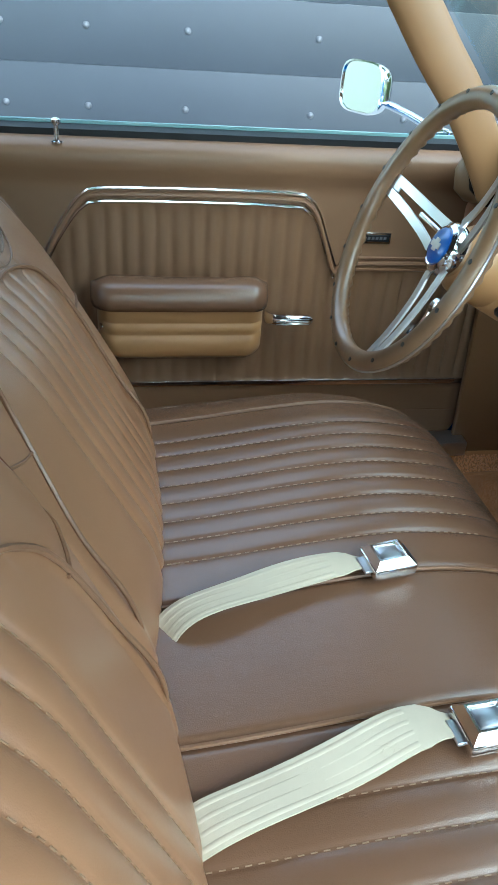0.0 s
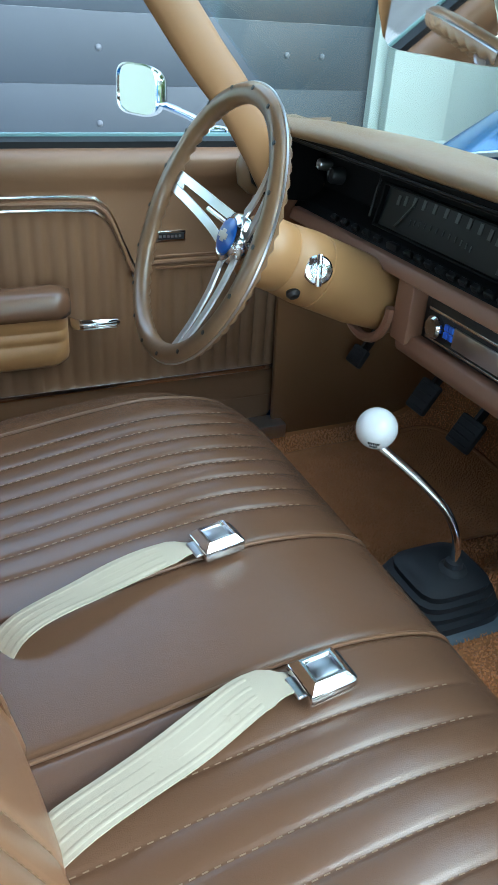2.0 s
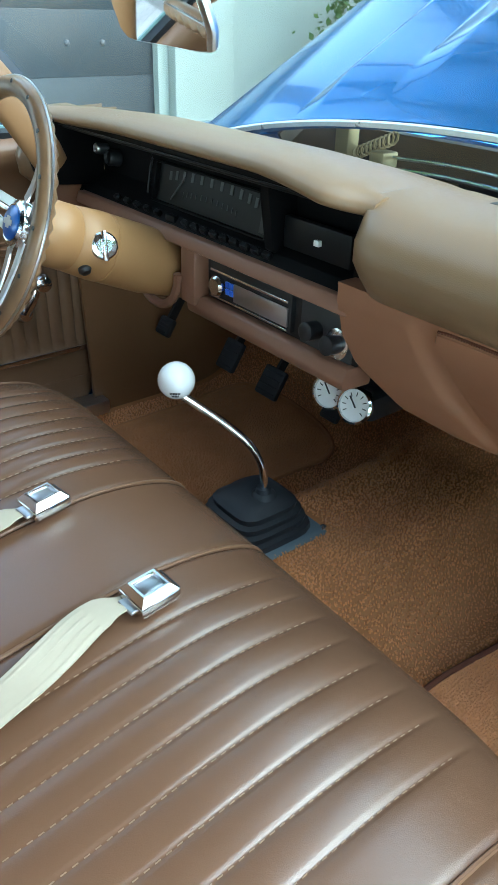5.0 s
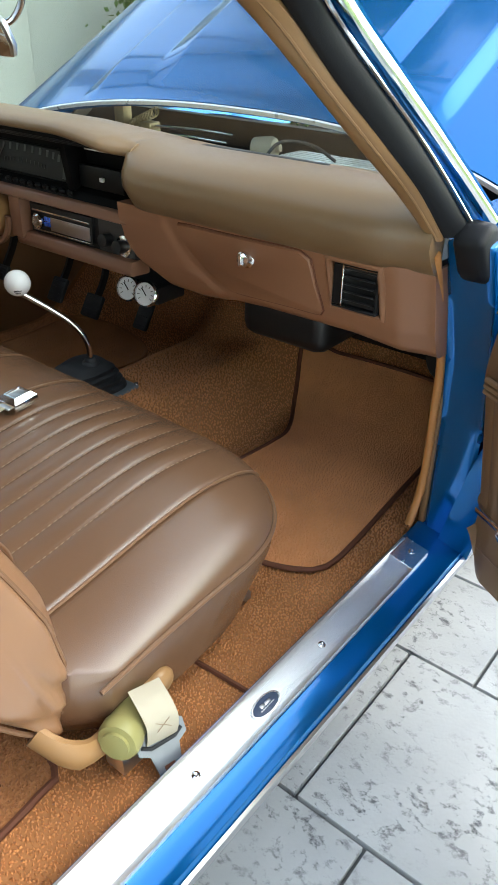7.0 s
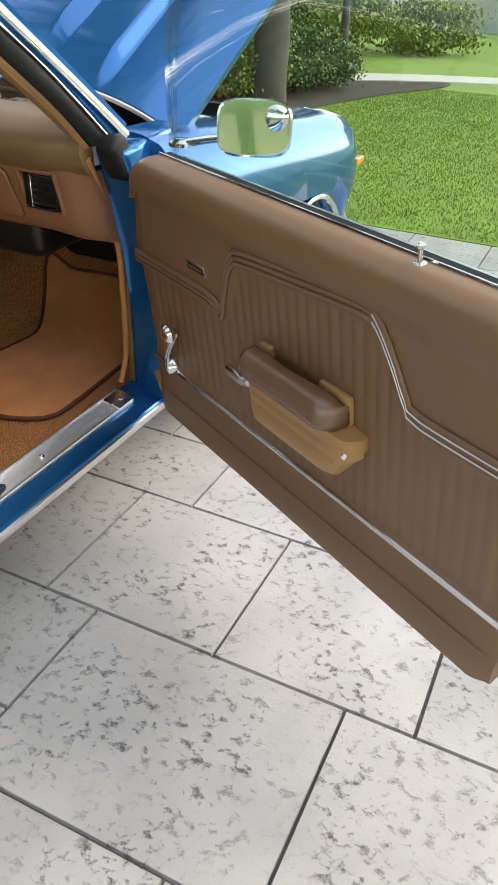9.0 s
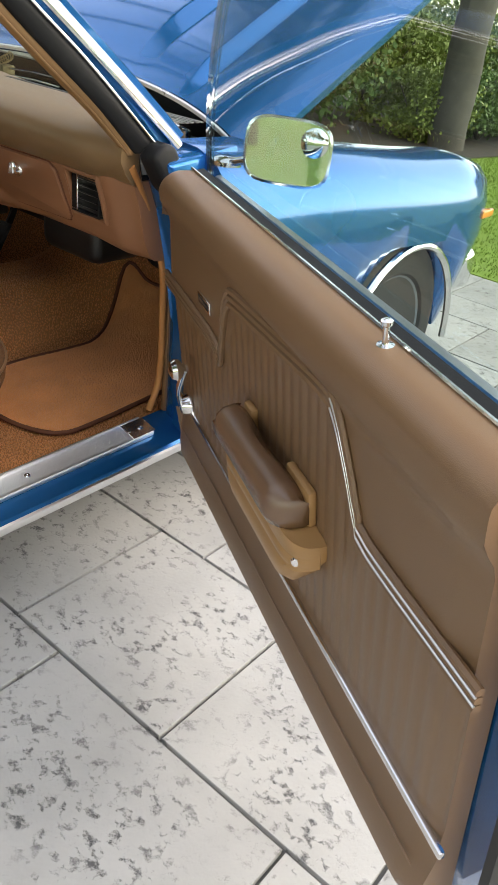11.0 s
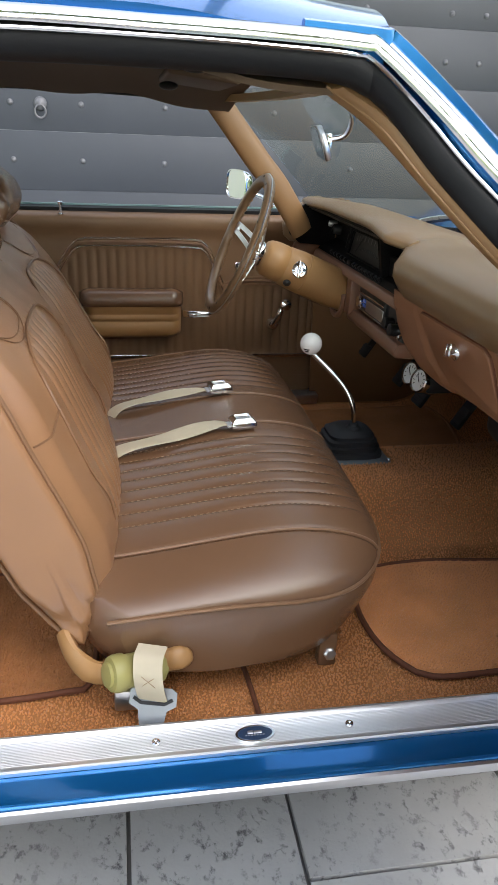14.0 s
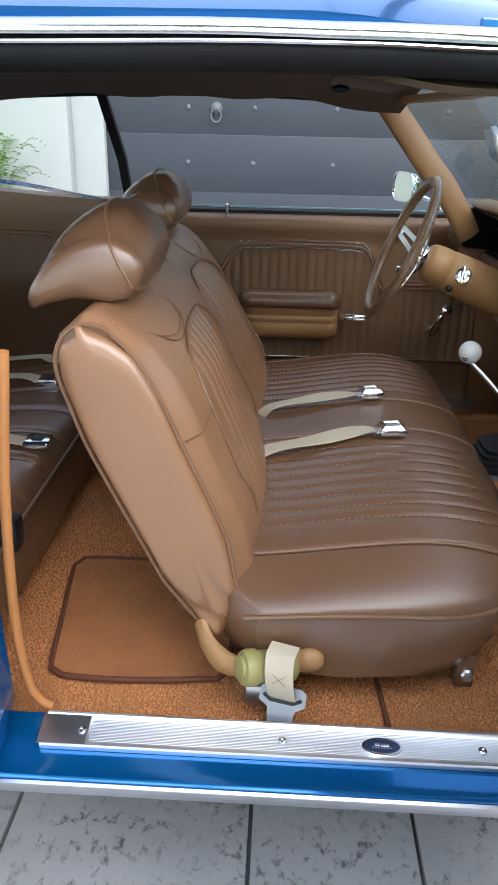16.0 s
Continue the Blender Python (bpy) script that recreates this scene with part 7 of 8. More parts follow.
tube(bm, [ring_c + Vector((0.01, 0.068 * math.cos(a), 0.068 * math.sin(a) - 0.004)) for a in [lerp(math.pi, 2 * math.pi, i / 16) for i in range(17)]], 0.008, 8, up=(1, 0, 0))
part("column_collar", bm, BEZEL, column, "red-brown column collar")

# ---- gear shifter ----
SH = Vector((0.360, 0.086, 0.0))
zt = floor_height(SH.x, SH.y)
shifter = thing("gear_shifter", "chrome floor shifter with white ball knob and black boot", "gear shifter", (SH.x, SH.y, zt))
bm = bmesh.new()
bmesh.ops.create_uvsphere(bm, u_segments=32, v_segments=20, radius=0.0265, matrix=Matrix.Translation((0.268, 0.155, 0.686)))
kn = part("knob", bm, WHITE, shifter, "round white ball knob")
bm = bmesh.new()
for r in range(2):
    for i in range(7 - 2 * r):
        a = radians(-128 + 5.0 * (i - (3 - r)))
        e = radians(-20 - 12 * r)
        d = Vector((math.cos(a) * math.cos(e), math.sin(a) * math.cos(e), math.sin(e)))
        box(bm, (-0.0008, -0.0018, -0.0003), (0.0008, 0.0018, 0.0004), 0, 1, toward(Vector((0.268, 0.155, 0.686)) + d * 0.0265, d))
part("engraving", bm, DIAL, kn, "small grey engraved bars")
bm = bmesh.new()
tube(bm, smooth_path([(0.272, 0.150, 0.664), (0.318, 0.112, 0.622), (0.346, 0.085, 0.588), (0.360, 0.070, 0.550), (SH.x + 0.004, SH.y - 0.016, zt + 0.068)], 0.008), 0.0062, 12, up=(0, 1, 0))
part("lever", bm, CHROME, shifter, "bent chrome lever")
bm = bmesh.new()
prof = [(0.076, 0.004), (0.075, 0.016), (0.067, 0.019), (0.069, 0.029), (0.061, 0.032), (0.063, 0.042), (0.055, 0.045), (0.056, 0.054), (0.049, 0.058), (0.045, 0.064), (0.030, 0.067), (0.010, 0.069), (0.002, 0.069)]
rings = []
for r, h in prof:
    ring = []
    for i in range(32):
        a = 2 * math.pi * i / 32
        p = 4.5 if h < 0.06 else 2.5
        q = (abs(math.cos(a)) ** p + abs(math.sin(a)) ** p) ** (-1 / p)
        ring.append((SH.x + r * 0.98 * q * math.cos(a), SH.y + r * 0.93 * q * math.sin(a), zt + h))
    rings.append(ring)
loft(bm, rings)
part("boot", bm, RUBBER, shifter, "pleated black rubber boot", sharp=60)
bm = bmesh.new()
revolve(bm, [(0.020, 0.066), (0.018, 0.070), (0.013, 0.073), (0.011, 0.080), (0.007, 0.082)], Matrix.Translation((SH.x + 0.004, SH.y - 0.016, zt)), 18)
part("boot_neck", bm, RUBBER, shifter, "rubber neck round the lever")
bm = bmesh.new()
box(bm, (SH.x - 0.090, SH.y - 0.084, zt - 0.03), (SH.x + 0.088, SH.y + 0.084, zt + 0.006), 0.012, 3)
pl = part("plate", bm, PLATE_GREY, shifter, "blue-grey metal base plate")
for sx in (-0.082, 0.080):
    for sy in (-0.073, 0.073):
        bm = bmesh.new()
        revolve(bm, [(0.006, 0.0), (0.005, 0.003), (0.001, 0.004)], Matrix.Translation((SH.x + sx, SH.y + sy, zt + 0.0055)), 12)
        part("screw", bm, CHROME, pl)

# ---- floor mats ----
def floor_mat(outline, label, bound=True, fabric=None):
    fabric = fabric or MAT_CARPET
    t = thing("floor_mat", label, "floor mat", (outline[0][0], outline[0][1], 0.31), "carpet floor mats")
    pts = smooth_path([(x, y, 0) for x, y in outline], 0.02, True)
    cx, cy = sum(p.x for p in pts) / len(pts), sum(p.y for p in pts) / len(pts)
    rings = []
    for k in (1.0, 0.985, 0.93, 0.86, 0.78, 0.7, 0.62, 0.54, 0.46, 0.38, 0.3, 0.22, 0.14, 0.06, 0.004):
        rings.append([(cx + (p.x - cx) * k, cy + (p.y - cy) * k, floor_height(cx + (p.x - cx) * k, cy + (p.y - cy) * k) + (0.004 if k == 1.0 else 0.0095)) for p in pts])
    bm = bmesh.new()
    loft(bm, rings, caps=False)
    part("mat_surface", bm, fabric, t, "rust-brown cut-pile mat", sharp=60)
    bm = bmesh.new()
    tube(bm, [(p.x, p.y, floor_height(p.x, p.y) + 0.008) for p in pts], 0.0055, 7, True)
    part("binding", bm, BINDING if bound else fabric, t, "bound edge")
    return t, pts, fabric


mats = [floor_mat([(0.30, -0.26), (0.43, -0.232), (0.60, -0.245), (0.68, -0.240), (0.80, -0.175), (0.90, -0.135), (0.92, -0.25), (0.92, -0.52), (0.88, -0.555), (0.72, -0.563), (0.55, -0.575), (0.42, -0.584), (0.325, -0.582), (0.285, -0.545), (0.258, -0.47), (0.258, -0.36)], "rust-brown bound passenger floor mat on carpet"),
        floor_mat([(-0.24, -0.20), (-0.235, -0.38), (-0.24, -0.525), (-0.28, -0.545), (-0.41, -0.556), (-0.51, -0.551), (-0.532, -0.535), (-0.552, -0.397), (-0.575, -0.225), (-0.56, -0.197), (-0.42, -0.195)], "rust-brown bound rear floor mat, shade put into its colour", True, SHADED_MAT),
        floor_mat([(0.34, 0.30), (0.60, 0.31), (0.78, 0.34), (0.79, 0.66), (0.60, 0.68), (0.36, 0.66), (0.33, 0.55)], "rust-brown driver floor mat, shade put into its colour", False, SHADED_MAT)]
bm = bmesh.new()
tube(bm, smooth_path([(0.005, -0.44, floor_height(0.0, -0.44) + 0.004), (0.015, -0.55, 0.309), (0.020, -0.645, 0.309)], 0.02), 0.0045, 6)
part("carpet_seam", bm, BINDING, car, "dark brown bound carpet seam")

# loop pile of the carpet
rng = np.random.default_rng(7)
lx, ly = np.meshgrid(np.arange(-0.72, 0.98, 0.0053), np.arange(-0.648, 0.76, 0.0053), indexing="ij")
lx = (lx + rng.uniform(-0.0024, 0.0024, lx.shape)).ravel()
ly = (ly + rng.uniform(-0.0024, 0.0024, ly.shape)).ravel()
keep = ~((lx > -0.20) & (lx < 0.14) & (ly > -0.44) & (ly < 0.62))
keep &= ~((lx > 0.27) & (lx < 0.91) & (ly > -0.545) & (ly < -0.25))
keep &= ~((lx > -0.53) & (lx < -0.25) & (ly > -0.53) & (ly < -0.22))
keep &= ~((lx > 0.345) & (lx < 0.78) & (ly > 0.33) & (ly < 0.65))
keep &= ~((abs(lx - SH.x) < 0.095) & (abs(ly - SH.y) < 0.075))
pv, pf = [], []
for x, y in zip(lx[keep], ly[keep]):
    z = floor_height(x, y) - 0.001
    a, h, r = rng.uniform(0, 3.14), rng.uniform(0.0034, 0.0060), rng.uniform(0.0024, 0.0034)
    c, s = r * math.cos(a), r * math.sin(a)
    k = len(pv)
    pv += [(x + c, y + s, z), (x - s * 0.6, y + c * 0.6, z), (x - c, y - s, z), (x + s * 0.6, y - c * 0.6, z), (x + c * 0.55, y + s * 0.55, z + h), (x - c * 0.55, y - s * 0.55, z + h)]
    pf += [(k, k + 1, k + 5, k + 4), (k + 2, k + 3, k + 4, k + 5), (k + 3, k, k + 4), (k + 1, k + 2, k + 5)]
pieces("carpet_pile", pv, pf, CARPET, car, "rust-brown loop pile", smooth=True)

# finer tufts of the mats, inside their bound edges
for mat, ring, fabric in mats:
    xs, ys = [p.x for p in ring], [p.y for p in ring]
    mv, mf = [], []
    for x in np.arange(min(xs), max(xs), 0.0047):
        cuts = sorted(a.y + (x - a.x) / (b.x - a.x) * (b.y - a.y) for a, b in zip(ring, ring[1:] + ring[:1]) if (a.x - x) * (b.x - x) < 0)
        for lo, hi in zip(cuts[::2], cuts[1::2]):
            for y in np.arange(lo + 0.008, hi - 0.006, 0.0047):
                px, py = x + rng.uniform(-0.0018, 0.0018), y + rng.uniform(-0.0018, 0.0018)
                z, a, h, r = floor_height(px, py) + 0.0095, rng.uniform(0, 3.14), rng.uniform(0.0022, 0.0042), rng.uniform(0.0020, 0.0030)
                c, s = r * math.cos(a), r * math.sin(a)
                k = len(mv)
                mv += [(px + c, py + s, z), (px - s, py + c, z), (px - c * 0.6 + s * 0.6, py - s - c * 0.4, z), (px + s * 0.5, py + c * 0.3, z + h)]
                mf += [(k, k + 1, k + 3), (k + 1, k + 2, k + 3), (k + 2, k, k + 3)]
    pieces("mat_pile", mv, mf, fabric, mat, "rust-brown cut pile")

# ---- inner mirror, visors ----
im_ = thing("rear_view_mirror", "brown-backed rear view mirror on a chrome arm", "car mirror", (0.256, 0.15, 1.138))
mm = facing((0.254, 0.150, 1.130), (-0.95, 0.17, -0.38))
bm = bmesh.new()
poly = [(p.x * 1.48, p.y * 1.2) for p in smooth_path([(-0.085, 0.014, 0), (-0.088, -0.006, 0), (-0.080, -0.025, 0), (0.0, -0.028, 0), (0.080, -0.028, 0), (0.089, -0.014, 0), (0.088, 0.016, 0), (0.074, 0.028, 0), (0.0, 0.029, 0), (-0.07, 0.026, 0)], 0.01, True)]
loft(bm, [[mm @ Vector((x * k, y * k, h)) for x, y in poly] for k, h in ((0.7, -0.009), (0.96, -0.006), (1.0, 0.0), (1.0, 0.004), (0.95, 0.006))])
part("shell", bm, STEEL, im_, "grey metal mirror shell")
bm = bmesh.new()
loft(bm, [[mm @ Vector((x * 0.945, y * 0.945, h)) for x, y in poly] for h in (0.0055, 0.0066)])
part("mirror_glass", bm, MIRROR, im_, "mirror glass")
bm = bmesh.new()
tube(bm, smooth_path([(0.266, 0.128, 1.137), (0.294, 0.104, 1.145), (0.298, 0.072, 1.174), (0.276, 0.046, 1.205), (0.238, 0.030, 1.226)], 0.01), 0.006, 10, up=(0, 1, 0))
part("arm", bm, CHROME, im_, "curved chrome arm")
bm = bmesh.new()
box(bm, (0.259, 0.118, 1.115), (0.273, 0.136, 1.149), 0.004)
part("clip", bm, CHROME, im_, "chrome clip")
for y in (-0.30, 0.33):
    t = thing("sun_visor", "dark brown sun visor folded up", "sun visor", (0.03, y, 1.22), "sun visors")
    bm = bmesh.new()
    box(bm, (-0.09, y - 0.19, -0.008), (0.06, y + 0.17, 0.008), 0.007, 3, Matrix.Translation((0.02, 0, 1.246)) @ Matrix.Rotation(radians(6), 4, "Y"))
    part("flap", bm, HEADLINER, t, "padded brown flap")
    bm = bmesh.new()
    bmesh.ops.create_uvsphere(bm, u_segments=14, v_segments=10, radius=0.016, matrix=Matrix.Translation((-0.055, y + 0.02, 1.234)) @ Matrix.Diagonal((1.4, 0.9, 0.6, 1)))
    part("bracket", bm, BLACK, t, "dark visor bracket")
bm = bmesh.new()
sweep(bm, [windshield_point(0.97, i / 20) + Vector((-0.014, 0, -0.008)) for i in range(21)], [(-0.018, -0.008), (0.018, -0.008), (0.018, 0.008), (-0.018, 0.008)])
part("header_trim", bm, TAN, car, "tan windshield header trim")

# ---- cowl, wipers, engine, front end ----
for y in (-0.42, 0.22):
    t = thing("wiper", "slim bright windshield wiper resting on the cowl", "wiper", (0.80, y, 0.87), "wipers")
    bm = bmesh.new()
    tube(bm, smooth_path([(0.80, y, 0.885), (0.765, y + 0.05, 0.900), (0.745, y + 0.2, 0.900)], 0.02), 0.003, 6)
    part("arm", bm, CHROME, t)
    bm = bmesh.new()
    tube(bm, smooth_path([(0.748, y - 0.03, 0.898), (0.756, y + 0.16, 0.902), (0.745, y + 0.33, 0.898)], 0.02), 0.0028, 6)
    part("blade", bm, CHROME, t, "bright blade holder")
    bm = bmesh.new()
    revolve(bm, [(0.012, 0.0), (0.011, 0.016), (0.005, 0.020)], Matrix.Translation((0.80, y, 0.866)), 14)
    part("pivot", bm, CHROME, t)
# cowl details under the raised hood
bm = bmesh.new()
box(bm, (0.80, 0.39, 0.862), (0.83, 0.425, 0.965), 0.004)
box(bm, (0.80, 0.30, 0.862), (0.84, 0.335, 0.92), 0.004)
bracket = part("cowl_bracket", bm, EMBLEM_GOLD, car, "gold plated metal bracket on the cowl")
bm = bmesh.new()
tube(bm, [(0.825 + 0.011 * math.cos(i * 0.8), 0.415 - 0.0013 * i, 0.895 + 0.00055 * i + 0.011 * math.sin(i * 0.8)) for i in range(90)], 0.0022, 6, up=(0, 1, 0))
part("spring", bm, EMBLEM_GOLD, bracket, "gold coil spring")
for z, x in ((0.912, 0.82), (0.897, 0.80)):
    bm = bmesh.new()
    tube(bm, smooth_path([(x, 0.30, z), (x + 0.01, 0.18, z + 0.004), (x + 0.01, 0.06, z + 0.003)], 0.02), 0.0032, 8)
    part("linkage_rod", bm, CHROME, car, "thin bright wiper linkage rod")
bm = bmesh.new()
for k in range(7):
    sweep(bm, [(0.752 + k * 0.017, lerp(-0.11, -0.42, i / 8), 0.898) for i in range(9)], [(-0.0055, -0.0012), (0.0055, -0.0012), (0.0055, 0.0012), (-0.0055, 0.0012)])
part("cowl_grille", bm, ALU, car, "pale louvres of the cowl grille")
bm = bmesh.new()
tube(bm, smooth_path([(0.70, -0.13, 0.905), (0.73, -0.15, 0.935), (0.77, -0.20, 0.93), (0.80, -0.24, 0.90)], 0.01), 0.0035, 8)
part("washer_hose", bm, RUBBER, car, "thin black washer hose")
bm = bmesh.new()
revolve(bm, [(0.014, 0.0), (0.025, 0.004), (0.026, 0.045), (0.021, 0.055), (0.009, 0.058), (0.008, 0.068), (0.001, 0.069)], toward((0.82, -0.01, 0.895), (0.15, -1, 0.12)), 20)
part("fluid_bottle", bm, BELT, car, "cream plastic fluid bottle")
engine = thing("engine", "engine bay parts in shade under the hood", "engine", (1.3, 0, 0.6))
for lo, hi, m, nm, lab in (((1.0, 0.25, 0.70), (1.14, 0.45, 0.88), EMBLEM_GOLD, "brake_booster", "gold brake booster"), ((1.05, -0.25, 0.72), (1.15, -0.10, 0.90), WHITE, "washer_bottle", "white plastic bottle"), ((1.08, -0.52, 0.72), (1.2, -0.34, 0.90), STEEL, "heater_hose_box", "bright metal box"), ((1.15, -0.15, 0.62), (1.7, 0.2, 0.80), BLACK, "block", "dark engine block")):
    bm = bmesh.new()
    box(bm, lo, hi, 0.03, 3)
    part(nm, bm, m, engine, lab)
for y in (-0.62, 0.60):
    t = thing("hood_hinge", "bare metal hood hinge with coil spring", "hood hinge", (0.92, y, 0.90), "hood hinges")
    bm = bmesh.new()
    tube(bm, [(0.86 + 0.0022 * i, y + 0.016 * math.cos(i * 0.9), 0.935 + 0.0015 * i + 0.016 * math.sin(i * 0.9)) for i in range(70)], 0.003, 6)
    part("spring", bm, STEEL, t, "coil spring")
    bm = bmesh.new()
    sweep(bm, [(0.82, y, 0.90), (0.90, y, 0.955), (1.02, y, 1.06)], [(-0.004, -0.016), (0.004, -0.016), (0.004, 0.016), (-0.004, 0.016)])
    part("link", bm, BLACK, t)
# black rubber at the foot of the windshield pillar, pillar screws
bm = bmesh.new()
prism(bm, [(0.400, 0.905), (0.425, 0.930), (0.452, 0.928), (0.474, 0.895), (0.474, 0.850), (0.460, 0.832), (0.436, 0.850)], "y", -0.684, -0.732, 0.012, 3)
part("pillar_seal", bm, SEAL, car, "black rubber pillar foot seal")
for x, y, z in ((0.52, -0.662, 0.727), (0.53, -0.741, 0.83), (0.53, -0.741, 0.55), (0.545, -0.741, 0.80)):
    bm = bmesh.new()
    revolve(bm, [(0.010, -0.002), (0.010, 0.003), (0.006, 0.006), (0.001, 0.006)], toward((x, y, z), (-0.8, -0.6, 0) if y > -0.7 else (0, -1, 0)), 6)
    part("hinge_bolt", bm, BLUE, car, "blue painted hinge bolt")
# side marker lamp, wheel and wheel arch moulding
bm = bmesh.new()
box(bm, (1.72, -0.818, 0.665), (1.80, -0.795, 0.69), 0.006)
part("marker_lamp", bm, AMBER, car, "amber side marker lamp")
for side in (-1,):
    bm = bmesh.new()
    arch = [(1.32 + 0.335 * math.cos(a), side * 0.815, 0.275 + 0.365 * math.sin(a)) for a in [lerp(0.05, math.pi - 0.05, i / 30) for i in range(31)]]
    tube(bm, arch, 0.011, 8, up=(0, 1, 0))
    part("arch_moulding", bm, CHROME, car, "bright wheel arch moulding")
toward((1.32, -0.70, 0.325), (0, -1, 0))
for side, yy in ((-1, -0.70), (1, 0.70)):
    t = thing("wheel", "dark road wheel in the front wheel arch", "car wheel", (1.32, yy, 0.0), "road wheels")
    wm = toward((1.32, yy, 0.325), (0, side, 0))
    bm = bmesh.new()
    revolve(bm, [(0.215, -0.09), (0.28, -0.10), (0.325, -0.08), (0.325, 0.05), (0.315, 0.068), (0.27, 0.082), (0.225, 0.078), (0.215, 0.066)], wm, 48)
    part("tyre", bm, RUBBER, t, "black tyre")
    bm = bmesh.new()
    revolve(bm, [(0.215, -0.09), (0.217, 0.07), (0.205, 0.062), (0.19, 0.0), (0.06, 0.0), (0.03, 0.01), (0.002, 0.01)], wm, 36)
    rim = part("rim", bm, PLATE_GREY, t, "grey rim barrel")
    for i in range(5):
        bm = bmesh.new()
        q = wm @ Matrix.Rotation(2 * math.pi * i / 5 + 0.3, 4, "Z")
        loft(bm, [[q @ Vector((a * w, r, h + b)) for a, b in ((-1, -0.012), (-0.8, 0.006), (0, 0.010), (0.8, 0.006), (1, -0.012))] for r, w, h in ((0.03, 0.022, 0.045), (0.08, 0.026, 0.042), (0.15, 0.036, 0.040), (0.205, 0.052, 0.050))])
        part("wheel_spoke", bm, CHROME, rim, "polished spoke")
    bm = bmesh.new()
    revolve(bm, [(0.045, 0.03), (0.045, 0.058), (0.036, 0.066), (0.002, 0.070)], wm, 24)
    part("hub_cap", bm, CHROME, rim, "polished centre cap")
bm = bmesh.new()
box(bm, (1.93, -0.72, 0.36), (2.03, 0.72, 0.50), 0.03, 3)
part("front_bumper", bm, CHROME, car, "chrome front bumper")
# underbody closes the car from below
bm = bmesh.new()
box(bm, (-1.9, -0.66, 0.20), (1.0, 0.66, 0.278), 0.02)
part("underbody", bm, BLACK, car, "dark underbody")
bm = bmesh.new()
box(bm, (-1.75, -0.72, 0.32), (-1.30, 0.72, 0.90), 0.03)
part("rear_body", bm, BLUE, car, "blue rear body")


# ---- garden planting ----
PLANTS = [((7.6, 2.5, 0), (0.55, 0.6, 0.42), 2600, 0.09, LEAF2, "yellow-green clipped shrub at the lawn edge"), ((8.6, 2.2, 0), (0.6, 0.6, 0.38), 2600, 0.09, LEAF, "grey-green flowering shrub at the lawn edge"),
          ((9.5, 2.2, 0), (0.6, 0.55, 0.34), 2400, 0.09, LEAF, "grey-green low shrub in mulch"), ((8.2, 3.6, 0), (0.8, 0.8, 0.75), 3200, 0.12, LEAF2, "yellow-green tall shrub behind the bed"),
          ((9.8, 3.7, 0), (0.9, 0.8, 0.7), 3200, 0.12, LEAF2, "yellow-green tall shrub behind the bed"), ((11.5, 4.2, 0), (1.1, 0.9, 0.8), 3200, 0.13, LEAF, "dark green shrub behind the path"),
          ((6.6, 3.4, 0), (0.8, 0.8, 0.9), 3200, 0.12, LEAF, "dark green shrub beside the trunk"), ((5.4, 4.2, 0), (0.9, 0.7, 1.0), 3000, 0.13, LEAF, "dark green shrub beside the house"),
          ((14.5, 4.0, 0), (1.4, 1.2, 0.7), 3000, 0.16, LEAF2, "clipped yellow-green hedge across the path"), ((16.5, 2.6, 0), (1.4, 1.2, 0.5), 2600, 0.16, LEAF2, "clipped yellow-green hedge across the path")]
for i, (at, size, count, leaf, mat, label) in enumerate(PLANTS):
    shrub(at, size, int(count * 2.4), leaf * 0.55, mat, label, 10 + i)
tree((9.4, 2.9, 0), 4.4, 0.05, 1.3, 4500, 0.14, LEAF, "slender dark-barked tree with light crown", 32, (0.4, -0.1), 0.5)
tree((11.2, 2.5, 0), 4.8, 0.07, 1.5, 4500, 0.15, LEAF, "slender grey tree with light crown", 33, (0.1, 0.1), 0.5)
for i in range(7):
    tree((15.0 + 2.1 * i, 7.5 - 1.3 * (i % 3) + 0.3 * i, 0), 6.5 + (i % 3), 0.16, 2.4, 4200, 0.28, LEAF if i % 2 else LEAF2, "broad green tree at the far garden edge", 40 + i, clear=0.35)
for i in range(7):
    tree((-9.0 - 1.6 * (i % 2), -13.0 + 3.2 * i, 0), 7.0 + (i % 3), 0.2, 2.6, 3600, 0.34, LEAF, "broad green tree along the street", 60 + i, clear=0.35)


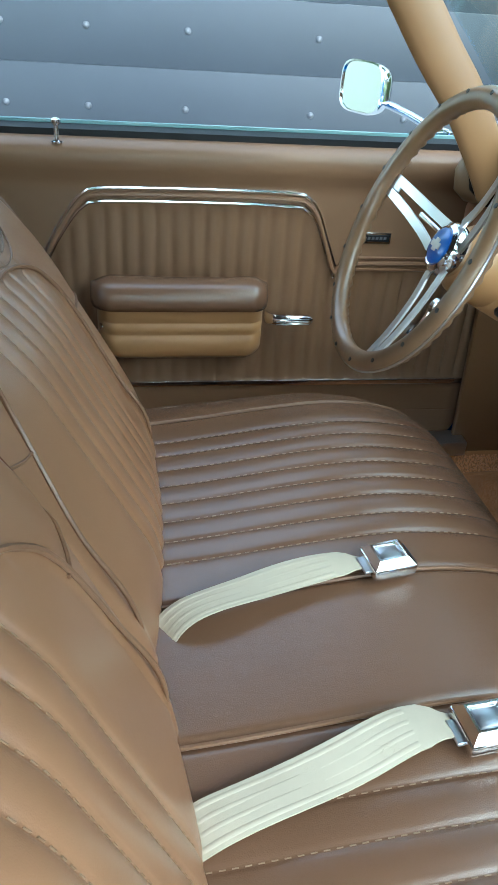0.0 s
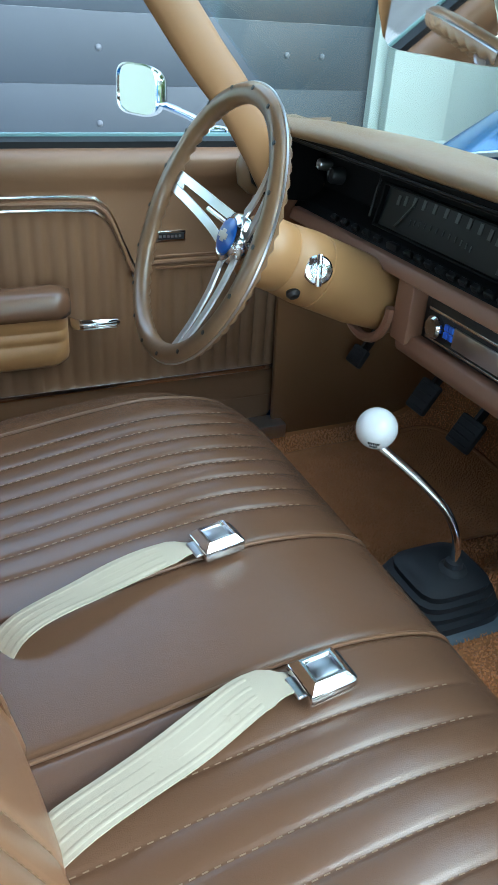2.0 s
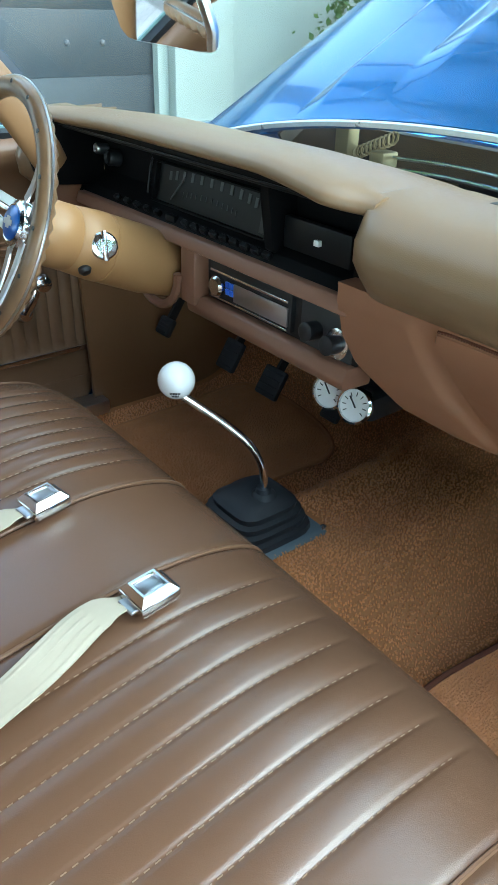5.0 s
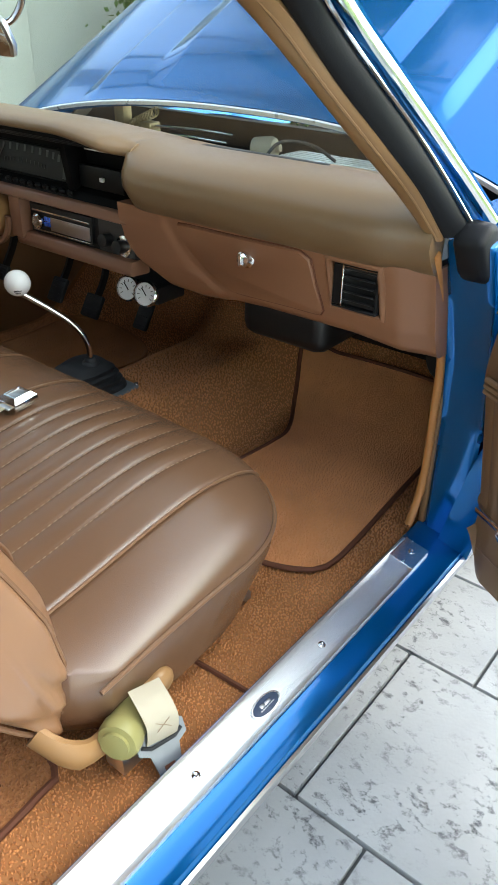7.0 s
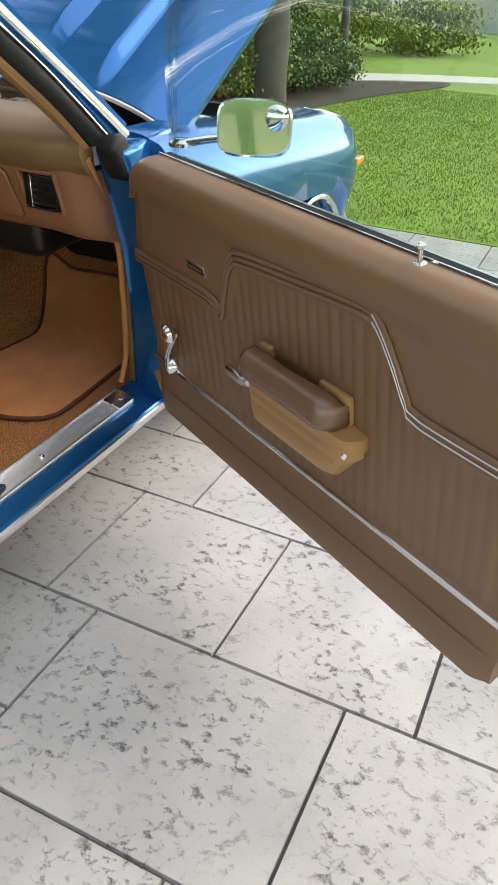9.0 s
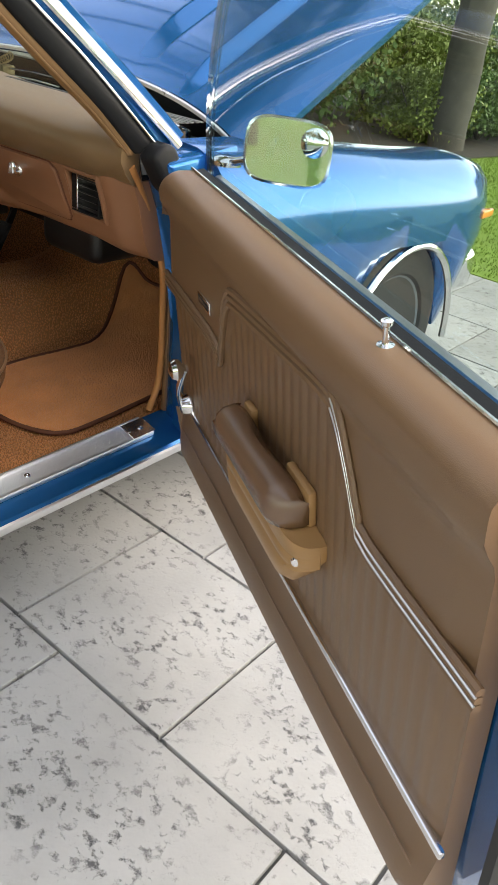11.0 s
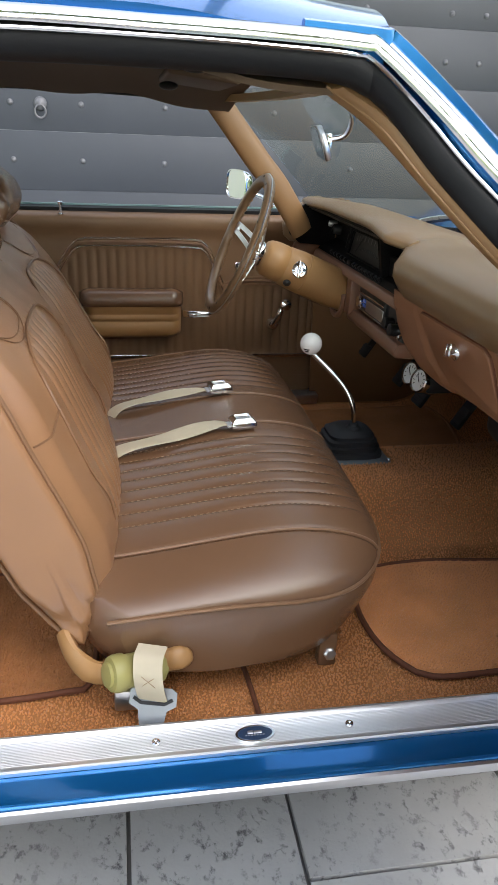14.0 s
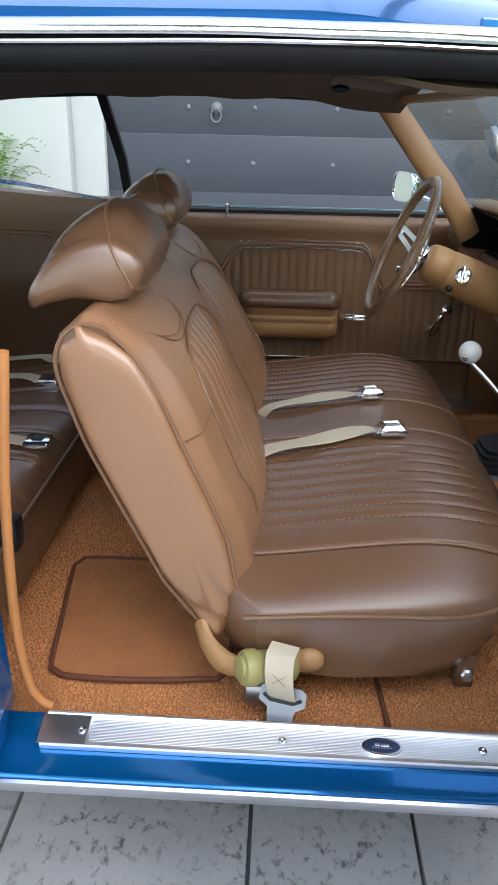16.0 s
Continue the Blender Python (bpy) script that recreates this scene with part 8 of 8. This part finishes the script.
def palm(at, height, fronds, seed, label="tall palm rising behind the house roof", r=0.16):
    t = thing("palm_tree", label, "palm tree", at, "garden palms")
    rng = np.random.default_rng(seed)
    bm = bmesh.new()
    top = Vector((at[0] + 0.3, at[1] - 0.2, height))
    trunk(bm, [at, (at[0] + 0.05, at[1], height * 0.5), top], r, r * 0.7, 14)
    part("trunk", bm, BARK, t, "grey ringed palm trunk")
    for i in range(fronds):
        a, rise, reach = i * 2.4 + rng.uniform(-0.2, 0.2), rng.uniform(-0.1, 0.9), rng.uniform(1.7, 2.3) * (1.25 if height > 8 else 1.0)
        d = Vector((math.cos(a), math.sin(a), 0))
        s = Vector((-math.sin(a), math.cos(a), 0))
        fv, ff = [], []
        for j in range(44):
            q = j / 43
            c = top + d * (reach * q) + Vector((0, 0, reach * (rise * q - 0.85 * q * q)))
            for sgn in (-1, 1):
                L = 0.55 * (math.sin(math.pi * min(1.0, 0.12 + 0.85 * q)) ** 0.7)
                tip = c + s * (sgn * L * 0.75) + d * (L * 0.45) + Vector((0, 0, -L * 0.45 + rng.uniform(-0.05, 0.05)))
                k = len(fv)
                fv += [tuple(c), tuple(c + d * 0.035), tuple(tip)]
                ff.append((k, k + 1, k + 2))
        pieces("frond", fv, ff, LEAF, t, kind="")


palm((7.45, 2.05, 0), 6.3, 18, 70, "thick grey ringed palm trunk in the planting bed", 0.20)
palm((3.2, 6.5, 0), 10.5, 26, 71)
palm((5.2, 6.6, 0), 11.5, 26, 72)
palm((1.5, 6.7, 0), 11.0, 26, 73)
palm((6.9, 7.0, 0), 10.0, 26, 74)
palm((5.7, 4.1, 0), 8.2, 30, 75, "tall palm beside the house wall")
tree((7.2, 5.0, 0), 9.5, 0.16, 2.2, 5200, 0.22, LEAF, "tall leafy tree beside the house wall", 76, clear=0.6)
for i in range(7):
    tree((-4.0 + 2.6 * i, -16.0 - 1.5 * (i % 2), 0), 6.5 + (i % 3) * 0.7, 0.2, 2.4, 3600, 0.30, LEAF if i % 3 else LEAF2, "broad green tree across the driveway", 80 + i, clear=0.35)
far = thing("neighbour_house", "distant pale house with red-brown door", "house", (27, 2.5, 0))
bm = bmesh.new()
box(bm, (27, -6, 0), (31, 4.5, 3.4), 0.02)
part("wall", bm, STUCCO, far, "pale house wall")
bm = bmesh.new()
prism(bm, [(26.6, 3.4), (31.4, 3.4), (29, 5.0)], "y", -6.3, 4.8)
part("roof", bm, EARTH, far, "dark pitched roof")
bm = bmesh.new()
box(bm, (26.93, 0.2, 0.0), (26.99, 1.3, 2.1), 0.01)
part("door", bm, DASH_LOW, far, "red-brown front door")

# potted fern by the house wall
fern = thing("fern", "bright green fern in front of the white wall", "plant", (-2.62, 5.0, 0))
bm = bmesh.new()
revolve(bm, [(0.16, 0.0), (0.20, 0.02), (0.25, 0.38), (0.27, 0.40), (0.25, 0.42), (0.23, 0.40), (0.2, 0.36)], Matrix.Translation((-2.62, 5.0, 0)), 24)
part("pot", bm, CONCRETE, fern, "round grey pot")
rng = np.random.default_rng(5)
fv, ff = [], []
for i in range(46):
    a, reach, hgt = rng.uniform(0, 6.28), rng.uniform(0.25, 0.45), rng.uniform(0.35, 0.75)
    for j in range(14):
        t = j / 13
        c = Vector((-2.62 + reach * t * math.cos(a), 5.0 + reach * t * math.sin(a), 0.40 + hgt * math.sin(t * 2.0) * 0.9))
        d = Vector((math.cos(a), math.sin(a), 0.3))
        for sgn in (-1, 1):
            s = Vector((-math.sin(a), math.cos(a), -0.2)) * sgn
            L = 0.085 * (1 - 0.7 * t)
            k = len(fv)
            fv += [tuple(c), tuple(c + s * L * 0.6 + d * 0.018), tuple(c + s * L), tuple(c + s * L * 0.6 - d * 0.006)]
            ff += [(k, k + 1, k + 2), (k, k + 2, k + 3)]
pieces("fronds", fv, ff, FERN, fern, "feathery green fronds", kind="")
